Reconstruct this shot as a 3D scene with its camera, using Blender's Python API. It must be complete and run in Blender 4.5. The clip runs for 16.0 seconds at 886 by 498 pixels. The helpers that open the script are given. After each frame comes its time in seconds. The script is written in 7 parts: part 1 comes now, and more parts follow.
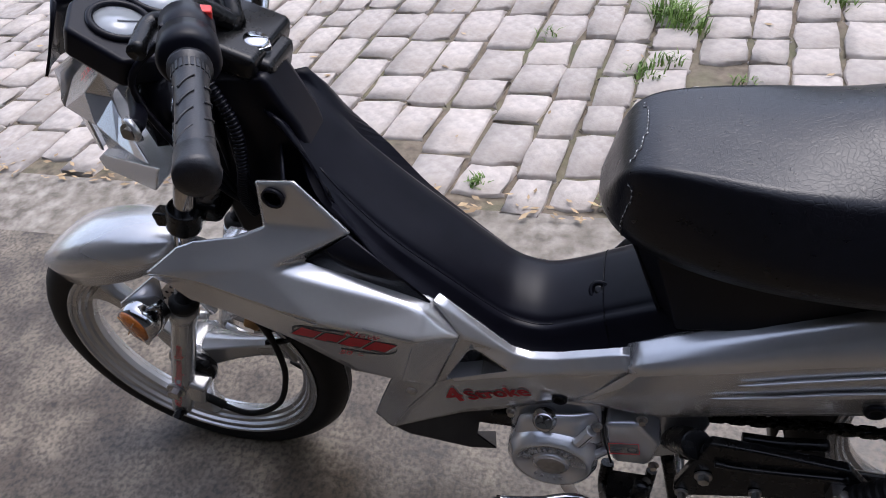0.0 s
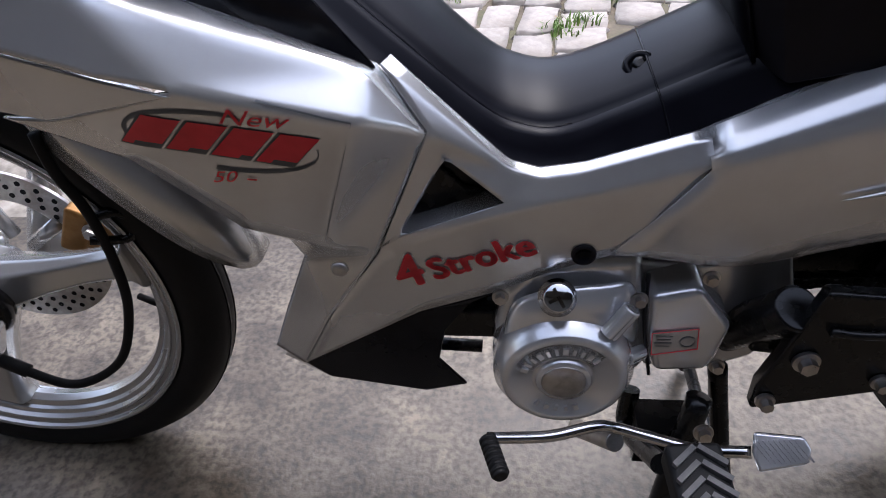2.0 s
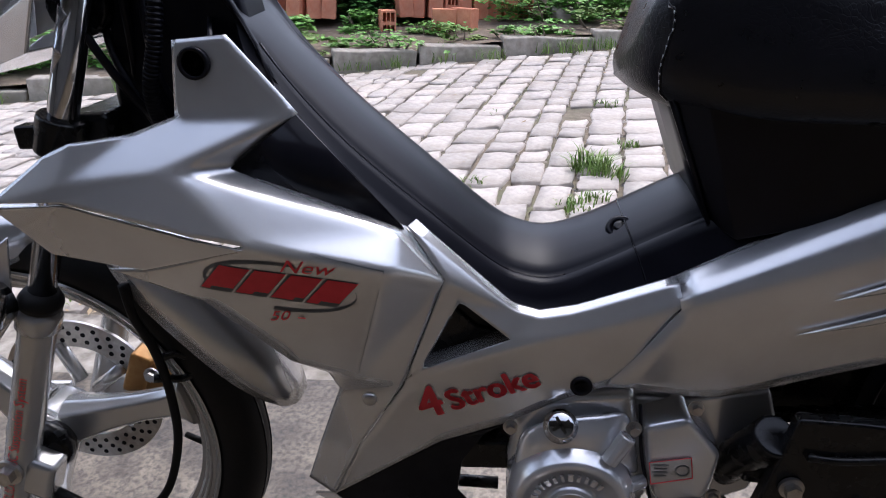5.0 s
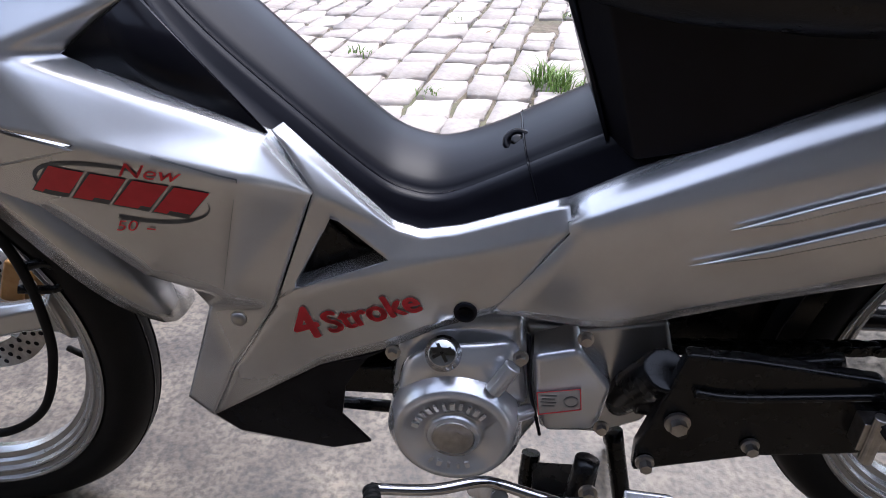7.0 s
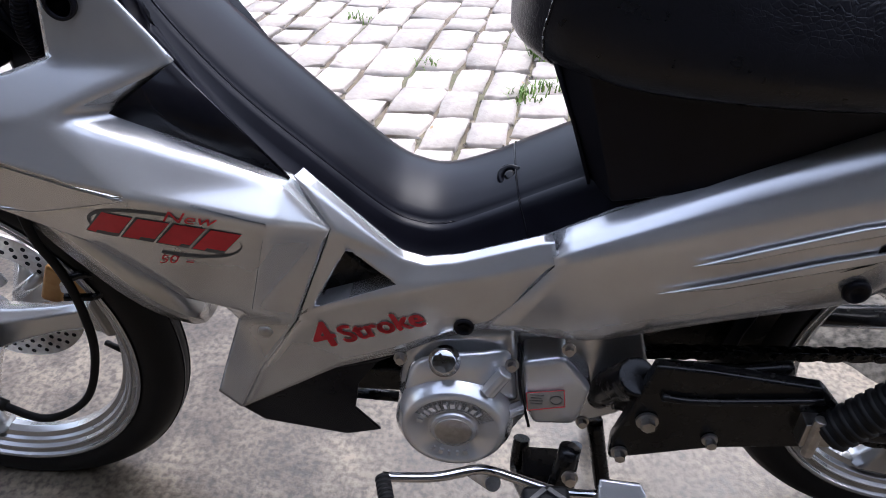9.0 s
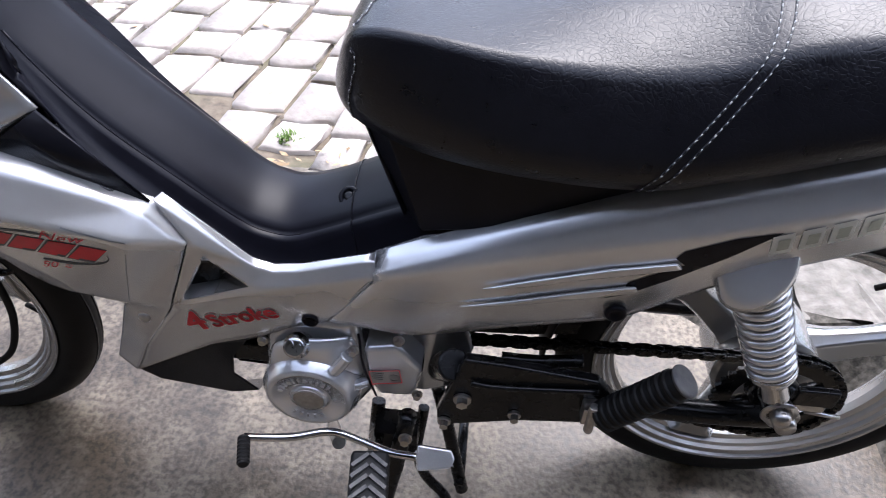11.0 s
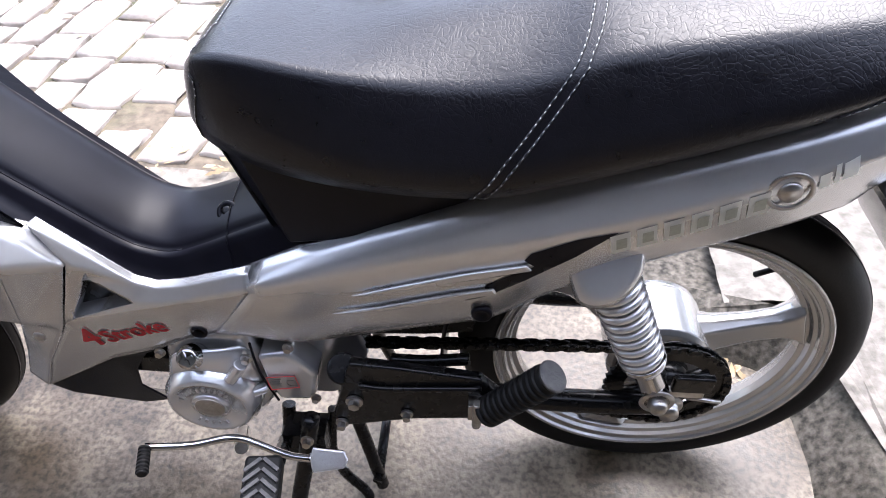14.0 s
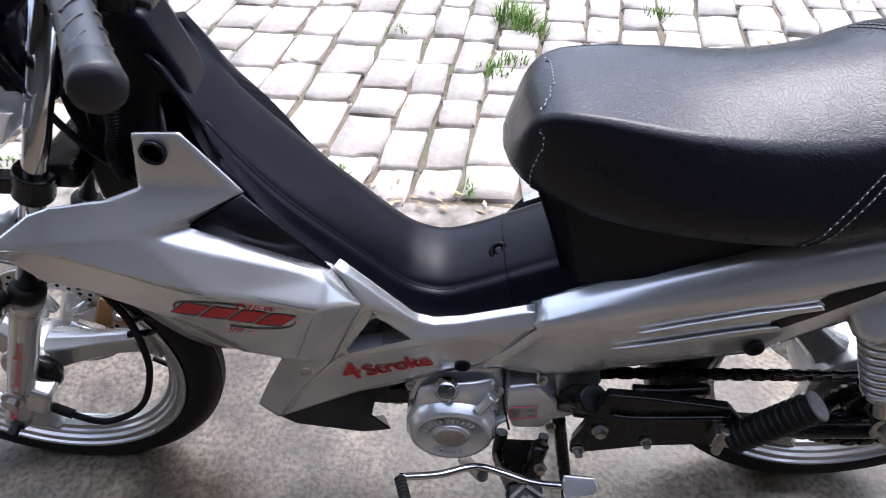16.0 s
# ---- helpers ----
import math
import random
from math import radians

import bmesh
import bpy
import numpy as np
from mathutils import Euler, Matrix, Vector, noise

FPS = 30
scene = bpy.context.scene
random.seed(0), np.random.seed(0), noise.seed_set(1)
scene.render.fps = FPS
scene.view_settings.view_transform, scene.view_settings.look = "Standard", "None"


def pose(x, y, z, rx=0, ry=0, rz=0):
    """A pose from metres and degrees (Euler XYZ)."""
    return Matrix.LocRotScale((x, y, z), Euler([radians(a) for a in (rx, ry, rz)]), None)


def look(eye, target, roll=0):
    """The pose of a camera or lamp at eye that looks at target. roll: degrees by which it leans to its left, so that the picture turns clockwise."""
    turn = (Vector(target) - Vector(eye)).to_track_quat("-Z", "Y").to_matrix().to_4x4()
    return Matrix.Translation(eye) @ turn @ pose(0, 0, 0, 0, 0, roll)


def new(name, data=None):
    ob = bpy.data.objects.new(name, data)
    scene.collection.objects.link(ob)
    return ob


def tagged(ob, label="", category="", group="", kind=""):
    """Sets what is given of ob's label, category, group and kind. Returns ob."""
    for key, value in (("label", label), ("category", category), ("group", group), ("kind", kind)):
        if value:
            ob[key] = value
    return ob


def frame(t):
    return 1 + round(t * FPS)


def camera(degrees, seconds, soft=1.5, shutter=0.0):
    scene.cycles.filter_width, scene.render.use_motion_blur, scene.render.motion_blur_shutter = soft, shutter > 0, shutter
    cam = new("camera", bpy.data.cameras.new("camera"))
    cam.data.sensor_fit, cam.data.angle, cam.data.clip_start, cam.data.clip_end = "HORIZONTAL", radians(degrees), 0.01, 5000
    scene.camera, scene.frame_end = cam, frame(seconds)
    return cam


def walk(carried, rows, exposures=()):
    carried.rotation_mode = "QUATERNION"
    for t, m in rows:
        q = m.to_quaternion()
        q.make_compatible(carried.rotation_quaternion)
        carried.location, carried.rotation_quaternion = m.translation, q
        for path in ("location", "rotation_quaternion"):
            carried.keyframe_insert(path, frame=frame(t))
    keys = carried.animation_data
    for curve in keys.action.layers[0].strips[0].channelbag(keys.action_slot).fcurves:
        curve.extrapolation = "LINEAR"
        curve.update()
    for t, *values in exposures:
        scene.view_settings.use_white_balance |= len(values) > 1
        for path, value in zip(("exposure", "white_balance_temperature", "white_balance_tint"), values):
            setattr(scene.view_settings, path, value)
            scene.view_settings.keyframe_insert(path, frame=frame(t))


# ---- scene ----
cam = camera(66.0, 16.0, soft=0.8, shutter=0.15)
METRES, EYE, TILT, LEAN, TURN = 1.905, 1.172, -43.0, 1.5, 14.0
ROWS = [
    (0.0, 0.0, 0.0, 0.0, -0.0, 0.0, 0.0),
    (0.5, -0.0055, 0.0125, -0.0093, 2.28, -1.47, 0.35),
    (1.0, -0.0407, 0.0509, -0.0292, -3.01, -1.33, 3.49),
    (1.5, -0.0595, 0.1314, -0.0747, -7.65, 0.53, 1.4),
    (2.0, -0.0291, 0.192, -0.1261, -9.61, 5.66, 3.14),
    (2.5, -0.024, 0.2053, -0.1393, -5.95, 10.54, 1.4),
    (3.0, -0.0457, 0.1732, -0.1405, 0.39, 18.74, -3.38),
    (3.5, -0.0622, 0.1579, -0.1289, -0.32, 22.37, -1.97),
    (4.0, -0.0705, 0.146, -0.1256, -2.72, 25.21, 0.56),
    (4.5, -0.0525, 0.1421, -0.1324, -5.29, 24.94, 4.43),
    (5.0, -0.0336, 0.1417, -0.1527, -7.45, 20.24, 2.58),
    (7.5, 0.0169, 0.1667, -0.1432, -10.0, 13.06, 0.89),
    (8.0, 0.0091, 0.1631, -0.1443, -9.13, 13.58, 0.24),
    (10.5, 0.0227, 0.0418, -0.0598, -12.63, -0.57, 3.01),
    (11.0, 0.0776, 0.0336, -0.0632, -11.26, 0.73, -0.58),
    (11.5, 0.1158, 0.026, -0.0626, -9.89, 1.77, -0.05),
    (12.0, 0.1417, 0.0248, -0.0616, -10.71, 2.1, 0.15),
    (12.5, 0.1563, 0.0206, -0.0592, -10.7, 1.72, 0.61),
    (13.0, 0.1632, 0.0135, -0.0581, -11.73, 0.69, 2.12),
    (13.5, 0.1605, 0.0099, -0.0568, -12.03, -0.23, 3.29),
    (14.0, 0.1489, 0.0076, -0.0528, -11.36, -0.33, 2.03),
    (14.5, 0.1337, 0.0046, -0.0482, -11.08, -1.45, 0.63),
    (15.0, 0.0976, 0.0076, -0.0438, -9.64, -1.32, -0.09),
    (15.5, 0.0402, 0.0128, -0.0368, -11.56, -0.78, 1.68),
    (16.0, -0.0403, 0.0225, -0.0318, -13.82, 0.99, 2.12),
]
EXPOSURES = [(0.0, 1.25, 6000, 15), (1.0, 1.5, 6000, 15), (2.0, 1.65, 6000, 15), (3.5, 1.5, 6250, 15), (4.5, 1.45, 6200, 15), (5.0, 1.55, 6000, 15), (8.0, 2.0, 5900, 14), (10.5, 2.0, 5900, 14), (12.0, 2.6, 6100, 15), (14.5, 2.6, 6100, 15), (15.0, 2.55, 6050, 15), (16.0, 2.1, 5900, 14)]
walk(cam, [(t, pose(0, 0, EYE, TILT, LEAN, TURN) @ pose(METRES * x, METRES * y, METRES * z, 90 + pitch, roll, yaw)) for t, x, y, z, yaw, pitch, roll in ROWS], EXPOSURES)

# ---------- daylight: a bright overcast sky over the street, an unseen roof added behind the camera ---
world = bpy.data.worlds.new("overcast_sky")
scene.world = world
world.use_nodes = True
SUN_ELEVATION, SUN_AZIMUTH = 68.0, 20.0
wn = world.node_tree.nodes
sky = wn.new("ShaderNodeTexSky")
sky.sky_type, sky.sun_disc = "NISHITA", False
sky.sun_elevation, sky.sun_rotation = radians(SUN_ELEVATION), radians(SUN_AZIMUTH)
sky.air_density, sky.dust_density, sky.ozone_density = 1.0, 3.0, 1.0
hsv = wn.new("ShaderNodeHueSaturation")
hsv.inputs["Saturation"].default_value = 0.6
world.node_tree.links.new(sky.outputs[0], hsv.inputs["Color"])
world.node_tree.links.new(hsv.outputs[0], wn["Background"].inputs[0])
wn["Background"].inputs[1].default_value = 0.15
sun_data = bpy.data.lights.new("sun", "SUN")
sun_data.energy, sun_data.angle, sun_data.color = 0.35, radians(40), (1.0, 0.98, 0.95)
sun = new("sun", sun_data)
az, el = radians(SUN_AZIMUTH), radians(SUN_ELEVATION)
sun.matrix_world = look((0, 0, 6), (-math.sin(az) * math.cos(el), -math.cos(az) * math.cos(el), 6 - math.sin(el)))


# ---------- materials ----------
def material(name, colours, rough=0.5, metal=0.0, scale=20.0, bump=0.0, bump_scale=80.0, stain=None, stain_scale=3.0,
             stain_amount=0.5, spread=0.0, coat=0.0, detail=6.0, rough_spread=0.1, specular=0.5):
    """Two mixed colours by a fine noise, an optional large stain, fine bump, and variation from piece to piece."""
    m = bpy.data.materials.new(name)
    m.use_nodes = True
    nt = m.node_tree
    n, l = nt.nodes, nt.links
    b = n["Principled BSDF"]
    tc = n.new("ShaderNodeTexCoord")
    fine = n.new("ShaderNodeTexNoise")
    fine.inputs["Scale"].default_value, fine.inputs["Detail"].default_value = scale, detail
    l.new(tc.outputs["Object"], fine.inputs["Vector"])
    ramp = n.new("ShaderNodeValToRGB")
    ramp.color_ramp.elements[0].position, ramp.color_ramp.elements[1].position = 0.32, 0.68
    ramp.color_ramp.elements[0].color, ramp.color_ramp.elements[1].color = (*colours[0], 1), (*colours[1], 1)
    l.new(fine.outputs[0], ramp.inputs[0])
    colour = ramp.outputs[0]
    if stain:
        large = n.new("ShaderNodeTexNoise")
        large.inputs["Scale"].default_value, large.inputs["Detail"].default_value = stain_scale, 8.0
        large.inputs["Roughness"].default_value = 0.65
        l.new(tc.outputs["Object"], large.inputs["Vector"])
        lr = n.new("ShaderNodeValToRGB")
        lr.color_ramp.elements[0].position, lr.color_ramp.elements[1].position = 0.45, 0.65
        lr.color_ramp.elements[1].color = (stain_amount,) * 3 + (1,)
        l.new(large.outputs[0], lr.inputs[0])
        mix = n.new("ShaderNodeMixRGB")
        l.new(lr.outputs[0], mix.inputs[0])
        l.new(colour, mix.inputs[1])
        mix.inputs[2].default_value = (*stain, 1)
        colour = mix.outputs[0]
    if spread:
        info = n.new("ShaderNodeObjectInfo")
        geo = n.new("ShaderNodeNewGeometry")
        add = n.new("ShaderNodeMath")
        add.operation = "ADD"
        l.new(info.outputs["Random"], add.inputs[0])
        l.new(geo.outputs["Random Per Island"], add.inputs[1])
        frac = n.new("ShaderNodeMath")
        frac.operation = "FRACT"
        l.new(add.outputs[0], frac.inputs[0])
        rng = n.new("ShaderNodeMapRange")
        rng.inputs["To Min"].default_value, rng.inputs["To Max"].default_value = 1 - spread, 1 + spread
        l.new(frac.outputs[0], rng.inputs["Value"])
        hv = n.new("ShaderNodeHueSaturation")
        l.new(rng.outputs[0], hv.inputs["Value"])
        l.new(colour, hv.inputs["Color"])
        colour = hv.outputs[0]
    l.new(colour, b.inputs["Base Color"])
    rr = n.new("ShaderNodeMapRange")
    rr.inputs["To Min"].default_value, rr.inputs["To Max"].default_value = max(0.02, rough - rough_spread), min(1, rough + rough_spread)
    l.new(fine.outputs[0], rr.inputs["Value"])
    l.new(rr.outputs[0], b.inputs["Roughness"])
    b.inputs["Metallic"].default_value = metal
    b.inputs["Coat Weight"].default_value = coat
    b.inputs["Coat Roughness"].default_value = 0.12
    b.inputs["Specular IOR Level"].default_value = specular
    if bump:
        bn = n.new("ShaderNodeTexNoise")
        bn.inputs["Scale"].default_value, bn.inputs["Detail"].default_value = bump_scale, 5.0
        l.new(tc.outputs["Object"], bn.inputs["Vector"])
        bp = n.new("ShaderNodeBump")
        bp.inputs["Strength"].default_value, bp.inputs["Distance"].default_value = min(1.0, bump), 0.002
        l.new(bn.outputs[0], bp.inputs["Height"])
        l.new(bp.outputs[0], b.inputs["Normal"])
    return m


def leather(name):
    """Black vinyl with an irregular crease grain."""
    m = material(name, ((0.003, 0.003, 0.005), (0.005, 0.005, 0.008)), 0.29, scale=60, rough_spread=0.05, specular=0.43)
    n, l = m.node_tree.nodes, m.node_tree.links
    tc = n.new("ShaderNodeTexCoord")
    warp = n.new("ShaderNodeTexNoise")
    warp.inputs["Scale"].default_value = 14.0
    l.new(tc.outputs["Object"], warp.inputs["Vector"])
    add = n.new("ShaderNodeMixRGB")
    add.blend_type = "ADD"
    add.inputs[0].default_value = 0.06
    l.new(tc.outputs["Object"], add.inputs[1])
    l.new(warp.outputs["Color"], add.inputs[2])
    cells = n.new("ShaderNodeTexVoronoi")
    cells.feature = "DISTANCE_TO_EDGE"
    cells.inputs["Scale"].default_value = 190.0
    l.new(add.outputs[0], cells.inputs["Vector"])
    cr = n.new("ShaderNodeMapRange")
    cr.inputs["From Max"].default_value = 0.10
    l.new(cells.outputs["Distance"], cr.inputs["Value"])
    folds = n.new("ShaderNodeTexNoise")
    folds.inputs["Scale"].default_value, folds.inputs["Detail"].default_value = 55.0, 4.0
    folds.inputs["Distortion"].default_value = 2.6
    l.new(tc.outputs["Object"], folds.inputs["Vector"])
    tot = n.new("ShaderNodeMath")
    tot.operation = "MULTIPLY_ADD"
    tot.inputs[1].default_value = 0.26
    l.new(cr.outputs[0], tot.inputs[0])
    l.new(folds.outputs[0], tot.inputs[2])
    bp = n.new("ShaderNodeBump")
    bp.inputs["Strength"].default_value, bp.inputs["Distance"].default_value = 0.27, 0.0015
    l.new(tot.outputs[0], bp.inputs["Height"])
    l.new(bp.outputs[0], n["Principled BSDF"].inputs["Normal"])
    return m


SILVER = material("silver_paint", ((0.62, 0.62, 0.62), (0.67, 0.67, 0.665)), 0.25, 0.72, scale=9, coat=0.35, rough_spread=0.05, stain=(0.47, 0.46, 0.44), stain_scale=7, stain_amount=0.35)
SILVER_ENGINE = material("silver_engine_paint", ((0.68, 0.68, 0.685), (0.72, 0.72, 0.725)), 0.22, 0.7, scale=12, rough_spread=0.03)
ALLOY = material("painted_alloy", ((0.50, 0.50, 0.50), (0.55, 0.55, 0.545)), 0.25, 0.70, scale=12, stain=(0.30, 0.29, 0.27), stain_scale=6, stain_amount=0.18, coat=0.3, rough_spread=0.03)
CHROME = material("chrome", ((0.50, 0.50, 0.51), (0.60, 0.60, 0.61)), 0.10, 1.0, scale=40, rough_spread=0.05)
STEEL = material("zinc_steel", ((0.42, 0.41, 0.40), (0.55, 0.54, 0.52)), 0.32, 1.0, scale=120, stain=(0.20, 0.13, 0.08), stain_scale=40, stain_amount=0.35)
BLACK_PLASTIC = material("black_plastic", ((0.003, 0.003, 0.006), (0.005, 0.005, 0.009)), 0.36, specular=0.18, scale=30, rough_spread=0.04)
GLOSS_BLACK = material("gloss_black", ((0.006, 0.006, 0.009), (0.010, 0.010, 0.013)), 0.16, scale=40, rough_spread=0.04, specular=0.13)
BLACK_PAINT = material("black_frame_paint", ((0.003, 0.003, 0.004), (0.007, 0.007, 0.007)), 0.26, scale=60, stain=(0.02, 0.018, 0.016), stain_scale=18, stain_amount=0.2, specular=0.3)
RUBBER = material("tyre_rubber", ((0.004, 0.004, 0.0045), (0.008, 0.008, 0.008)), 0.6, scale=30, bump=0.1, bump_scale=300, specular=0.25, stain=(0.018, 0.017, 0.016), stain_scale=12, stain_amount=0.25)
GRIP_RUBBER = material("grip_rubber", ((0.007, 0.007, 0.010), (0.013, 0.013, 0.016)), 0.40, scale=90, bump=0.15, bump_scale=600)
WORN_RUBBER = material("worn_rubber", ((0.05, 0.05, 0.052), (0.12, 0.115, 0.11)), 0.55, scale=60, bump=0.3, bump_scale=300)
LEATHER = leather("black_seat_vinyl")
THREAD = material("pale_thread", ((0.35, 0.36, 0.36), (0.5, 0.5, 0.5)), 0.7, scale=500)
AMBER = material("amber_reflector", ((0.32, 0.08, 0.01), (0.50, 0.15, 0.02)), 0.15, scale=300, coat=0.6, bump=0.4, bump_scale=700)
RED = material("red_print", ((0.60, 0.012, 0.025), (0.68, 0.02, 0.035)), 0.4, scale=90)
DARK_PRINT = material("dark_grey_print", ((0.05, 0.055, 0.06), (0.08, 0.085, 0.09)), 0.4, scale=90)
PALE_PRINT = material("pale_silver_print", ((0.62, 0.64, 0.60), (0.70, 0.72, 0.68)), 0.35, scale=90, metal=0.3)
OLIVE_PRINT = material("olive_silver_print", ((0.36, 0.38, 0.32), (0.44, 0.46, 0.40)), 0.35, scale=200, metal=0.4)
RED_BUTTON = material("red_button", ((0.60, 0.03, 0.02), (0.70, 0.04, 0.03)), 0.35, scale=90)
GOLD = material("gold_anodised", ((0.32, 0.16, 0.05), (0.42, 0.23, 0.08)), 0.4, 0.6, scale=120, stain=(0.2, 0.12, 0.05), stain_scale=30, stain_amount=0.5)
DIAL = material("dial_glass", ((0.30, 0.32, 0.34), (0.36, 0.38, 0.40)), 0.08, scale=20, coat=0.8)
LENS = material("clear_lens", ((0.25, 0.26, 0.27), (0.42, 0.43, 0.45)), 0.12, 0.3, scale=30, coat=0.8)
STONE = material("granite_cobble", ((0.36, 0.315, 0.278), (0.52, 0.465, 0.412)), 0.8, scale=35, bump=0.7, bump_scale=70, stain=(0.36, 0.30, 0.24), stain_scale=5, stain_amount=0.55, spread=0.16)
JOINT = material("joint_soil", ((0.10, 0.08, 0.056), (0.22, 0.175, 0.125)), 0.95, scale=30, bump=1.0, bump_scale=60, stain=(0.10, 0.12, 0.05), stain_scale=3, stain_amount=0.6)
KERB = material("kerb_stone", ((0.24, 0.21, 0.17), (0.37, 0.33, 0.28)), 0.85, scale=25, bump=0.6, bump_scale=60, stain=(0.16, 0.15, 0.11), stain_scale=4, stain_amount=0.7, spread=0.1)
BLOCK = material("concrete_block", ((0.30, 0.24, 0.185), (0.42, 0.345, 0.27)), 0.9, scale=18, bump=0.8, bump_scale=70, stain=(0.15, 0.13, 0.10), stain_scale=2.5, stain_amount=0.7, spread=0.14)
CLAY = material("clay_brick", ((0.50, 0.17, 0.09), (0.62, 0.26, 0.15)), 0.85, scale=22, bump=0.5, bump_scale=90, stain=(0.35, 0.14, 0.09), stain_scale=6, stain_amount=0.5, spread=0.16)
CREAM = material("cream_render", ((0.60, 0.54, 0.46), (0.68, 0.62, 0.54)), 0.9, scale=12, bump=0.3, stain=(0.45, 0.40, 0.33), stain_scale=1.5, stain_amount=0.5)
SOIL = material("verge_soil", ((0.10, 0.075, 0.05), (0.20, 0.155, 0.11)), 0.95, scale=14, bump=1.0, bump_scale=40)
LEAF = material("leaf", ((0.10, 0.25, 0.04), (0.20, 0.40, 0.085)), 0.5, scale=9, spread=0.35, specular=0.4)
DARK_LEAF = material("dark_leaf", ((0.03, 0.10, 0.02), (0.07, 0.18, 0.035)), 0.5, scale=9, spread=0.4, specular=0.4)
YELLOW_LEAF = material("yellow_green_leaf", ((0.20, 0.30, 0.03), (0.34, 0.44, 0.06)), 0.5, scale=9, spread=0.3, specular=0.4)
GRASS = material("grass_blade", ((0.09, 0.17, 0.03), (0.20, 0.28, 0.07)), 0.55, scale=9, spread=0.35, specular=0.3)
STRAW = material("dry_litter", ((0.30, 0.20, 0.10), (0.46, 0.34, 0.20)), 0.8, scale=20, spread=0.3)
BARK = material("bark", ((0.08, 0.06, 0.04), (0.15, 0.115, 0.08)), 0.9, scale=30, bump=0.6)
# kept dark so the unseen walls reflect little into the flanks
PLASTER = material("plain_wall_paint", ((0.085, 0.083, 0.08), (0.11, 0.107, 0.10)), 0.85, scale=6, stain=(0.06, 0.058, 0.055), stain_scale=1.2, stain_amount=0.5)


def concrete_floor():
    """Old poured concrete: pale film, brown stains, dark aggregate specks, damp-smooth patches."""
    m = material("old_concrete", ((0.070, 0.053, 0.034), (0.205, 0.170, 0.125)), 0.42, scale=8, detail=14, stain=(0.062, 0.045, 0.028),
                 stain_scale=3.4, stain_amount=0.8, bump=0.5, bump_scale=110, rough_spread=0.22)
    n, l = m.node_tree.nodes, m.node_tree.links
    for ramp in [k for k in n if k.type == "VALTORGB"][:1]:
        ramp.color_ramp.elements[0].position, ramp.color_ramp.elements[1].position = 0.39, 0.62
    b = n["Principled BSDF"]
    before = b.inputs["Base Color"].links[0].from_socket
    tc = n.new("ShaderNodeTexCoord")
    specks = n.new("ShaderNodeTexNoise")
    specks.inputs["Scale"].default_value, specks.inputs["Detail"].default_value = 110.0, 8.0
    l.new(tc.outputs["Object"], specks.inputs["Vector"])
    sr = n.new("ShaderNodeValToRGB")
    sr.color_ramp.elements[0].position, sr.color_ramp.elements[1].position = 0.34, 0.60
    sr.color_ramp.elements[0].color, sr.color_ramp.elements[1].color = (0.30, 0.27, 0.23, 1), (1.25, 1.23, 1.19, 1)
    l.new(specks.outputs[0], sr.inputs[0])
    mul = n.new("ShaderNodeMixRGB")
    mul.blend_type = "MULTIPLY"
    mul.inputs[0].default_value = 0.8
    l.new(before, mul.inputs[1])
    l.new(sr.outputs[0], mul.inputs[2])
    l.new(mul.outputs[0], b.inputs["Base Color"])
    return m


CONCRETE = concrete_floor()
DARK_CONCRETE = material("dark_rough_concrete", ((0.025, 0.022, 0.016), (0.17, 0.15, 0.12)), 0.9, scale=75, detail=4, bump=1.0, bump_scale=75, stain=(0.06, 0.055, 0.04), stain_scale=4, stain_amount=0.6)
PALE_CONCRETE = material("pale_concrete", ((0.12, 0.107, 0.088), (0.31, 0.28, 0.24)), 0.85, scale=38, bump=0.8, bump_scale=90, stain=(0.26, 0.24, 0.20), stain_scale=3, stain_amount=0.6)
GUTTER = material("gutter_concrete", ((0.13, 0.11, 0.085), (0.38, 0.34, 0.285)), 0.85, scale=26, bump=0.9, bump_scale=60, stain=(0.16, 0.135, 0.10), stain_scale=3, stain_amount=0.7)


# ---------- mesh helpers ----------
def part(name, bm, mat, parent=None, label="", smooth=True, bevel=0.0, segments=2, thick=0.0, angle=20.0, subsurf=0):
    me = bpy.data.meshes.new(name)
    bmesh.ops.recalc_face_normals(bm, faces=bm.faces)
    bm.to_mesh(me)
    bm.free()
    for p in me.polygons:
        p.use_smooth = smooth
    me.materials.append(mat)
    ob = new(name, me)
    if parent:
        ob.parent = parent
    if thick:
        s = ob.modifiers.new("thickness", "SOLIDIFY")
        s.thickness, s.offset, s.use_even_offset = thick, -1.0, True
    if subsurf:
        ss = ob.modifiers.new("smooth", "SUBSURF")
        ss.levels = ss.render_levels = subsurf
    if bevel:
        b = ob.modifiers.new("edges", "BEVEL")
        b.width, b.segments, b.limit_method, b.angle_limit, b.harden_normals = bevel, segments, "ANGLE", radians(angle), smooth
    if label:
        tagged(ob, label)
    return ob


def thing(name, label, category, group="", kind="", m=None):
    ob = new(name)
    ob.empty_display_size = 0.1
    if m is not None:
        ob.matrix_world = m
    return tagged(ob, label, category, group, kind)


def add_box(bm, size, m=Matrix()):
    r = bmesh.ops.create_cube(bm, size=1.0, matrix=m @ Matrix.Diagonal((*size, 1)))
    return r["verts"]


def box(size, m=Matrix()):
    bm = bmesh.new()
    add_box(bm, size, m)
    return bm


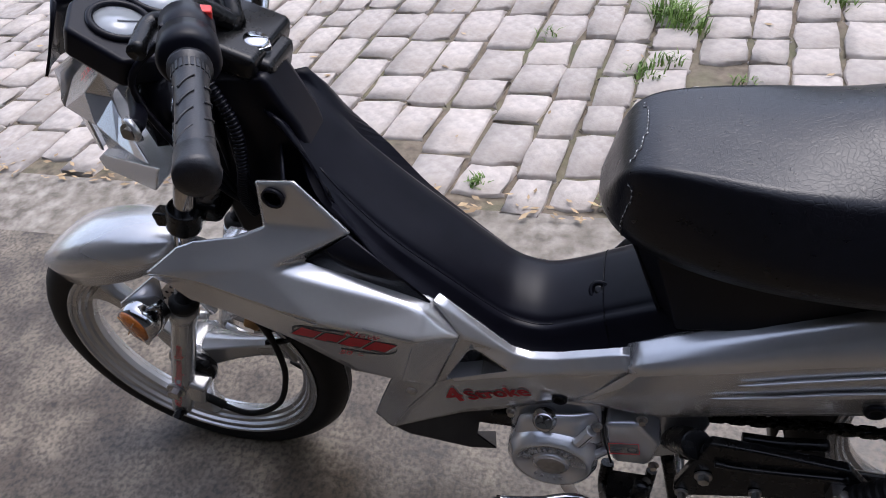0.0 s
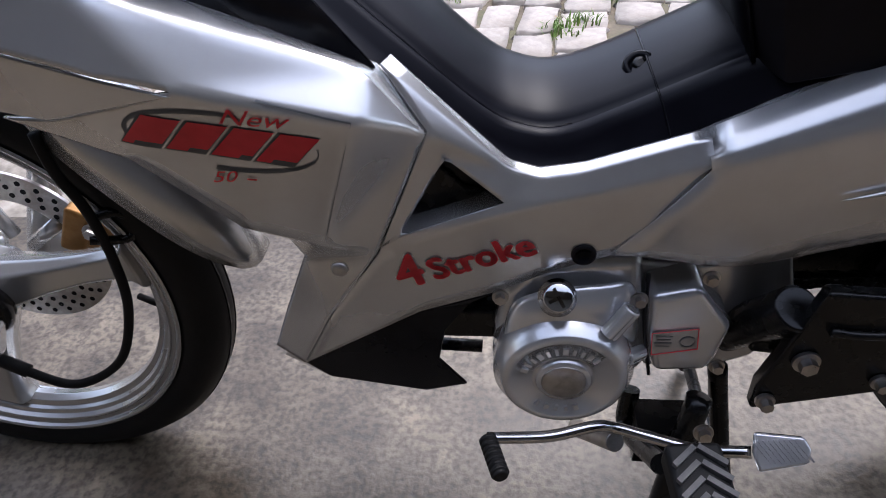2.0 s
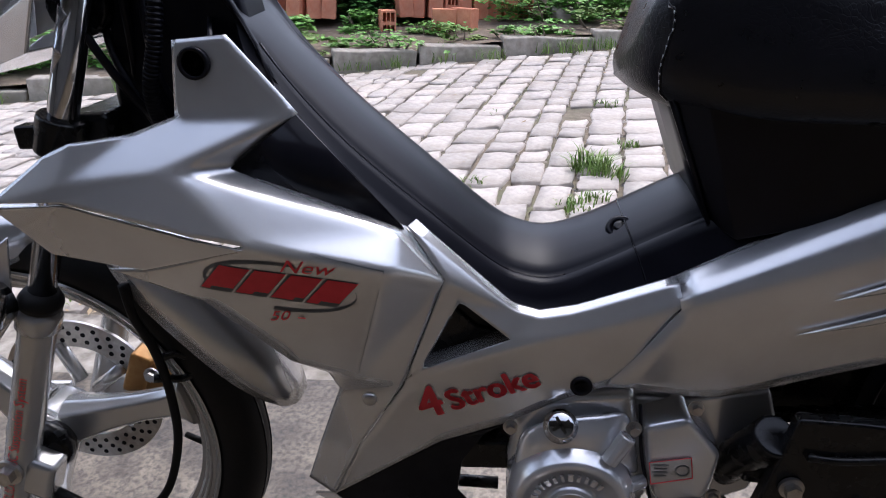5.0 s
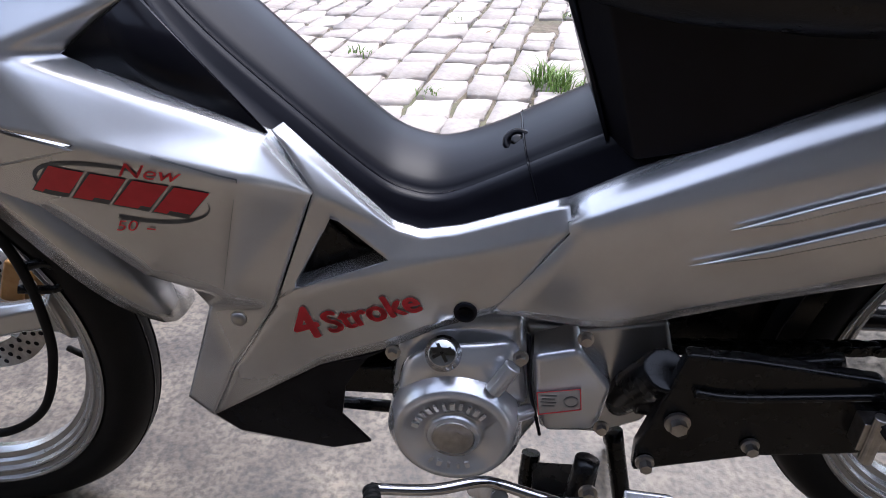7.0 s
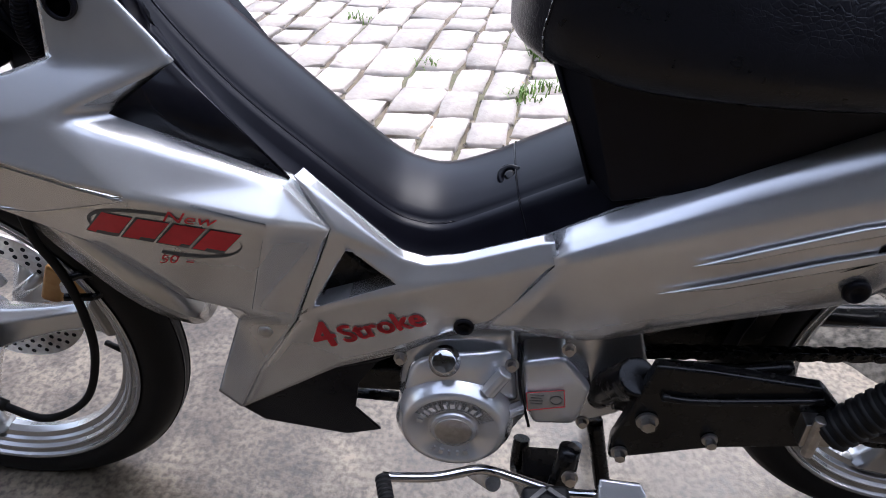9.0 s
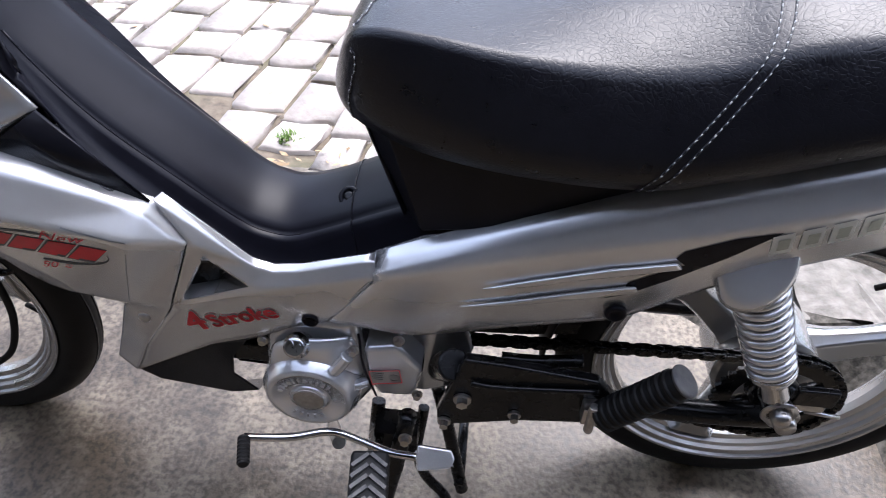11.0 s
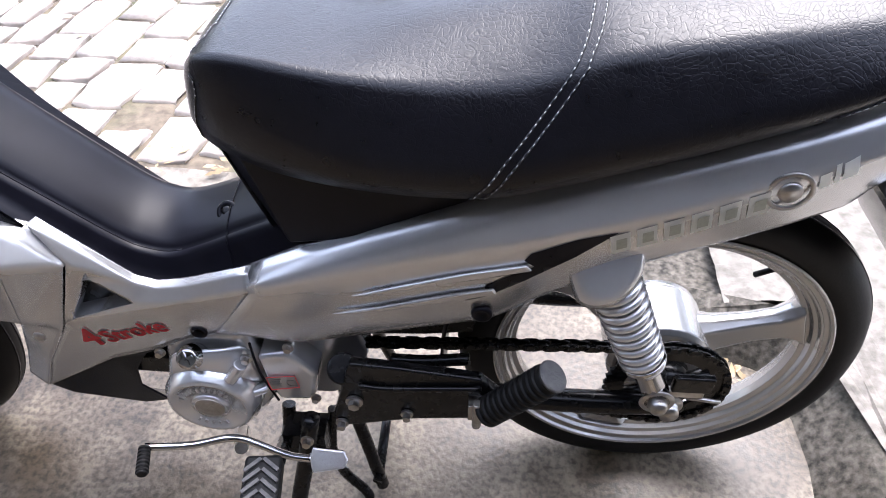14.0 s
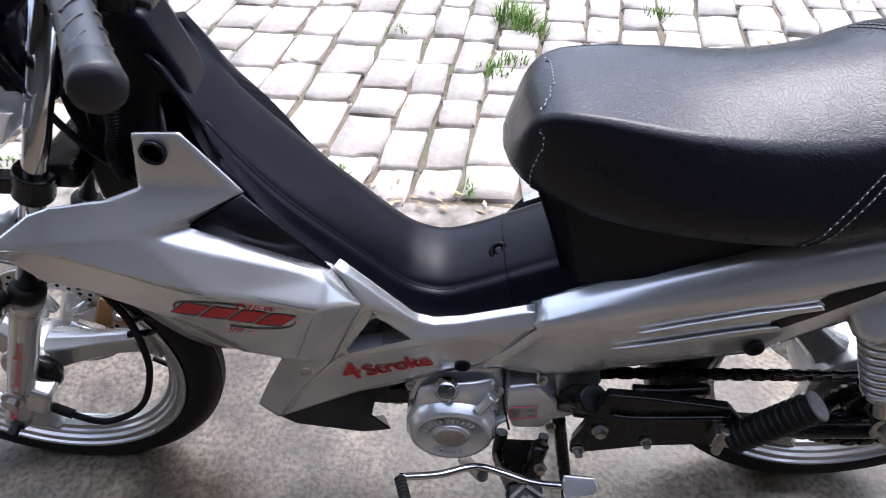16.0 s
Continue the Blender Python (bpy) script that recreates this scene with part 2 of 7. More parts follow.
def axis(p, q):
    """A pose at the middle of p to q whose z runs along the line."""
    p, q = Vector(p), Vector(q)
    return Matrix.Translation((p + q) / 2) @ (q - p).to_track_quat("Z", "Y").to_matrix().to_4x4(), (q - p).length


def add_rod(bm, p, q, r, r2=None, n=16):
    m, length = axis(p, q)
    bmesh.ops.create_cone(bm, cap_ends=True, segments=n, radius1=r, radius2=r if r2 is None else r2, depth=length, matrix=m)
    return bm


def rod(p, q, r, r2=None, n=16):
    return add_rod(bmesh.new(), p, q, r, r2, n)


def turned(profile, m=Matrix(), n=32, closed=False):
    """A surface of revolution about z of (radius, height) pairs."""
    bm = bmesh.new()
    rings = []
    for r, h in profile:
        rings.append([bm.verts.new(m @ Vector((r * math.cos(2 * math.pi * k / n), r * math.sin(2 * math.pi * k / n), h))) for k in range(n)])
    pairs = list(zip(rings, rings[1:])) + ([(rings[-1], rings[0])] if closed else [])
    for a, b in pairs:
        for k in range(n):
            bm.faces.new((a[k], a[(k + 1) % n], b[(k + 1) % n], b[k]))
    if not closed:
        for ring in (rings[0], rings[-1]):
            if profile[rings.index(ring)][0] > 1e-4:
                bm.faces.new(ring)
        bmesh.ops.remove_doubles(bm, verts=bm.verts, dist=1e-6)
    return bm


def loft(sections, closed=False, caps=True):
    bm = bmesh.new()
    rows = [[bm.verts.new(p) for p in s] for s in sections]
    for a, b in zip(rows, rows[1:]):
        k = len(a)
        for i in range(k if closed else k - 1):
            bm.faces.new((a[i], a[(i + 1) % k], b[(i + 1) % k], b[i]))
    if caps and closed:
        bm.faces.new(rows[0])
        bm.faces.new(rows[-1])
    return bm


def facets(points, faces):
    bm = bmesh.new()
    v = {k: bm.verts.new(p) for k, p in points.items()}
    for f in faces:
        bm.faces.new([v[k] for k in f.split()])
    bmesh.ops.delete(bm, geom=[p for p in bm.verts if not p.link_faces], context="VERTS")
    bmesh.ops.triangulate(bm, faces=bm.faces)
    return bm


def softened(bm, cuts=8, rounds=3):
    """A panel cut fine and eased, so that its creases roll over as moulded plastic does; its rim stays."""
    bmesh.ops.subdivide_edges(bm, edges=bm.edges[:], cuts=cuts, use_grid_fill=True)
    inside = [v for v in bm.verts if not v.is_boundary]
    for _ in range(rounds):
        eased = [v.co.lerp(sum((e.other_vert(v).co for e in v.link_edges), Vector()) / len(v.link_edges), 0.6) for v in inside]
        for v, co in zip(inside, eased):
            v.co = co
    return bm


def plate(outline, y0, y1):
    """A flat plate with the outline given in x and z, from y0 to y1."""
    bm = bmesh.new()
    a = [bm.verts.new((x, y0, z)) for x, z in outline]
    b = [bm.verts.new((x, y1, z)) for x, z in outline]
    bm.faces.new(a)
    bm.faces.new(b)
    for i in range(len(a)):
        j = (i + 1) % len(a)
        bm.faces.new((a[i], a[j], b[j], b[i]))
    return bm


def spline(points, steps=8):
    """Catmull-Rom through the points."""
    p = [Vector(q) for q in points]
    p = [2 * p[0] - p[1]] + p + [2 * p[-1] - p[-2]]
    out = []
    for i in range(1, len(p) - 2):
        for s in range(steps):
            t = s / steps
            a, b, c, d = p[i - 1:i + 3]
            out.append(0.5 * ((2 * b) + (c - a) * t + (2 * a - 5 * b + 4 * c - d) * t * t + (3 * b - a - 3 * c + d) * t ** 3))
    return out + [p[-2]]


def tube(points, r, n=10, steps=8, smooth_path=True, taper=None):
    """A round bar along a smooth path."""
    path = spline(points, steps) if smooth_path else [Vector(q) for q in points]
    bm = bmesh.new()
    rings, up = [], Vector((0.13, 0.31, 0.94)).normalized()
    for i, p in enumerate(path):
        d = (path[min(i + 1, len(path) - 1)] - path[max(i - 1, 0)]).normalized()
        u = (up - d * up.dot(d)).normalized()
        w = d.cross(u)
        up = u
        rr = r if taper is None else r + (taper - r) * i / (len(path) - 1)
        rings.append([bm.verts.new(p + rr * (math.cos(2 * math.pi * k / n) * u + math.sin(2 * math.pi * k / n) * w)) for k in range(n)])
    for a, b in zip(rings, rings[1:]):
        for k in range(n):
            bm.faces.new((a[k], a[(k + 1) % n], b[(k + 1) % n], b[k]))
    bm.faces.new(rings[0])
    bm.faces.new(rings[-1])
    return bm


def merged(*bms):
    out = bmesh.new()
    for b in bms:
        me = bpy.data.meshes.new("t")
        b.to_mesh(me)
        out.from_mesh(me)
        bpy.data.meshes.remove(me)
        b.free()
    return out


def bolt(p, direction, r=0.007, h=0.008, flange=True):
    """A hexagon bolt head on a washer, standing along direction."""
    p, d = Vector(p), Vector(direction).normalized()
    bm = bmesh.new()
    if flange:
        add_rod(bm, p, p + d * h * 0.3, r * 1.5, n=16)
    add_rod(bm, p + d * h * 0.3, p + d * h, r, n=6)
    return bm


def ground_z(x, y):
    """The slope of the forecourt and street."""
    return 0.075 * (x + 0.01) + 0.0513 * (y - 0.683) + 0.004


# ================= the ground =================
def sheet(name, xs, ys, dz, mat, label, cat, wobble=0.0, scale=1.0):
    bm = bmesh.new()
    grid_ = [[bm.verts.new((x, y, ground_z(x, y) + dz + wobble * noise.noise(Vector((x * scale, y * scale, 3.1))))) for x in xs] for y in ys]
    for a, b in zip(grid_, grid_[1:]):
        for i in range(len(a) - 1):
            bm.faces.new((a[i], a[i + 1], b[i + 1], b[i]))
    ob = part(name, bm, mat)
    return tagged(ob, label, cat, kind="structure")


def steps(a, b, n):
    return [a + (b - a) * i / n for i in range(n + 1)]


# one wide sheet of earth under everything, running to the horizon
far = sheet("ground", [-400, -60, -20, -8, -4, 0, 4, 8, 20, 60, 400], [-6, -3, 0, 4, 8, 16, 40, 120, 400], -0.05, SOIL, "bare brown earth sloping gently up along the street", "ground")
for v in far.data.vertices:
    r = max(0.0, v.co.length - 9)
    v.co.z = (v.co.z + 0.05) * (9 / (9 + r)) - 0.06
floor = sheet("floor", steps(-3.2, 3.2, 64), steps(-2.6, 1.12, 42), 0.0, CONCRETE, "stained old poured concrete forecourt, damp in places", "concrete floor", wobble=0.004, scale=3.0)
gutter = sheet("gutter", steps(-4.5, 4.5, 90), steps(1.12, 1.37, 4), -0.006, GUTTER, "rough cracked concrete gutter strip beside the cobbles", "gutter", wobble=0.012, scale=6.0)
for v in floor.data.vertices:
    v.co.z += 0.012 * math.exp(-((v.co.x - 0.68) ** 2 + (v.co.y - 0.67) ** 2) / 0.09)
street_bed = sheet("road", steps(-9, 7, 80), steps(1.36, 8.2, 50), -0.013, JOINT, "brown soil and grit in the joints of the cobbled street", "road", wobble=0.006, scale=4.0)

# unseen roof and walls behind the camera, added to keep the camera side dark
def slab(name, size, at, mat, label, cat):
    return tagged(part(name, box(size, Matrix.Translation(at)), mat, smooth=False), label, cat, kind="structure")


slab("wall_south", (7.0, 0.15, 3.6), (0, -2.6, 1.3), PLASTER, "unseen plain grey wall added to keep the camera side dark", "wall")
slab("wall_west", (0.15, 2.6, 3.6), (-3.3, -1.3, 1.3), PLASTER, "unseen plain grey wall added to keep the camera side dark", "wall")
slab("wall_east", (0.15, 2.6, 3.6), (3.3, -1.3, 1.3), PLASTER, "unseen plain grey wall added to keep the camera side dark", "wall")
slab("ceiling", (7.0, 1.8, 0.12), (0, -1.75, 2.75), PLASTER, "unseen plain grey roof added to keep sky off the camera side", "ceiling")

# raised concrete step beside the rear wheel
def step_block():
    top = [(0.60, 1.10), (0.74, 0.99), (0.80, 0.925), (0.90, 0.905), (0.975, 0.88), (1.0, 0.78), (1.005, 0.69), (0.99, 0.55), (1.0, 0.2), (1.1, -0.6), (3.2, -0.6), (3.2, 1.38), (0.75, 1.38)]
    bm = bmesh.new()
    lo = [bm.verts.new((x - 0.09, y - 0.05, ground_z(x, y) - 0.05)) for x, y in top]
    hi = [bm.verts.new((x, y, ground_z(x, y) + 0.10 * min(1.0, 0.3 + max(0.0, x - 0.6) * 2.5) + 0.01 * noise.noise(Vector((x * 5, y * 5, 0))))) for x, y in top]
    n_ = len(top)
    bm.faces.new(hi)
    sides = [bm.faces.new((lo[i], lo[(i + 1) % n_], hi[(i + 1) % n_], hi[i])) for i in range(n_)]
    return bm


# riser in a darker concrete than the pale top
step = part("step_riser", step_block(), DARK_CONCRETE, smooth=False, bevel=0.02, segments=3, label="rough dark concrete step")
tagged(step, "raised rough concrete step, dark on its face", "step", kind="structure")
top_bm = bmesh.new()
rng_t = random.Random(4)
tops_ = [[(0.83 + 0.045 * i + 0.02 * math.sin(i * 1.7), y_) for i in range(53)] for y_ in steps(0.0, 1.0, 14)]
for j, row_ in enumerate(tops_):
    tops_[j] = [top_bm.verts.new((x, lo_ + (1.37 - lo_) * j / 14, ground_z(x, lo_ + (1.37 - lo_) * j / 14) + 0.108 * min(1.0, 0.3 + (x - 0.6) * 2.5) + rng_t.uniform(-0.003, 0.003))) for x, lo_ in ((x, 0.935 if x < 0.99 else (0.60 if x < 1.04 else -0.55)) for x, _ in row_)]
for a_, b_ in zip(tops_, tops_[1:]):
    for i in range(52):
        top_bm.faces.new((a_[i], a_[i + 1], b_[i + 1], b_[i]))
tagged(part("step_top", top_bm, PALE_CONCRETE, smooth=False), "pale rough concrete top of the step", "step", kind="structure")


# ================= the motorcycle =================
from mathutils.bvhtree import BVHTree

BIKE = pose(-0.0096, 0.683, 0.0, 1.63, -4.89, 0.5)
motorcycle = thing("motorcycle", "silver and black step-through motorcycle parked on stained concrete", "motorcycle", m=BIKE)
AXLE_F, AXLE_R, HUB_Z, REAR_Z, MID = -0.600, 0.639, 0.279, 0.295, -0.018


def skin(*obs):
    """The joined surface of panels, on which prints are laid."""
    bm = bmesh.new()
    for o in obs:
        bm.from_mesh(o.data)
    bmesh.ops.triangulate(bm, faces=bm.faces)
    tree = BVHTree.FromBMesh(bm)
    bm.free()
    return tree


def laid(bm, tree, lift=0.0016, start=-0.6):
    """Press a flat print onto the left flank."""
    for v in bm.verts:
        p, out, _, _ = tree.ray_cast(Vector((v.co.x, start, v.co.z)), Vector((0, 1, 0)))
        if p is None:
            p, out, _, _ = tree.find_nearest(v.co)
        v.co.y = p.y - lift - (0.003 if out.y > 0 else 0.0)
    return bm


def print_shape(outline, cuts=2):
    bm = bmesh.new()
    f = bm.faces.new([bm.verts.new((x, -0.2, z)) for x, z in outline])
    bmesh.ops.triangulate(bm, faces=[f])
    if cuts:
        bmesh.ops.subdivide_edges(bm, edges=bm.edges, cuts=cuts, use_grid_fill=True)
    return bm


def lettering(text, at, along, height, shear=0.0, stretch=1.0, up=None):
    """Letters as a mesh in the x-z plane, from at, running along the direction given."""
    cu = bpy.data.curves.new("letters", "FONT")
    cu.body, cu.size, cu.shear, cu.fill_mode, cu.resolution_u = text, height * 1.4, shear, "FRONT", 3
    tmp = new("letters", cu)
    me = bpy.data.meshes.new_from_object(tmp.evaluated_get(bpy.context.evaluated_depsgraph_get()))
    bm = bmesh.new()
    bm.from_mesh(me)
    bpy.data.objects.remove(tmp)
    u = Vector((along[0], 0, along[1])).normalized()
    w = Vector((-u.z, 0, u.x)) if up is None else Vector((up[0], 0, up[1])).normalized()
    for v in bm.verts:
        v.co = Vector((at[0], -0.2, at[1])) + u * v.co.x * stretch + w * v.co.y
    bmesh.ops.triangulate(bm, faces=bm.faces)
    return bm


def ellipse(cx, cz, a, b, tilt, n=40):
    c, s = math.cos(tilt), math.sin(tilt)
    return [(cx + a * math.cos(2 * math.pi * k / n) * c - b * math.sin(2 * math.pi * k / n) * s,
             cz + a * math.cos(2 * math.pi * k / n) * s + b * math.sin(2 * math.pi * k / n) * c) for k in range(n)]


# ---- wheels ----
def wheel(x, y, z, turn, rear):
    """A three-spoke cast wheel with its tyre; the axle runs along y."""
    m = Matrix.Translation((x, y, z)) @ Matrix.Rotation(radians(90), 4, "X")
    hub_profile = [(0.0, -0.062), (0.02, -0.062), (0.024, -0.05), (0.066, -0.046), (0.071, -0.04), (0.071, 0.04), (0.064, 0.046), (0.03, 0.05), (0.0, 0.052)] if rear else \
        [(0.0, -0.045), (0.022, -0.045), (0.026, -0.034), (0.034, -0.03), (0.036, 0.02), (0.042, 0.034), (0.04, 0.04), (0.0, 0.045)]
    hub = part("rear_wheel" if rear else "front_wheel", turned(hub_profile, m), ALLOY, motorcycle, "silver cast hub of a three-spoke wheel", bevel=0.002)
    w, t = (0.031, 0.035) if rear else (0.027, 0.030)
    half_rim = [(0.227, -w), (0.2295, -w - 0.003), (0.2265, -w - 0.0045), (0.2235, -w - 0.003), (0.2220, -w + 0.0015), (0.2165, -w + 0.003), (0.2150, -w + 0.001), (0.2125, -w + 0.002), (0.2105, -w + 0.008), (0.2055, -w + 0.010), (0.2030, -w * 0.45), (0.1960, -w * 0.36)]
    rim = half_rim + [(0.1935, 0)] + [(r_, -h_) for r_, h_ in reversed(half_rim)] + [(0.217, w - 0.008), (0.2105, 0), (0.217, -w + 0.008)]
    part("rim", turned(rim, m, 84, closed=True), ALLOY, hub, "silver painted alloy rim with stepped edges", bevel=0.0007, segments=1)
    tyre = [(0.222, -w + 0.003), (0.236, -t - 0.001), (0.252, -t - 0.002), (0.264, -t + 0.003), (0.272, -t * 0.66), (0.278, -t * 0.33), (0.280, 0), (0.278, t * 0.33), (0.272, t * 0.66),
            (0.264, t - 0.003), (0.252, t + 0.002), (0.236, t + 0.001), (0.222, w - 0.003), (0.214, 0)]
    tb = turned(tyre, m, 96, closed=True)
    part("tyre", tb, RUBBER, hub, "black street tyre with fine tread grooves")
    for s_ in (-1, 1):
        g = s_ * t * 0.27
        part("tread_groove", turned([(0.2772, g - 0.0015), (0.2796, g - 0.001), (0.2796, g + 0.001), (0.2772, g + 0.0015)], m, 72, closed=True), GLOSS_BLACK, hub, "dark tread groove")
    for k in range(3):
        a = turn + k * 2 * math.pi / 3
        mm = m @ Matrix.Rotation(a, 4, "Z")
        r0 = 0.045 if rear else 0.028
        secs = []
        wide_ = 1.25 if rear else 1.0
        for r, hw, hd in ((r0, 0.030, 0.030), (0.085, 0.021, 0.021), (0.13, 0.018, 0.017), (0.165, 0.019, 0.018), (0.185, 0.026, 0.021), (0.197, 0.038, 0.024)):
            secs.append([mm @ Vector((r, sy * hw * wx * wide_, hd * sz)) for sy, wx, sz in ((-1, 1, 0.25), (-1, 0.72, 0.9), (1, 0.72, 0.9), (1, 1, 0.25), (1, 1, -0.25), (1, 0.72, -0.9), (-1, 0.72, -0.9), (-1, 1, -0.25))])
        part("spoke", loft(secs, closed=True), ALLOY, hub, bevel=0.004)
    v = m @ Matrix.Rotation(turn + (0.6 if rear else -0.35), 4, "Z")
    part("valve", rod(v @ Vector((0.193, 0, 0)), v @ Vector((0.168, 0, -0.008)), 0.004), RUBBER, hub, "black rubber tyre valve")
    return hub


front = wheel(AXLE_F, MID - 0.012, HUB_Z, radians(12), False)
rear = wheel(AXLE_R, MID + 0.006, REAR_Z, radians(17), True)

# brake disc behind the front hub with drilled holes, and its gold caliper
disc = bmesh.new()
dm = Matrix.Translation((AXLE_F, MID + 0.052, HUB_Z)) @ Matrix.Rotation(radians(90), 4, "X")
N = 72
rings = [[disc.verts.new(dm @ Vector((r * math.cos(2 * math.pi * k / N), r * math.sin(2 * math.pi * k / N), h))) for k in range(N)] for r, h in ((0.072, -0.002), (0.11, -0.002), (0.11, 0.002), (0.072, 0.002))]
for a, b in zip(rings, rings[1:] + rings[:1]):
    for k in range(N):
        disc.faces.new((a[k], a[(k + 1) % N], b[(k + 1) % N], b[k]))
disc_ob = part("brake_disc", disc, STEEL, front, "drilled steel front brake disc", smooth=False)
holes = bmesh.new()
for k in range(30):
    for j, r in enumerate((0.082, 0.092, 0.101)):
        a = 2 * math.pi * (k + j * 0.33) / 30
        c = Vector((r * math.cos(a), r * math.sin(a), 0))
        add_rod(holes, dm @ (c + Vector((0, 0, -0.0026))), dm @ (c + Vector((0, 0, 0.0026))), 0.0034, n=8)
part("disc_drilling", holes, GLOSS_BLACK, front, "rows of drilled holes", smooth=False)
carrier = bmesh.new()
for k in range(5):
    a = 2 * math.pi * k / 5 + 0.3
    add_rod(carrier, dm @ Vector((0.02 * math.cos(a), 0.02 * math.sin(a), 0)), dm @ Vector((0.078 * math.cos(a + 0.25), 0.078 * math.sin(a + 0.25), 0)), 0.009, n=8)
part("disc_carrier", carrier, ALLOY, front, "cast disc carrier arms")
caliper = part("brake_caliper", box((0.075, 0.05, 0.05), Matrix.Translation((AXLE_F + 0.125, MID + 0.052, HUB_Z + 0.035)) @ Matrix.Rotation(radians(25), 4, "Y")), GOLD, motorcycle, "gold brake caliper gripping the front disc", bevel=0.008)
part("caliper_bridge", box((0.03, 0.058, 0.062), Matrix.Translation((AXLE_F + 0.10, MID + 0.052, HUB_Z + 0.045)) @ Matrix.Rotation(radians(25), 4, "Y")), GOLD, caliper, bevel=0.005)
part("caliper_bolt", bolt((AXLE_F + 0.125, MID + 0.02, HUB_Z + 0.05), (0, -1, 0)), STEEL, caliper, "zinc bolt", smooth=False)


# ---- front fork ----
def fork_at(z, y):
    return Vector((AXLE_F + 0.007 + 0.433 * (z - 0.28), y, z))


for y, s in ((-0.105, -1), (0.075, 1)):
    leg = part("fork_leg", tube([fork_at(0.20, y), fork_at(0.32, y), fork_at(0.46, y), fork_at(0.492, y)], 0.019, 20, 4), ALLOY, motorcycle, "silver lower fork slider with red printed lettering")
    part("fork_tube", rod(fork_at(0.47, y), fork_at(0.90, y), 0.0135, n=24), CHROME, leg, "bright chromed fork tube")
    part("dust_seal", turned([(0.0135, 0), (0.021, 0.0), (0.022, 0.008), (0.020, 0.013), (0.016, 0.02), (0.0135, 0.02)], Matrix.Translation(fork_at(0.487, y)) @ Matrix.Rotation(radians(23.4), 4, "Y"), 24), RUBBER, leg, "black rubber dust seal")
    part("slider_collar", turned([(0.019, 0), (0.0225, 0.004), (0.0225, 0.02), (0.019, 0.028)], Matrix.Translation(fork_at(0.46, y)) @ Matrix.Rotation(radians(23.4), 4, "Y"), 24), ALLOY, leg, "cast collar")
    part("axle_lug", box((0.05, 0.034, 0.055), Matrix.Translation(fork_at(0.262, y) + Vector((0.022, 0.004, 0.0))) @ Matrix.Rotation(radians(23.4), 4, "Y")), ALLOY, leg, "cast axle lug", bevel=0.008)
    part("drain_bolt", bolt(fork_at(0.205, y) + Vector((0.004, s * 0.012, 0)), (-0.35, s, -0.4), 0.008, 0.018), BLACK_PAINT, leg, "dark drain bolt", smooth=False)
    part("axle_nut", bolt(fork_at(0.28, y) + Vector((-0.002, s * 0.018, 0)), (0, s, 0), 0.011, 0.014), STEEL, leg, "zinc axle nut", smooth=False)
    part("lower_clamp", merged(rod(fork_at(0.648, y), fork_at(0.682, y), 0.022, n=20), box((0.034, 0.02, 0.022), Matrix.Translation(fork_at(0.665, y) + Vector((-0.022, 0, 0.0))))), BLACK_PAINT, leg, "black clamp of the fork yoke", bevel=0.003)
yoke = part("fork_yoke", box((0.05, 0.17, 0.03), Matrix.Translation(fork_at(0.667, -0.015) + Vector((0.02, 0, 0)))), BLACK_PAINT, motorcycle, "black lower fork yoke", bevel=0.008)
stem_axis = [fork_at(0.64, -0.015) + Vector((0.045, 0, 0)), fork_at(0.815, -0.015) + Vector((0.030, 0, 0))]
part("steering_stem", rod(stem_axis[0], stem_axis[1], 0.026, n=20), BLACK_PAINT, yoke, "black steering stem")
top_clamp = part("top_clamp", merged(box((0.075, 0.11, 0.032), Matrix.Translation((-0.318, -0.015, 0.862)) @ Matrix.Rotation(radians(23), 4, "Y")),
                                    box((0.05, 0.07, 0.05), Matrix.Translation((-0.300, -0.02, 0.835)) @ Matrix.Rotation(radians(23), 4, "Y"))), BLACK_PAINT, motorcycle, "black handlebar clamp", bevel=0.01)
nm = Matrix.Translation((-0.299, -0.03, 0.849)) @ Matrix.Rotation(radians(18), 4, "Y")
part("stem_nut", turned([(0.0, 0.022), (0.013, 0.022), (0.0155, 0.019), (0.0155, 0.009), (0.021, 0.008), (0.023, 0.004), (0.023, 0.0)], nm, 32), CHROME, top_clamp, "polished stem nut")
part("stem_nut_flats", rod(nm @ Vector((0, 0, 0.008)), nm @ Vector((0, 0, 0.0185)), 0.0185, n=6), CHROME, top_clamp, smooth=False, bevel=0.001)
neck = part("steering_head", loft([[Vector((x, y, z)) for x, y in ((cx - a, -0.06), (cx + a, -0.07), (cx + a, -0.008), (cx - a, 0.03))] for cx, a, z in ((-0.315, 0.075, 0.60), (-0.315, 0.08, 0.69), (-0.315, 0.065, 0.78), (-0.32, 0.045, 0.845))], closed=True), BLACK_PLASTIC, motorcycle, "black steering head cover", bevel=0.01)
hose_pts = [Vector((-0.330, -0.09, 0.86)), Vector((-0.312, -0.095, 0.80)), Vector((-0.318, -0.10, 0.745)), Vector((-0.335, -0.095, 0.70)), Vector((-0.34, -0.08, 0.66))]
hose = tube(hose_pts, 0.0055, 10, 10)
ribs = []
path = spline(hose_pts, 12)
for a, b in zip(path[::1], path[1::1]):
    c = (a + b) / 2
    ribs.append((c - (b - a).normalized() * 0.0012, c + (b - a).normalized() * 0.0012))
corr = part("corrugated_hose", hose, BLACK_PLASTIC, neck, "black corrugated wiring hose")
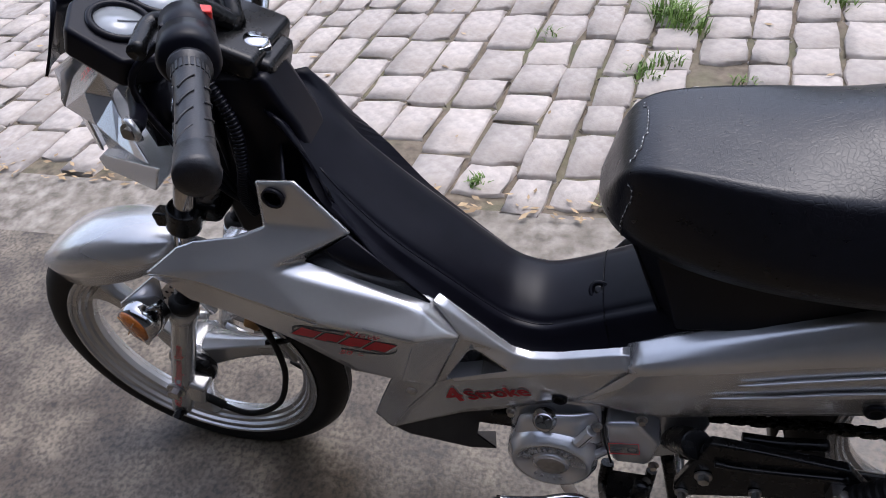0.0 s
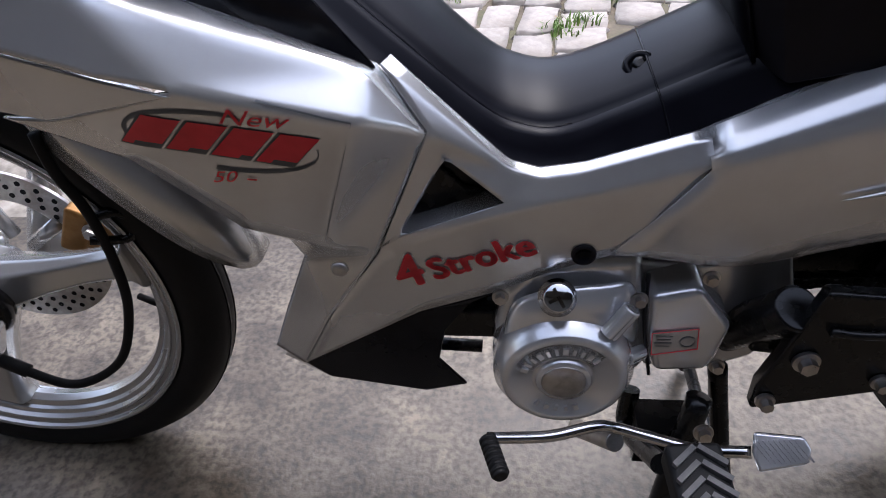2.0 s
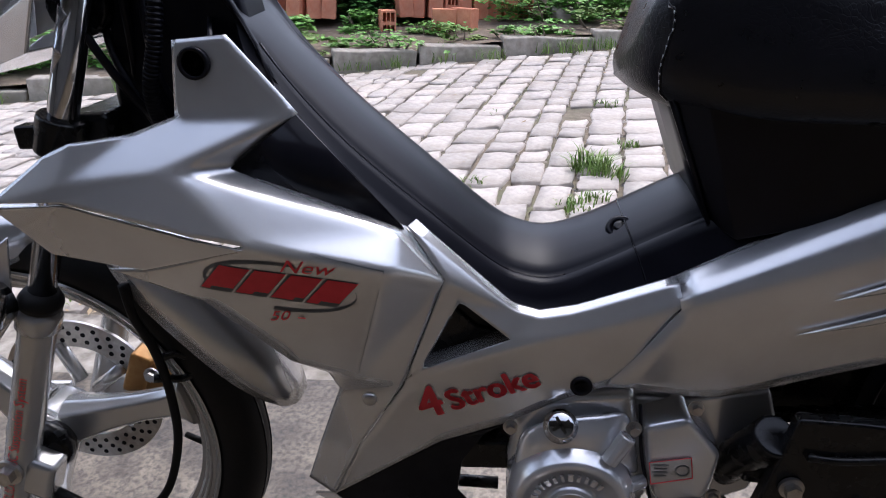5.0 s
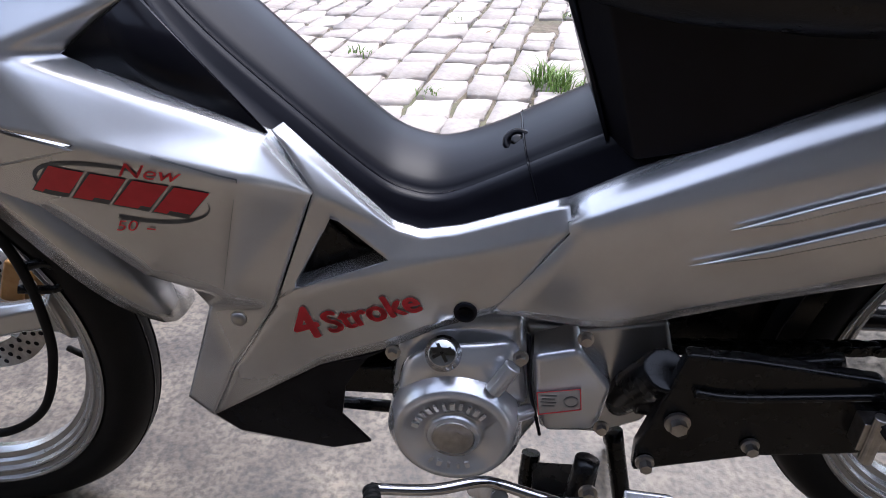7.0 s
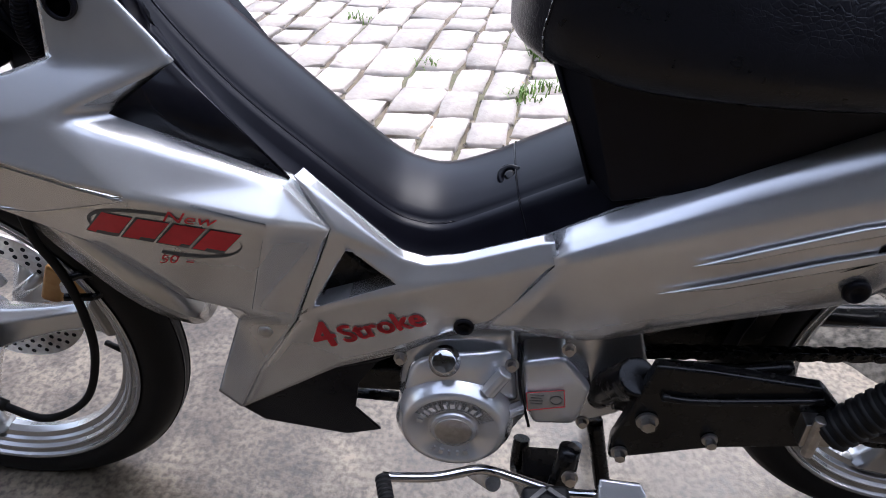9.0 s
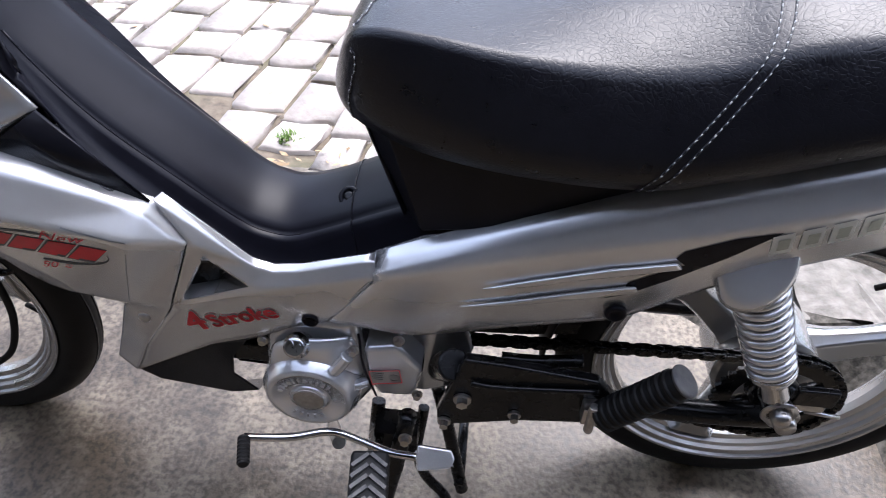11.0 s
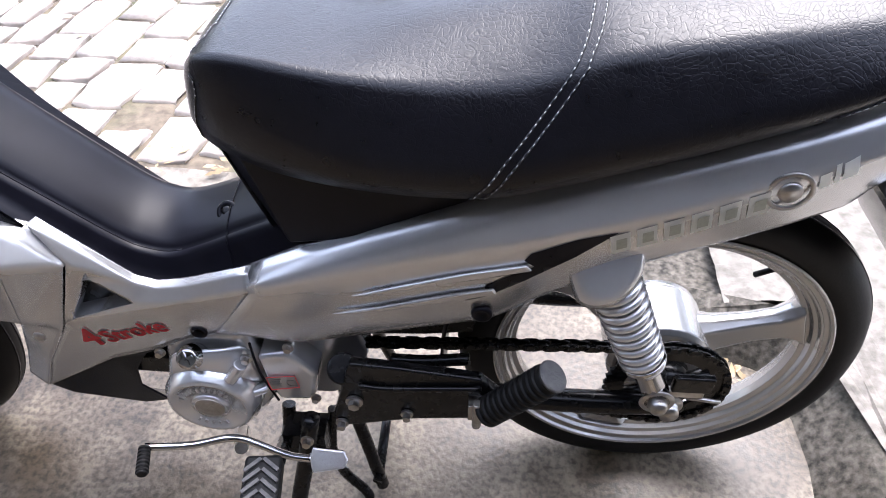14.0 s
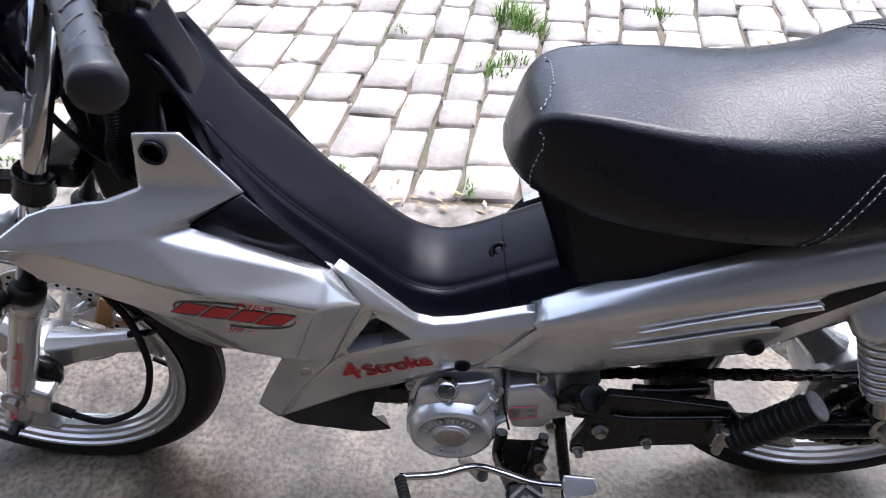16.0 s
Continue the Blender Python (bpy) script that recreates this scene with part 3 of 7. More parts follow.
for a, b in ribs:
    part("hose_ring", rod(a, b, 0.0072, n=10), BLACK_PLASTIC, corr)
for k, pts in enumerate(([(-0.36, -0.05, 0.87), (-0.355, -0.07, 0.80), (-0.365, -0.06, 0.72), (-0.38, -0.05, 0.66)], [(-0.345, -0.03, 0.86), (-0.335, -0.075, 0.78), (-0.33, -0.08, 0.70), (-0.30, -0.05, 0.63)],
                         [(-0.40, -0.02, 0.80), (-0.385, -0.06, 0.74), (-0.36, -0.075, 0.69), (-0.345, -0.06, 0.64)])):
    part("cable", tube(pts, 0.004, 8, 8), BLACK_PLASTIC, neck, "black control cable")
part("mirror_stalk", tube([(-0.32, 0.05, 0.885), (-0.26, 0.09, 0.90), (-0.235, 0.14, 0.94), (-0.22, 0.19, 1.03)], 0.0045, 10), BLACK_PAINT, motorcycle, "thin black curved cable beside the handlebar")

# lettering along the slider
lt = lettering("HELIDRAULIC Suspension System", (0, 0), (1, 0), 0.0125, stretch=0.82)
fd = (fork_at(0.46, 0) - fork_at(0.20, 0)).normalized()
for v in lt.verts:
    a, b = v.co.x, v.co.z - 0.006
    th = b / 0.0195
    c = fork_at(0.225, -0.105) + fd * a
    side = Vector((-fd.z, 0, fd.x))
    v.co = c + (side * math.sin(th) + Vector((0, -1, 0)) * math.cos(th)) * 0.0198
part("lettering", lt, RED, bpy.data.objects["fork_leg"], "red lettering along the fork slider", smooth=False)

# ---- front mudguard ----
def guard(x0, ang0, ang1, radius, half, drop, steps, flare=0.0, lift=0.0):
    secs = []
    for i in range(steps + 1):
        t = i / steps
        a = radians(ang0 + (ang1 - ang0) * t)
        r = radius + lift * math.sin(math.pi * t) + flare * t
        hw = half * (1 - 0.55 * abs(2 * t - 1) ** 3.0)
        dp = drop * (0.35 + 0.65 * math.sin(math.pi * min(1, max(0, t))) ** 0.6)
        sec = []
        for y, d in ((-1.0, 1.0), (-0.98, 0.55), (-0.9, 0.2), (-0.6, 0.04), (0, 0), (0.6, 0.04), (0.9, 0.2), (0.98, 0.55), (1.0, 1.0)):
            rr = r - dp * d
            sec.append(Vector((AXLE_F + x0 + rr * math.cos(a), MID - 0.006 + y * hw, HUB_Z + rr * math.sin(a))))
        secs.append(sec)
    return loft(secs)


fender = part("front_fender", guard(0.0, 134, 74, 0.292, 0.060, 0.080, 20, lift=0.004), SILVER, motorcycle, "silver front mudguard with a pointed nose", thick=0.003, bevel=0.0)
part("rear_flap", guard(0.0, 62, 8, 0.315, 0.058, 0.055, 16, flare=0.02), SILVER, fender, "silver rear half of the mudguard", thick=0.003)
stay = [(-0.504, -0.115, 0.57), (-0.571, -0.14, 0.524), (-0.585, -0.14, 0.456), (-0.575, -0.135, 0.422), (-0.528, -0.115, 0.479)]
stay_bm = bmesh.new()
fa = [stay_bm.verts.new(p) for p in stay]
stay_bm.faces.new(fa)
part("fender_stay", stay_bm, SILVER, fender, "silver mudguard side stay", thick=0.006, bevel=0.002)
RC = Vector((-0.541, -0.165, 0.505))
rd = Vector((-0.28, -0.95, 0.05)).normalized()
rm = Matrix.Translation(RC) @ rd.to_track_quat("Z", "Y").to_matrix().to_4x4()
refl = part("reflector", turned([(0.0, 0.008), (0.014, 0.0075), (0.026, 0.004), (0.0265, 0.0)], rm, 40), AMBER, motorcycle, "round amber side reflector in a silver cup")
part("reflector_cup", turned([(0.0265, 0.0015), (0.0285, 0.001), (0.031, -0.008), (0.031, -0.02), (0.022, -0.045), (0.0, -0.05)], rm, 40), CHROME, refl, "bright rim cup")
part("reflector_cross", merged(box((0.05, 0.0016, 0.0012), rm @ Matrix.Translation((0, 0, 0.0072)) @ Matrix.Rotation(radians(50), 4, "Z")), box((0.05, 0.0016, 0.0012), rm @ Matrix.Translation((0, 0, 0.0072)) @ Matrix.Rotation(radians(-40), 4, "Z"))), GOLD, refl, "moulded cross lines", smooth=False)
# speedometer drive and cables at the wheel
drive = part("speed_sensor", turned([(0.0, 0.012), (0.03, 0.012), (0.034, 0.0), (0.03, -0.012), (0.0, -0.012)], Matrix.Translation((AXLE_F + 0.02, -0.075, HUB_Z)) @ Matrix.Rotation(radians(90), 4, "X"), 28), BLACK_PAINT, front, "dark speedometer drive")
part("speed_cable", tube([(-0.597, -0.095, 0.242), (-0.544, -0.1, 0.21), (-0.502, -0.09, 0.179), (-0.445, -0.08, 0.21), (-0.416, -0.07, 0.282), (-0.409, -0.07, 0.354), (-0.411, -0.075, 0.414), (-0.421, -0.08, 0.459), (-0.424, -0.08, 0.498)], 0.0052, 10, 8), RUBBER, motorcycle, "black speedometer cable looping below the fairing")
part("cable_sleeve", tube([(-0.593, -0.095, 0.241), (-0.574, -0.098, 0.228), (-0.542, -0.1, 0.21)], 0.0075, 10, 4), RUBBER, motorcycle, "black cable sleeve")
clip_path = [(-0.421, -0.075, 0.377), (-0.391, -0.06, 0.369), (-0.381, -0.055, 0.384), (-0.393, -0.06, 0.401), (-0.413, -0.07, 0.4)]
part("cable_clip", tube(clip_path, 0.005, 8, 6), BLACK_PAINT, motorcycle, "black wire cable guide")

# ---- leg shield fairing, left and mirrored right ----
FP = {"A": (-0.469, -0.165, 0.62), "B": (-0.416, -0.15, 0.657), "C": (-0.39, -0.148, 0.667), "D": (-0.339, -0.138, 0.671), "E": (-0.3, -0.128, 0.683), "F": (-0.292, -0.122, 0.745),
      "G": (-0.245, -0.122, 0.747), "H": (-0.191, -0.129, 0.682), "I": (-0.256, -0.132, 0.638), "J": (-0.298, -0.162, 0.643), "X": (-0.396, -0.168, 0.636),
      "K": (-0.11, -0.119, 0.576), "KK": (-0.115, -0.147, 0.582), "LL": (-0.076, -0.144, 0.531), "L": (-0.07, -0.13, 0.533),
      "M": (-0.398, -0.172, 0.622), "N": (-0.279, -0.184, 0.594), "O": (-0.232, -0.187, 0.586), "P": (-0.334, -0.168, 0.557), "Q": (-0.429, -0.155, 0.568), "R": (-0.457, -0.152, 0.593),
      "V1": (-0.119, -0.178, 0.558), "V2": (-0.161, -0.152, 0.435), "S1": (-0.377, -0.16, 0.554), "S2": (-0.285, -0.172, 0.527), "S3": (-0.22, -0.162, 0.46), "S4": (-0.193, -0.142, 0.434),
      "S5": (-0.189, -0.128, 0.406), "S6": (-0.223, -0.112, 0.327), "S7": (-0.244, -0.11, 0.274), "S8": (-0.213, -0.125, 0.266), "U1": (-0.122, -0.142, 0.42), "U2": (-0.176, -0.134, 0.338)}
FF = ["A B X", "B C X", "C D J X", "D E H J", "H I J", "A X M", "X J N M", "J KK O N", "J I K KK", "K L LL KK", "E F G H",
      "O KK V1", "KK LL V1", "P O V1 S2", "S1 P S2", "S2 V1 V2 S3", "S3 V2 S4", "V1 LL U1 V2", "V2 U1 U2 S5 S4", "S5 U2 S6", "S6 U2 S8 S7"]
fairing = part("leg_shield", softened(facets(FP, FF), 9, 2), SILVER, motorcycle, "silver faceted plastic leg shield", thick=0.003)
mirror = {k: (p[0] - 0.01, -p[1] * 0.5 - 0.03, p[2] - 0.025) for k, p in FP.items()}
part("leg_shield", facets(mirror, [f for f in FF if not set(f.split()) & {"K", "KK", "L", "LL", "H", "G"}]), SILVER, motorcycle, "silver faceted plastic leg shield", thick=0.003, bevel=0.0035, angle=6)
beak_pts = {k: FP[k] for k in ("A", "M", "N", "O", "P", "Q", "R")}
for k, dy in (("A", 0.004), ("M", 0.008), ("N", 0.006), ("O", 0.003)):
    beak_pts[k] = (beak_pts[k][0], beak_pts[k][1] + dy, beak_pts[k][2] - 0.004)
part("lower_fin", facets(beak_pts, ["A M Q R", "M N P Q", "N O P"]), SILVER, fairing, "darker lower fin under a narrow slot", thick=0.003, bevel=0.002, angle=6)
part("fairing_insert", facets({"H": (FP["H"][0], -0.1310, FP["H"][2]), "I": (FP["I"][0], -0.1330, FP["I"][2]), "K": (FP["K"][0], -0.1255, FP["K"][2])}, ["H I K"]), GLOSS_BLACK, fairing, "glossy black triangular insert", thick=0.004)
hole = Vector((-0.274, -0.128, 0.726))
# ring, and a black disc coloured as the shade inside the hole
part("fairing_hole", merged(turned([(0.0105, 0.002), (0.0135, 0.0015), (0.0135, -0.004), (0.0105, -0.004)], Matrix.Translation(hole) @ Matrix.Rotation(radians(90), 4, "X"), 28, closed=True),
                            turned([(0.0, -0.0035), (0.0105, -0.0025)], Matrix.Translation(hole) @ Matrix.Rotation(radians(90), 4, "X"), 28)), GLOSS_BLACK, fairing, "black ring and disc for the dark of a round opening")
# inner shield between the flanks, black
part("inner_shield", loft([[(-0.262, -0.118, 0.745), (-0.285, -0.06, 0.76), (-0.285, 0.005, 0.76), (-0.262, 0.02, 0.745)], [(-0.262, -0.122, 0.70), (-0.30, -0.06, 0.69), (-0.30, 0.005, 0.69), (-0.262, 0.02, 0.70)],
                           [(-0.27, -0.13, 0.62), (-0.31, -0.06, 0.60), (-0.31, 0.005, 0.60), (-0.27, 0.03, 0.62)], [(-0.20, -0.12, 0.47), (-0.23, -0.06, 0.45), (-0.23, 0.005, 0.45), (-0.20, 0.02, 0.47)]]), BLACK_PLASTIC, motorcycle, "black inner shield behind the fork", thick=0.004)

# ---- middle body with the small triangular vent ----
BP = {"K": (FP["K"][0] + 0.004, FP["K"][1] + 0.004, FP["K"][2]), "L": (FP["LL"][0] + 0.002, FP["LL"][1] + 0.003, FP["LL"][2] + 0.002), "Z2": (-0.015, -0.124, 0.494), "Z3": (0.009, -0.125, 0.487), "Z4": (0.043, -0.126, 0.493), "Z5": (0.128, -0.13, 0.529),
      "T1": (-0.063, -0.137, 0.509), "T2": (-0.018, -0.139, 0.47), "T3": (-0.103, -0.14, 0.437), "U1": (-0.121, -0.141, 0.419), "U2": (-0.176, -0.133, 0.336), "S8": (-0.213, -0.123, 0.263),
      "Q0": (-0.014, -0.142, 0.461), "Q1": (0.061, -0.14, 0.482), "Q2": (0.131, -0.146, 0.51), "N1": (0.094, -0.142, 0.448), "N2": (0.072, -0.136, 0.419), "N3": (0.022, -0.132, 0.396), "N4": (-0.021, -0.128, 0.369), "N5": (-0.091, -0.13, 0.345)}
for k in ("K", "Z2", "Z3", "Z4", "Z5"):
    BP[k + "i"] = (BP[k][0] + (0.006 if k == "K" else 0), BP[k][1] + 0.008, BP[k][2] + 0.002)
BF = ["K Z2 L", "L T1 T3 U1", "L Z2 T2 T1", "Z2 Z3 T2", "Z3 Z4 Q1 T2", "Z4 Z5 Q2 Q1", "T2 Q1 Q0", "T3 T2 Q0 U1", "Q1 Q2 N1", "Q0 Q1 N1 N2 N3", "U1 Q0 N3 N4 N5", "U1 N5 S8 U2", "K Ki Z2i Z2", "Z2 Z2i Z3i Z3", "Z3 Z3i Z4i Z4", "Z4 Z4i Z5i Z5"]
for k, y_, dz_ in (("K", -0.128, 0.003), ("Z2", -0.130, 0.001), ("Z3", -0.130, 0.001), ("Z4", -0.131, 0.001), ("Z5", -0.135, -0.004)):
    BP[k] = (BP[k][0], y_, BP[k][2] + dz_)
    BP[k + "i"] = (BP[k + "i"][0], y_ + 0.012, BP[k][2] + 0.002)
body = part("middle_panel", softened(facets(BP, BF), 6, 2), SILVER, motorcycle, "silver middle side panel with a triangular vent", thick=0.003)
vent_in = {k: (BP[k][0], BP[k][1] + 0.03, BP[k][2]) for k in ("T1", "T2", "T3")}
vent_pts = {k: BP[k] for k in ("T1", "T2", "T3")}
vent_pts.update({k + "b": p for k, p in vent_in.items()})
part("vent_frame", facets(vent_pts, ["T1 T2 T2b T1b", "T2 T3 T3b T2b", "T3 T1 T1b T3b"]), SILVER, body, "inner walls of the vent")
# black sheet stands in for the dark inside of the open vent
part("vent_back", facets({k: (p[0], p[1] - 0.002, p[2]) for k, p in vent_in.items()}, ["T1 T2 T3"]), GLOSS_BLACK, body, "black sheet drawn for the shade inside the vent")
part("belly_pan", facets({"a": (-0.214, -0.12, 0.261), "b": (-0.192, -0.115, 0.235), "c": (-0.095, -0.11, 0.212), "d": (-0.052, -0.115, 0.23), "e": (-0.078, -0.12, 0.271), "f": (-0.071, -0.122, 0.311), "g": (-0.046, -0.124, 0.35), "h": (-0.021, -0.126, 0.366), "i": (-0.093, -0.127, 0.341),
                          "b2": (-0.226, -0.04, 0.152), "c2": (-0.119, -0.04, 0.135), "d2": (-0.071, -0.04, 0.149), "a2": (-0.27, -0.04, 0.184)}, ["a b c e f i", "c d e", "f g h i", "a a2 b2 b", "b b2 c2 c", "c c2 d2 d"]), GLOSS_BLACK, motorcycle, "glossy black belly pan with a pointed tail", thick=0.003, bevel=0.002, angle=10)
for px in ((-0.001, 0),):
    part("panel_bolt", turned([(0.0, 0.004), (0.004, 0.004), (0.007, 0.002), (0.0075, 0.0)], Matrix.Translation((-0.154, -0.147, 0.408)) @ Matrix.Rotation(radians(90), 4, "X"), 20), STEEL, fairing, "small round panel screw")
part("panel_bolt", turned([(0.0, 0.0), (0.006, 0.0), (0.0075, 0.003), (0.010, 0.002), (0.0105, 0.0)], Matrix.Translation((0.047, -0.137, 0.419)) @ Matrix.Rotation(radians(90), 4, "X"), 24), GLOSS_BLACK, body, "dark recessed panel screw")

# ---- rear side panel ----
tops = [(0.126, -0.132, 0.518), (0.2, -0.133, 0.554), (0.276, -0.134, 0.59), (0.335, -0.136, 0.615), (0.401, -0.138, 0.644), (0.448, -0.138, 0.661), (0.493, -0.138, 0.679), (0.541, -0.138, 0.695), (0.587, -0.136, 0.711), (0.636, -0.134, 0.728), (0.683, -0.13, 0.745), (0.718, -0.124, 0.757), (0.747, -0.118, 0.767)]
creases = [(0.129, -0.148, 0.505), (0.2, -0.152, 0.531), (0.276, -0.155, 0.557), (0.335, -0.157, 0.577), (0.403, -0.159, 0.599), (0.451, -0.16, 0.616), (0.512, -0.16, 0.637), (0.56, -0.16, 0.656), (0.606, -0.158, 0.674), (0.65, -0.156, 0.694), (0.693, -0.152, 0.709), (0.725, -0.146, 0.719), (0.754, -0.14, 0.729)]
lows = [(0.069, -0.138, 0.419), (0.167, -0.138, 0.403), (0.26, -0.14, 0.433), (0.354, -0.142, 0.46), (0.398, -0.144, 0.473), (0.452, -0.144, 0.516), (0.508, -0.144, 0.553), (0.571, -0.144, 0.584), (0.621, -0.142, 0.605), (0.674, -0.14, 0.629), (0.724, -0.136, 0.653), (0.744, -0.13, 0.674), (0.778, -0.122, 0.693)]
secs = []
for a, b, c in zip(tops, creases, lows):
    a, b, c = Vector(a), Vector(b), Vector(c)
    swell = min(1.0, max(0.0, (a.x - 0.30) / 0.25))
    a += Vector((0, 0.020, 0.004)) * swell
    b += Vector((0, -0.004, 0.006)) * swell
    secs.append([a + Vector((0, 0.02, 0.004)), a, (a + b) / 2 + Vector((0, -0.005, 0.006 * swell + 0.0015)), b, (b + c) / 2 + Vector((0, -0.003, 0)), c, c + Vector((0, 0.012, 0.001))])
for k in (1, 2):
    secs.append([p + Vector((0.075 * k, 0.022 * k, 0.033 * k)) for p in secs[-k]])
rear_panel = part("rear_panel", softened(loft(secs), 3, 2), SILVER, motorcycle, "long silver rear side panel rising to the tail", thick=0.003)
part("rear_panel", loft([[Vector((p.x, -p.y - 0.036, p.z)) for p in s] for s in secs]), SILVER, motorcycle, "long silver rear side panel rising to the tail", thick=0.003, bevel=0.003, angle=12)
REAR_SKIN, FRONT_SKIN, BODY_SKIN = skin(rear_panel), skin(fairing), skin(body)
# pressed ribs and black flashes
for pts in ([(0.244, 0.518), (0.298, 0.54), (0.369, 0.567), (0.432, 0.585), (0.439, 0.577), (0.403, 0.566), (0.333, 0.544), (0.284, 0.526)],
            [(0.22, 0.484), (0.282, 0.504), (0.344, 0.527), (0.401, 0.545), (0.405, 0.536), (0.356, 0.519), (0.281, 0.495)]):
    rib = laid(print_shape(pts, 0), REAR_SKIN, 0.001)
    r = bmesh.ops.extrude_face_region(rib, geom=rib.faces[:])
    for v in [g for g in r["geom"] if isinstance(g, bmesh.types.BMVert)]:
        v.co.y -= 0.005
    part("panel_rib", rib, SILVER, rear_panel, "pressed rib", bevel=0.003, angle=25)
for pts in ([(0.515, 0.634), (0.477, 0.622), (0.435, 0.6), (0.429, 0.589), (0.44, 0.58), (0.417, 0.565), (0.392, 0.547), (0.406, 0.54), (0.369, 0.516), (0.392, 0.526), (0.432, 0.556), (0.479, 0.596)],):
    part("black_flash", laid(print_shape(pts, 4), REAR_SKIN, 0.0008), GLOSS_BLACK, rear_panel, "glossy black flash")
part("panel_bolt", turned([(0.0, 0.001), (0.005, 0.0), (0.0075, 0.005), (0.011, 0.004), (0.0125, 0.0)], Matrix.Translation((0.39, -0.152, 0.497)) @ Matrix.Rotation(radians(90), 4, "X"), 28), BLACK_PLASTIC, rear_panel, "black ringed panel bolt")
# maker's lettering as plain blocks, with a ringed lock
a0, a1 = Vector((*(0.512, 0.6), 0)), Vector((*(0.649, 0.663), 0))
for k in range(6):
    p, q = a0.lerp(a1, k / 6 + 0.01), a0.lerp(a1, (k + 0.82) / 6)
    up = Vector((-0.006, 0.027, 0))
    part("badge_block", laid(print_shape([(p.x, p.y), (q.x, q.y), (q.x + up.x, q.y + up.y), (p.x + up.x, p.y + up.y)], 3), REAR_SKIN, 0.0010), PALE_PRINT, rear_panel, "pale block of a worn badge")
    i, j = p.lerp(q, 0.25), p.lerp(q, 0.8)
    part("badge_core", laid(print_shape([(i.x - 0.001, i.y + 0.006), (j.x - 0.001, j.y + 0.006), (j.x - 0.004, j.y + 0.021), (i.x - 0.004, i.y + 0.021)], 3), REAR_SKIN, 0.0018), OLIVE_PRINT, rear_panel, "olive inner of the badge")
lk = Vector((0.655, -0.157, 0.687))
part("seat_lock", merged(turned([(0.017, 0), (0.017, 0.002), (0.021, 0.002), (0.021, 0)], Matrix.Translation(lk) @ Matrix.Rotation(radians(90), 4, "X"), 28, closed=True), turned([(0, 0.004), (0.010, 0.004), (0.011, 0)], Matrix.Translation(lk) @ Matrix.Rotation(radians(90), 4, "X"), 28)), STEEL, rear_panel, "round metal seat lock")
b0, b1 = Vector((*(0.679, 0.689), 0)), Vector((*(0.707, 0.706), 0))
for u0, u1, h_ in ((0.0, 0.30, 0.016), (0.38, 0.52, 0.020), (0.60, 1.0, 0.018)):
    p, q = b0.lerp(b1, u0), b0.lerp(b1, u1)
    part("badge_block", laid(print_shape([(p.x, p.y), (q.x, q.y), (q.x - 0.004, q.y + h_), (p.x - 0.004, p.y + h_)], 1), REAR_SKIN, 0.0016), PALE_PRINT, rear_panel, "pale block of a worn badge")
# shock mount swelling on the panel
mount_rows = []
for j in range(9):
    v_ = j / 7
    row_ = []
    for i in range(13):
        u_ = -1 + 2 * i / 12
        bulge = math.sqrt(max(0.0, 1 - u_ * u_))
        out_ = 0.034 * bulge * math.sin(min(1.0, v_) * math.pi / 2) if j < 8 else 0.0
        drop_ = 0.020 - 0.048 * min(1.0, v_) * (0.45 + 0.55 * bulge)
        row_.append(Vector((0.510 + 0.037 * u_ + 0.006 * v_, -0.143 - out_, 0.572 + 0.022 * u_ + drop_)))
    mount_rows.append(row_)
part("shock_mount", loft(mount_rows), SILVER, rear_panel, "swollen cover over the shock mount", thick=0.003)

# ---- prints on the leg shield ----
hl = [(-0.274, 0.555), (-0.152, 0.533)]
c0, c1 = Vector((*hl[0], 0)), Vector((*hl[1], 0))
d = (c1 - c0).normalized()
nrm = Vector((-d.y, d.x, 0))
oval = ellipse(((c0 + c1) / 2).x, ((c0 + c1) / 2).y, (c1 - c0).length * 0.545, 0.026, math.atan2(d.y, d.x), 64)
inner = ellipse(((c0 + c1) / 2).x + 0.001, ((c0 + c1) / 2).y, (c1 - c0).length * 0.530, 0.0225, math.atan2(d.y, d.x) + 0.012, 64)
ring = bmesh.new()
va, vb = [ring.verts.new((x, -0.2, z)) for x, z in oval], [ring.verts.new((x, -0.2, z)) for x, z in inner]
for k in range(64):
    if k in range(2, 14) or k in range(36, 47):
        continue
    ring.faces.new((va[k], va[(k + 1) % 64], vb[(k + 1) % 64], vb[k]))
part("decal_ring", laid(ring, FRONT_SKIN, 0.0006), DARK_PRINT, fairing, "dark grey oval line around the red badge", smooth=False)
for k in range(4):
    L0, L1 = k / 4 + 0.012, (k + 0.90) / 4
    p, q = c0.lerp(c1, L0), c0.lerp(c1, L1)
    hgt, low = nrm * 0.0145, nrm * -0.0125
    sl = d * 0.0095
    grow = [p + low - sl - d * 0.002 - nrm * 0.0016, q + low - sl + d * 0.0006 - nrm * 0.0016, q + hgt + sl + d * 0.0006 + nrm * 0.0008, p + hgt + sl - d * 0.002 + nrm * 0.0008]
    part("decal_shadow", laid(print_shape([(v.x, v.y) for v in grow], 5), FRONT_SKIN, 0.0004), DARK_PRINT, fairing, "dark outline of the badge")
    e = d * (q - p).length
    cut = (0.30, 0.55, 0.72, 0.40)[k]
    shape = [p + low - sl, p + e * cut + low - sl, p + e * cut + low * 0.72 - sl * 0.72, q + low * 0.72 - sl * 0.72, q + hgt + sl, p + hgt + sl]
    part("decal_block", laid(print_shape([(v.x, v.y) for v in shape], 5), FRONT_SKIN, 0.0009), RED, fairing, "bright red slanted badge block")
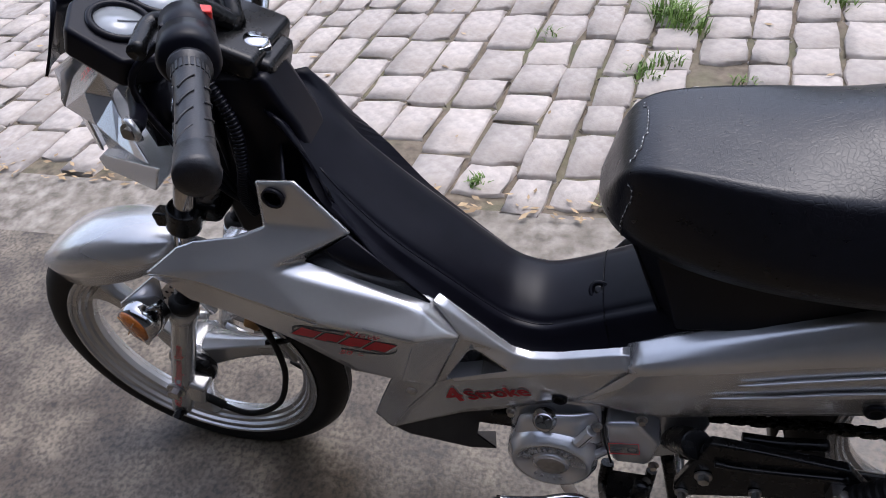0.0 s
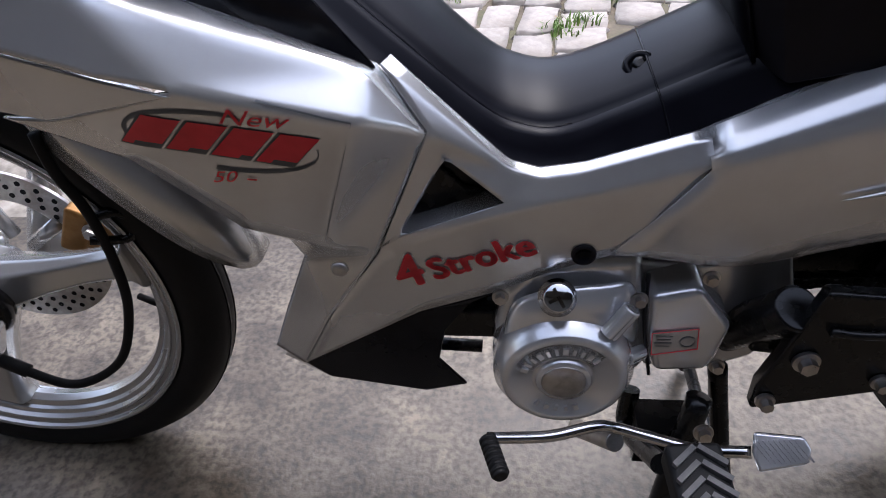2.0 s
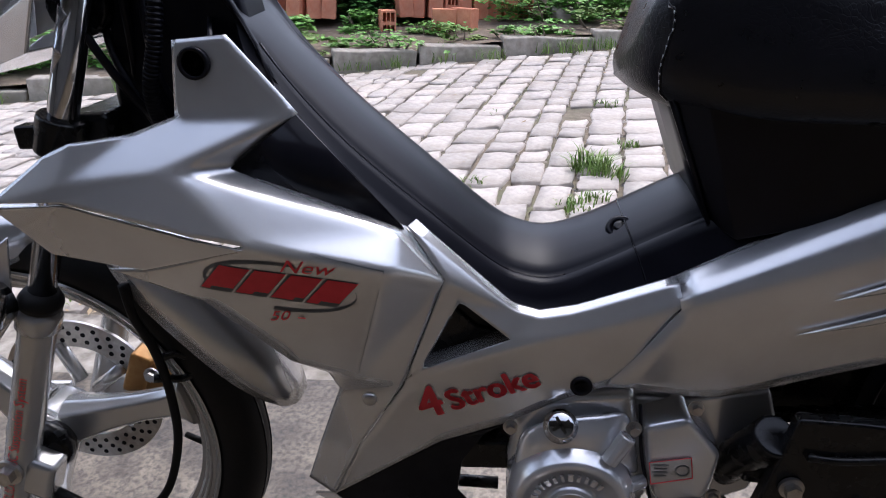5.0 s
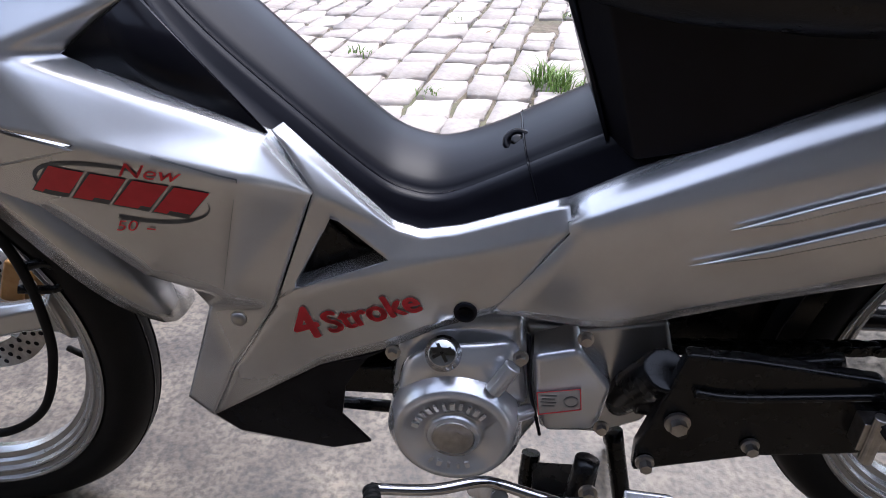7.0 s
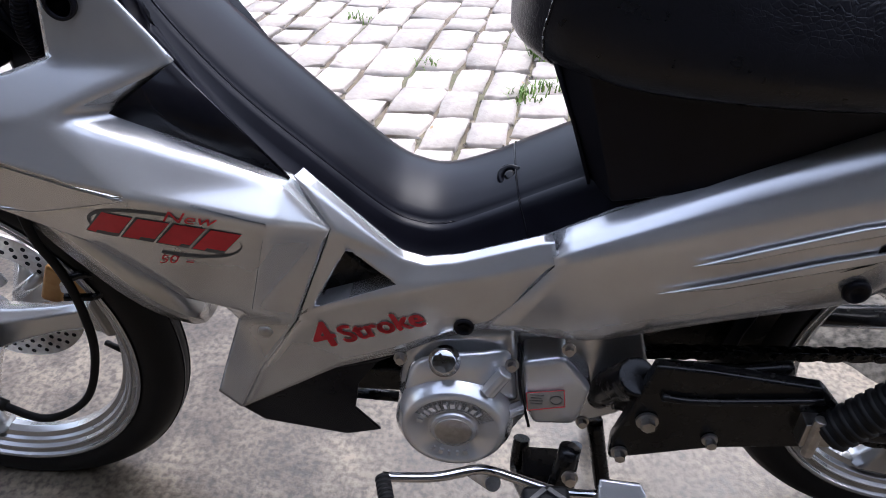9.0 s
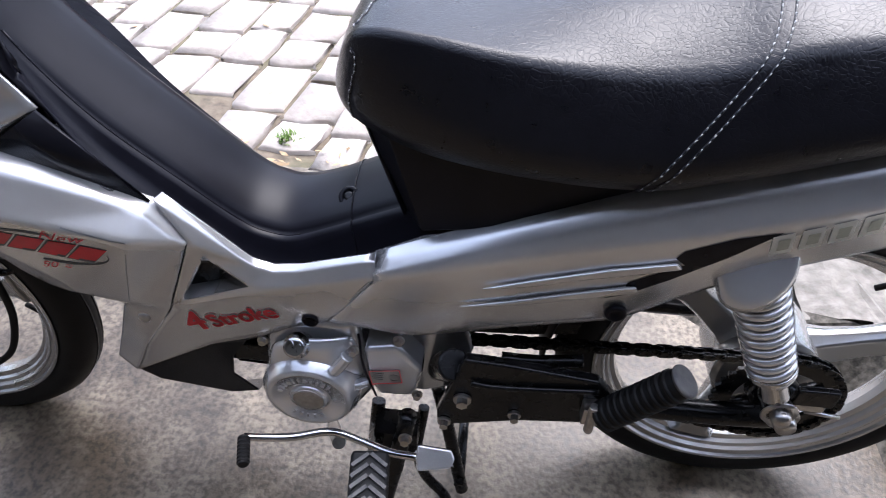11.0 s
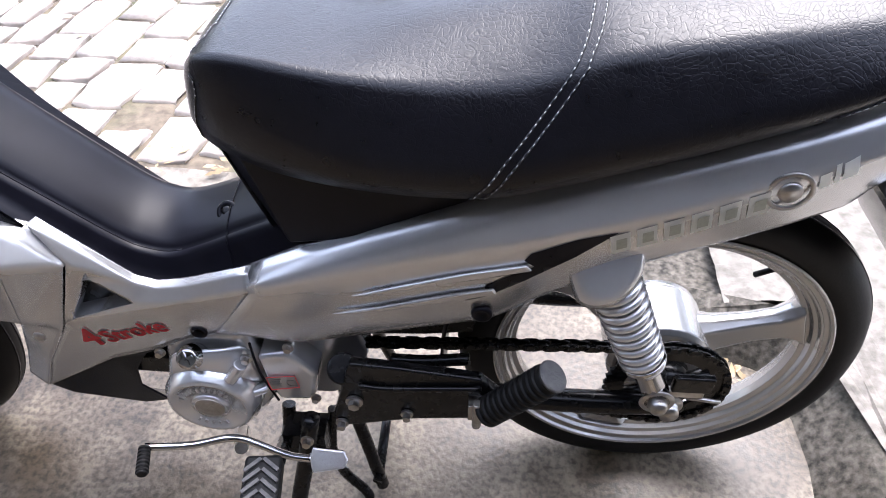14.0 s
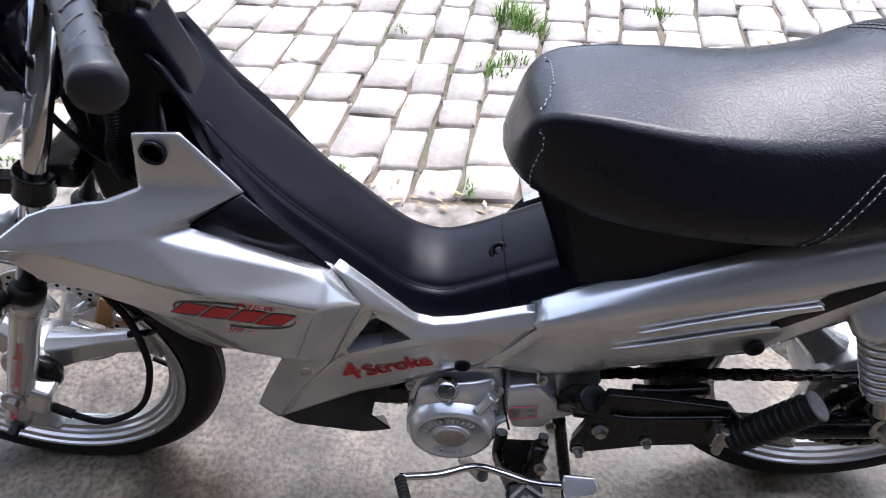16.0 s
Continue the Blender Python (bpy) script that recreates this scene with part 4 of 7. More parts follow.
for word_, at_, to_, ht_ in (("New", (-0.210, 0.5605), (-0.157, 0.5545), 0.0130), ("50", (-0.230, 0.5075), (-0.205, 0.5085), 0.0105)):
    script = lettering(word_, at_, (to_[0] - at_[0], to_[1] - at_[1]), ht_, shear=0.45, stretch=1.25)
    part("decal_script", laid(script, FRONT_SKIN, 0.0014), RED, fairing, "thin dark red slanted script", smooth=False)
part("decal_script", laid(print_shape([(-0.203, 0.5115), (-0.196, 0.511), (-0.196, 0.5095), (-0.203, 0.510)], 0), FRONT_SKIN, 0.0014), RED, fairing, "thin dark red slanted script", smooth=False)
# edge of the clear decal sheet
part("decal_edge", laid(merged(*[print_shape([(a.x, a.y), (b.x, b.y), (b.x + 0.0008, b.y + 0.0010), (a.x + 0.0008, a.y + 0.0010)], 3) for a, b in ((Vector((-0.121, 0.557)), Vector((-0.16, 0.442))), (Vector((-0.181, 0.576)), Vector((-0.121, 0.557))))]), FRONT_SKIN, 0.001), DARK_PRINT, fairing, "thin edge of the decal sheet", smooth=False)
s0, s1 = Vector((-0.104, 0.3765, 0)), Vector((0.0115, 0.4195, 0))
dd = (s1 - s0).normalized()
L = (s1 - s0).length
for fat_, mat_, lift_ in ((0.0024, PALE_PRINT, 0.0003), (0.0014, RED, 0.0016)):
    four = lettering("4", (s0.x, s0.y), (dd.x, dd.y), 0.0385, stretch=0.92, shear=0.08)
    word = lettering("Stroke", (s0.x + dd.x * L * 0.245, s0.y + dd.y * L * 0.245), (dd.x, dd.y), 0.0262, stretch=0.93)
    for nm_, bm_ in (("numeral", four), ("lettering", word)):
        # thicken the strokes
        fat = merged(*[b for b in (bm_.copy(), bm_.copy(), bm_.copy(), bm_.copy(), bm_)])
        k_ = len(fat.verts) // 5
        fat.verts.ensure_lookup_table()
        for i_, v in enumerate(fat.verts):
            v.co.x += (-fat_, fat_, 0.0, 0.0, 0.0)[i_ // k_]
            v.co.z += (0.0, 0.0, -fat_ * 0.7, fat_ * 0.7, 0.0)[i_ // k_]
            v.co.y = -0.2
        for _ in range(2):
            long_ = [e_ for e_ in fat.edges if e_.calc_length() > 0.004]
            bmesh.ops.subdivide_edges(fat, edges=long_, cuts=1)
        bmesh.ops.triangulate(fat, faces=fat.faces)
        laid(fat, BODY_SKIN, lift_)
        part(nm_ if mat_ is RED else "letter_edge", fat, mat_, body, "red painted lettering" if mat_ is RED else "pale edge of the lettering", smooth=False)

# ---- centre tunnel ----
stations = [((-0.300, 0.805), (-0.268, 0.806), (-0.262, 0.770)), ((-0.262, 0.775), (-0.245, 0.757), (-0.236, 0.728)), ((-0.222, 0.728), (-0.215, 0.692), (-0.197, 0.68)), ((-0.165, 0.668), (-0.160, 0.620), (-0.150, 0.612)), ((-0.095, 0.602), (-0.084, 0.547), (-0.072, 0.532)),
            ((-0.04, 0.552), (-0.030, 0.500), (-0.025, 0.488)), ((-0.010, 0.535), (0.000, 0.487), (0.000, 0.478)), ((0.022, 0.530), (0.030, 0.488), (0.03, 0.478)), ((0.065, 0.542), (0.075, 0.512), (0.082, 0.494)), ((0.108, 0.562), (0.12, 0.535), (0.125, 0.512)), ((0.16, 0.585), (0.175, 0.560), (0.18, 0.536)), ((0.23, 0.605), (0.24, 0.585), (0.25, 0.565))]
secs = []
for i, (c, r, e) in enumerate(stations):
    k = min(1, i / 3)
    we = 0.084 + 0.032 * k
    c3, r3, e3 = Vector((c[0], 0, c[1])), Vector((r[0], 0, r[1])), Vector((e[0], 0, e[1]))
    near_ = [(c3, 0.0), (c3.lerp(r3, 0.05), 0.030), (c3.lerp(r3, 0.14), 0.052), (c3.lerp(r3, 0.28), 0.070), (c3.lerp(r3, 0.40), 0.079), (c3.lerp(r3, 0.52), 0.0815), (c3.lerp(r3, 0.47), 0.085), (c3.lerp(r3, 0.58), 0.091), (c3.lerp(r3, 0.80), 0.096), (r3.lerp(e3, 0.5), 0.5 * (0.096 + we)), (e3, we), (e3 + Vector((0.004, 0, -0.012)), we + 0.004)]
    far_ = [(c3.lerp(r3, 0.10), 0.016), (c3.lerp(r3, 0.26), 0.024), (c3.lerp(r3, 0.55), 0.030), (c3.lerp(r3, 0.92), 0.035), (e3, 0.058), (e3 + Vector((0.004, 0, -0.012)), 0.060)]
    pinch = 0.72 + 0.28 * k
    row_ = [Vector((p.x, MID + 0.012 - y * (pinch if y < 0.097 else 1.0), p.z)) for p, y in reversed(near_)] + [Vector((p.x, MID + 0.012 + y - 0.006 * (1 - k), p.z)) for p, y in far_]
    secs.append(row_)
smooth_secs = []
for j in range(len(secs[0])):
    smooth_secs.append(spline([s[j] for s in secs], 5))
secs2 = [[col[i] for col in smooth_secs] for i in range(len(smooth_secs[0]))]
tunnel = part("centre_tunnel", loft(secs2), BLACK_PLASTIC, motorcycle, "smooth satin black plastic tunnel between shield and seat", thick=0.003)
tunnel.modifiers["thickness"].use_even_offset = False
part("tunnel_seam", tube([p + Vector((0, -0.0004, 0.0004)) for p in secs2[43][1:17]], 0.0010, 6, 1, smooth_path=False), GLOSS_BLACK, tunnel, "dark seam line across the tunnel")
part("tunnel_groove", tube([r_[6] + Vector((0, -0.0004, 0.0006)) for r_ in secs2[8:37]], 0.0014, 6, 1, smooth_path=False), GLOSS_BLACK, tunnel, "fine moulded groove along the tunnel")
sp = Vector((0.0865, -0.055, 0.5455))
sm = Matrix.Translation(sp) @ Vector((-0.15, -0.55, 0.82)).to_track_quat("Z", "Y").to_matrix().to_4x4()
part("tunnel_screw", turned([(0.0, 0.003), (0.003, 0.0035), (0.0055, 0.003), (0.0058, 0.0005), (0.0085, 0.0), (0.0105, 0.0022), (0.0125, 0.001), (0.0135, -0.003)], sm, 24), BLACK_PAINT, tunnel, "steel screw in a black recess")
part("screw_recess", turned([(0.006, 0.0012), (0.0105, 0.0026), (0.0128, 0.0014), (0.0138, -0.003), (0.006, -0.003)], sm, 24, closed=True), GLOSS_BLACK, tunnel, "black recess ring")

# ---- seat ----
table = [(0.08, 0.705, 0.02, 0.7, 0.026, 0.69), (0.088, 0.728, 0.05, 0.716, 0.056, 0.685), (0.104, 0.759, 0.072, 0.756, 0.082, 0.678), (0.13, 0.776, 0.088, 0.773, 0.1, 0.67), (0.18, 0.778, 0.1, 0.775, 0.12, 0.662), (0.25, 0.779, 0.11, 0.769, 0.14, 0.662), (0.33, 0.792, 0.113, 0.762, 0.148, 0.661), (0.395, 0.803, 0.114, 0.764, 0.149, 0.664), (0.44, 0.812, 0.114, 0.774, 0.149, 0.676), (0.49, 0.827, 0.113, 0.794, 0.148, 0.691), (0.58, 0.84, 0.112, 0.811, 0.147, 0.724), (0.67, 0.852, 0.108, 0.824, 0.142, 0.76), (0.74, 0.86, 0.098, 0.834, 0.128, 0.79), (0.8, 0.864, 0.082, 0.84, 0.108, 0.812), (0.835, 0.858, 0.055, 0.838, 0.07, 0.822)]
secs = []
for x, zc, yr, zr, yl, zl in table:
    up_, out_, hi_ = zc - zr, yl - yr, zr - zl
    half_ = [(0.0, zc), (0.35 * yr, zc - 0.22 * up_), (0.7 * yr, zc - 0.60 * up_), (0.90 * yr, zc - 0.86 * up_), (0.965 * yr, zr + 0.02 * up_), (yr + 0.07 * out_, zr - 0.07 * hi_), (yr + 0.36 * out_, zr - 0.25 * hi_), (yr + 0.78 * out_, zr - 0.52 * hi_), (yl, zl + 0.26 * hi_), (yl - 0.004, zl + 0.07 * hi_), (yl - 0.03, zl - 0.006)]
    secs.append([Vector((x, MID - y, z)) for y, z in reversed(half_)] + [Vector((x, MID + y * min(1.0, 0.55 + 0.45 * max(0.0, x - 0.09) / 0.36), z)) for y, z in half_[1:]])
cols = [spline([s[j] for s in secs], 5) for j in range(len(secs[0]))]
sec3 = [[c[i] for c in cols] for i in range(len(cols[0]))]
seat_bm = loft(sec3)
for ring_ in (0, len(sec3) - 1):
    seat_bm.verts.ensure_lookup_table()
    k_ = len(sec3[0])
    seat_bm.faces.new([seat_bm.verts[ring_ * k_ + i] for i in range(k_)])
seat = part("seat", seat_bm, LEATHER, motorcycle, "black grained vinyl dual seat with pale double stitching")
SEAT_SKIN = skin(seat)


def stitch(points, lift=0.0012, length=0.0042, gap=0.0018, parent=seat):
    """A row of short thread stitches on the vinyl, with the furrow that they pull."""
    path_ = []
    for p in spline(points, 24):
        q, nrm_, _, _ = SEAT_SKIN.find_nearest(p)
        path_.append((q, nrm_))
    bm = bmesh.new()
    run, last = 0.0, path_[0]
    for q, nn in path_[1:]:
        dvec = q - last[0]
        run += dvec.length
        if run > length + gap:
            dn = dvec.normalized()
            add_rod(bm, q - dn * length / 2 + nn * lift * 0.4, q + dn * length / 2 + nn * lift * 0.6, 0.0008, n=6)
            run = 0.0
        last = (q, nn)
    part("stitching", bm, THREAD, parent, "row of pale stitches")
    part("stitch_welt", tube([q + nn * 0.0002 for q, nn in path_], 0.0012, 6, 1, smooth_path=False), LEATHER, parent, "raised seam welt")


for off in (0.010, 0.021):
    stitch([(0.362 + off, MID - 0.152, 0.662), (0.395 + off, MID - 0.145, 0.712), (0.436 + off, MID - 0.118, 0.768), (0.456 + off, MID - 0.09, 0.790), (0.466 + off, MID - 0.03, 0.82), (0.466 + off, MID + 0.03, 0.82), (0.456 + off, MID + 0.09, 0.79)])
    stitch([(0.660 + off, MID - 0.148, 0.755), (0.70 + off, MID - 0.13, 0.785), (0.735 + off, MID - 0.115, 0.80)])
stitch([(0.106, MID - 0.082, 0.66), (0.112, MID - 0.078, 0.70), (0.122, MID - 0.075, 0.737), (0.128, MID - 0.05, 0.752), (0.13, MID, 0.76), (0.128, MID + 0.05, 0.752)])
part("seat_base", loft([[Vector((0.112, MID - 0.075, 0.682)), Vector((0.145, MID - 0.098, 0.672)), Vector((0.25, MID - 0.118, 0.668)), Vector((0.36, MID - 0.112, 0.668)), Vector((0.52, MID - 0.105, 0.70)), Vector((0.70, MID - 0.095, 0.77))],
                        [Vector((0.156, MID - 0.072, 0.566)), Vector((0.177, MID - 0.096, 0.555)), Vector((0.25, MID - 0.106, 0.574)), Vector((0.36, MID - 0.104, 0.615)), Vector((0.52, MID - 0.10, 0.665)), Vector((0.70, MID - 0.09, 0.73))]]), BLACK_PLASTIC, seat, "matt black base under the seat", thick=0.004, bevel=0.006)
part("seat_base_front", loft([[Vector((0.119, MID + y, 0.684)), Vector((0.158, MID + y, 0.566))] for y in (-0.082, -0.03, 0.03, 0.082)]), BLACK_PLASTIC, seat, "front of the seat base", thick=0.003)
part("grab_bracket", loft([[Vector((0.70, -0.128, 0.772)), Vector((0.77, -0.12, 0.815)), Vector((0.84, -0.10, 0.84))], [Vector((0.70, -0.118, 0.757)), Vector((0.77, -0.112, 0.795)), Vector((0.84, -0.09, 0.82))]]), SILVER_ENGINE, motorcycle, "grey bracket of the grab rail under the seat", thick=0.006, bevel=0.002)


# ---- black filler added to close the middle of the machine and keep its inside dark ----
part("inner_filler", loft([[Vector((x, MID + y, z)) for y, z in ((-w, zt), (-w, zb), (w, zb), (w, zt))] for x, w, zt, zb in ((-0.235, 0.09, 0.62, 0.44), (-0.15, 0.095, 0.57, 0.36), (-0.05, 0.098, 0.47, 0.40), (0.05, 0.098, 0.45, 0.42), (0.20, 0.10, 0.52, 0.43), (0.40, 0.11, 0.62, 0.50), (0.60, 0.10, 0.70, 0.60), (0.85, 0.07, 0.80, 0.72))], closed=True), BLACK_PAINT, motorcycle, "black filler added to keep the inside of the bodywork dark", bevel=0.004)

# ---- headlight cowl, dials, handlebar ----
CW = {"A": (-0.567, -0.058, 0.792), "L1": (-0.554, -0.036, 0.822), "L2": (-0.504, -0.048, 0.856), "R1": (-0.505, -0.078, 0.826), "R2": (-0.462, -0.086, 0.858), "D": (-0.453, -0.091, 0.836), "E": (-0.468, -0.081, 0.822),
      "F": (-0.455, -0.096, 0.81), "G": (-0.388, -0.157, 0.789), "H": (-0.417, -0.141, 0.785), "I": (-0.45, -0.123, 0.787), "J": (-0.492, -0.099, 0.795), "B2": (-0.500, -0.038, 0.875), "B1": (-0.435, -0.092, 0.884), "C1": (-0.406, -0.108, 0.868),
      "q1": (-0.556, -0.054, 0.791), "q2": (-0.519, -0.081, 0.794), "q3": (-0.527, -0.076, 0.741), "q4": (-0.549, -0.058, 0.73), "q5": (-0.421, -0.134, 0.784),
      "v1": (-0.546, -0.07, 0.725), "v2": (-0.526, -0.081, 0.739), "v3": (-0.367, -0.168, 0.792), "v4": (-0.376, -0.164, 0.783), "v5": (-0.407, -0.146, 0.742), "v6": (-0.542, -0.072, 0.71)}
for k in list(CW):
    CW[k + "R"] = (CW[k][0], 2 * MID - CW[k][1], CW[k][2])
shell = ["A L1 R1", "L1 L2 R2 R1", "L2 B2 B1 R2", "A R1 J", "R1 R2 D E", "R2 B1 C1 D", "R1 E I J", "E F I", "F G H I"]
lip = ["v1 v2 v4 v5 v6", "v2 v3 v4"]


def far_side(fs):
    return [" ".join(k + "R" for k in f.split()) for f in fs]


cowl = part("headlight_cowl", facets(CW, shell), SILVER, motorcycle, "silver angular headlight cowl", thick=0.003, bevel=0.004, segments=3, angle=8)
part("cowl_side", facets(CW, far_side(shell)), SILVER, cowl, "silver angular side of the cowl", thick=0.003, bevel=0.004, angle=8)
part("visor", facets(CW, lip + far_side(lip) + ["v1 v6 v6R v1R", "v6 v5 v5R v6R"]), SILVER, cowl, "pointed silver lip under the headlight", thick=0.003, bevel=0.003, angle=10)
part("visor_frame", facets(CW, ["q1 q2 q3 q4", "q1R q2R q3R q4R", "q1 q4 q4R q1R"]), SILVER, cowl, "silver upright strip between cowl and lip", thick=0.003, bevel=0.002)
for side_ in ("", "R"):
    part("visor_recess", facets({k: (CW[k + side_][0] + 0.004, CW[k + side_][1] + (0.006 if not side_ else -0.006), CW[k + side_][2]) for k in ("q2", "q5", "q3")}, ["q2 q5 q3"]), SILVER, cowl, "recessed grey panel of the visor", thick=0.002)
lens_rows = []
for k, bulge_ in (("B2", 0.010), ("L2", 0.030), ("L1", 0.040), ("A", 0.030)):
    lens_rows.append([Vector(CW[k]).lerp(Vector(CW[k + "R"]), t) + Vector((-bulge_ * math.sin(math.pi * t), 0, 0)) for t in (0, 0.2, 0.4, 0.6, 0.8, 1)])
part("headlight", loft(lens_rows), LENS, motorcycle, "clear headlight lens framed by the cowl", thick=0.003)
part("windscreen", loft([[Vector((-0.556 + 0.012 * k - 0.02 * math.sin(math.pi * t), -0.07 + 0.01 * k + t * (0.104 - 0.02 * k), 0.842 + 0.025 * k)) for t in (0, 0.25, 0.5, 0.75, 1)] for k in range(4)]), GLOSS_BLACK, cowl, "small glossy black screen above the dials", thick=0.003)
lug_at = Vector((-0.380, -0.165, 0.838))
part("cowl_lug", turned([(0.0, 0.001), (0.0075, 0.001), (0.009, 0.003), (0.013, 0.002), (0.0145, -0.004)], Matrix.Translation(lug_at) @ Matrix.Rotation(radians(90), 4, "X") @ Matrix.Rotation(radians(-30), 4, "Y"), 28), ALLOY, cowl, "grey lug with a bolt")
part("lug_arm", tube([lug_at + Vector((0, 0.004, 0)), lug_at + Vector((-0.012, 0.03, -0.004)), Vector((-0.430, -0.085, 0.83))], 0.009, 12), BLACK_PLASTIC, cowl, "black arm of the lug")
part("cowl_bolt", bolt(lug_at + Vector((0, -0.001, 0)), (0.1, -1, 0.1), 0.0065, 0.008), STEEL, cowl, "zinc cowl bolt", smooth=False)
part("cowl_inside", facets({"a": (-0.455, -0.075, 0.822), "b": (-0.40, -0.12, 0.785), "c": (-0.375, -0.07, 0.76), "d": (-0.365, -0.07, 0.86), "e": (-0.405, -0.09, 0.868)}, ["a b c d e"]), GLOSS_BLACK, cowl, "black inner side of the cowl", thick=0.004)
word_u = (Vector(CW["L2"]) - Vector(CW["L1"])).normalized()
word_w = Vector(CW["L1"]) - Vector(CW["R1"])
word_w = (word_w - word_u * word_w.dot(word_u)).normalized()
word_n = word_u.cross(word_w)
word_n = word_n if word_n.y < 0 else -word_n
word = lettering("COOLED", (0, 0), (1, 0), 0.009, stretch=0.95)
for v in word.verts:
    v.co = Vector(CW["L1"]).lerp(Vector(CW["R1"]), 0.62) + word_u * (v.co.x + 0.012) + word_w * v.co.z + word_n * 0.0022
part("lettering", word, RED, cowl, "small red printed word", smooth=False)
dash_m = Matrix.Translation((-0.425, MID, 0.895)) @ Matrix.Rotation(radians(28), 4, "Y")
dash = part("dashboard", loft([[dash_m @ Vector((x, y, z)) for x, y in ((-0.06, -0.05), (-0.04, -0.09), (0.03, -0.10), (0.065, -0.055), (0.065, 0.055), (0.03, 0.10), (-0.04, 0.09), (-0.06, 0.05))] for z in (-0.028, 0.0, 0.008)], closed=True), BLACK_PLASTIC, motorcycle, "black instrument panel with round dials", bevel=0.006)
for px_, r_ in (((-0.005, -0.045), 0.026), ((0.0, 0.03), 0.034)):
    dm_ = dash_m @ Matrix.Translation((*px_, 0.006))
    part("dial", turned([(0, 0.003), (r_, 0.003), (r_, 0.0)], dm_, 40), DIAL, dash, "pale round dial under glass")
    part("dial_ring", turned([(r_, 0.0), (r_, 0.006), (r_ + 0.005, 0.008), (r_ + 0.008, 0.005), (r_ + 0.008, 0.0)], dm_, 40, closed=True), GLOSS_BLACK, dash, "raised black dial ring")
    part("dial_needle", box((r_ * 0.8, 0.0015, 0.001), dm_ @ Matrix.Translation((0, 0, 0.004)) @ Matrix.Rotation(0.7, 4, "Z") @ Matrix.Translation((r_ * 0.3, 0, 0))), DARK_PRINT, dash, "thin dial needle", smooth=False)
def bar_at(t):
    return Vector((-0.333, -0.07, 0.925)).lerp(Vector((-0.188, -0.325, 0.906)), t)


bar = part("handlebar", tube([(-0.318, MID, 0.88), (-0.335, -0.05, 0.915), bar_at(0.12), bar_at(0.5), bar_at(0.9)], 0.011, 16, 6), BLACK_PAINT, motorcycle, "black tubular handlebar")
part("handlebar_right", tube([(-0.318, MID, 0.88), (-0.335, 0.02, 0.915), (-0.32, 0.06, 0.925), (-0.25, 0.19, 0.915), (-0.19, 0.29, 0.906)], 0.011, 16, 6), BLACK_PAINT, bar)
part("grip_right", rod((-0.26, 0.17, 0.916), (-0.19, 0.29, 0.906), 0.0175, n=24), GRIP_RUBBER, bar, "black rubber handlebar grip", bevel=0.003)
gm, gl = axis(bar_at(0.42), bar_at(0.965))
if (gm.to_3x3() @ Vector((0, 0, 1))).y > 0:
    gm = gm @ Matrix.Rotation(math.pi, 4, "X")
prof = [(0.0, -gl / 2), (0.023, -gl / 2), (0.0235, -gl / 2 + 0.006), (0.0185, -gl / 2 + 0.009), (0.0185, -gl / 2 + 0.025), (0.0168, -gl / 2 + 0.03), (0.0172, 0.0), (0.0185, gl / 2 - 0.03), (0.0182, gl / 2 - 0.0285), (0.0198, gl / 2 - 0.026), (0.0203, gl / 2 - 0.012), (0.0215, gl / 2 - 0.006), (0.0205, gl / 2), (0.012, gl / 2 + 0.003), (0.0, gl / 2 + 0.003)]
grip = part("grip", turned([(r_ * 0.84, h_) for r_, h_ in prof], gm, 40), GRIP_RUBBER, bar, "black rubber grip with slanted ribs")
for k in range(4):
    for j in range(4):
        a = 2 * math.pi * j / 4 + k * 0.1
        z = -gl / 2 + 0.045 + k * 0.025
        pts = [gm @ Vector((0.0150 * math.cos(a + s), 0.0150 * math.sin(a + s), z + s * 0.014)) for s in (-0.5, -0.2, 0.2, 0.5)]
        part("grip_rib", tube(pts, 0.0011, 6, 3), GRIP_RUBBER, grip)
for k in range(22):
    a = 2 * math.pi * k / 22
    part("flange_tooth", box((0.0016, 0.0028, 0.014), gm @ Matrix.Rotation(a, 4, "Z") @ Matrix.Translation((0.0156, 0, -gl / 2 + 0.017))), GRIP_RUBBER, grip, smooth=False)
sw_m, sw_l = axis(bar_at(0.14), bar_at(0.40))
if (sw_m.to_3x3() @ Vector((0, 0, 1))).y > 0:
    sw_m = sw_m @ Matrix.Rotation(math.pi, 4, "X")
switch = part("switch_housing", turned([(0.0, -sw_l / 2), (0.023, -sw_l / 2), (0.026, -sw_l / 2 + 0.004), (0.026, -0.004), (0.0235, 0.0), (0.0275, 0.004), (0.0285, sw_l / 2 - 0.006), (0.024, sw_l / 2), (0.0, sw_l / 2)], sw_m, 32), BLACK_PLASTIC, bar, "black handlebar switch housing")
part("switch_button", box((0.020, 0.016, 0.010), Matrix.Translation((-0.304, -0.14, 0.934)) @ Matrix.Rotation(radians(25), 4, "Y")), BLACK_PLASTIC, switch, "grey rocker switch", bevel=0.002)
part("red_switch", box((0.016, 0.013, 0.012), Matrix.Translation((-0.291, -0.105, 0.933)) @ Matrix.Rotation(radians(20), 4, "Y") @ Matrix.Rotation(radians(30), 4, "Z")), RED_BUTTON, switch, "bright red start button", bevel=0.002)
part("lever_perch", tube([bar_at(0.12), bar_at(0.12) + Vector((-0.035, -0.005, 0.002)), bar_at(0.3) + Vector((-0.05, -0.01, 0.0))], 0.009, 12), BLACK_PAINT, bar, "black lever bracket")
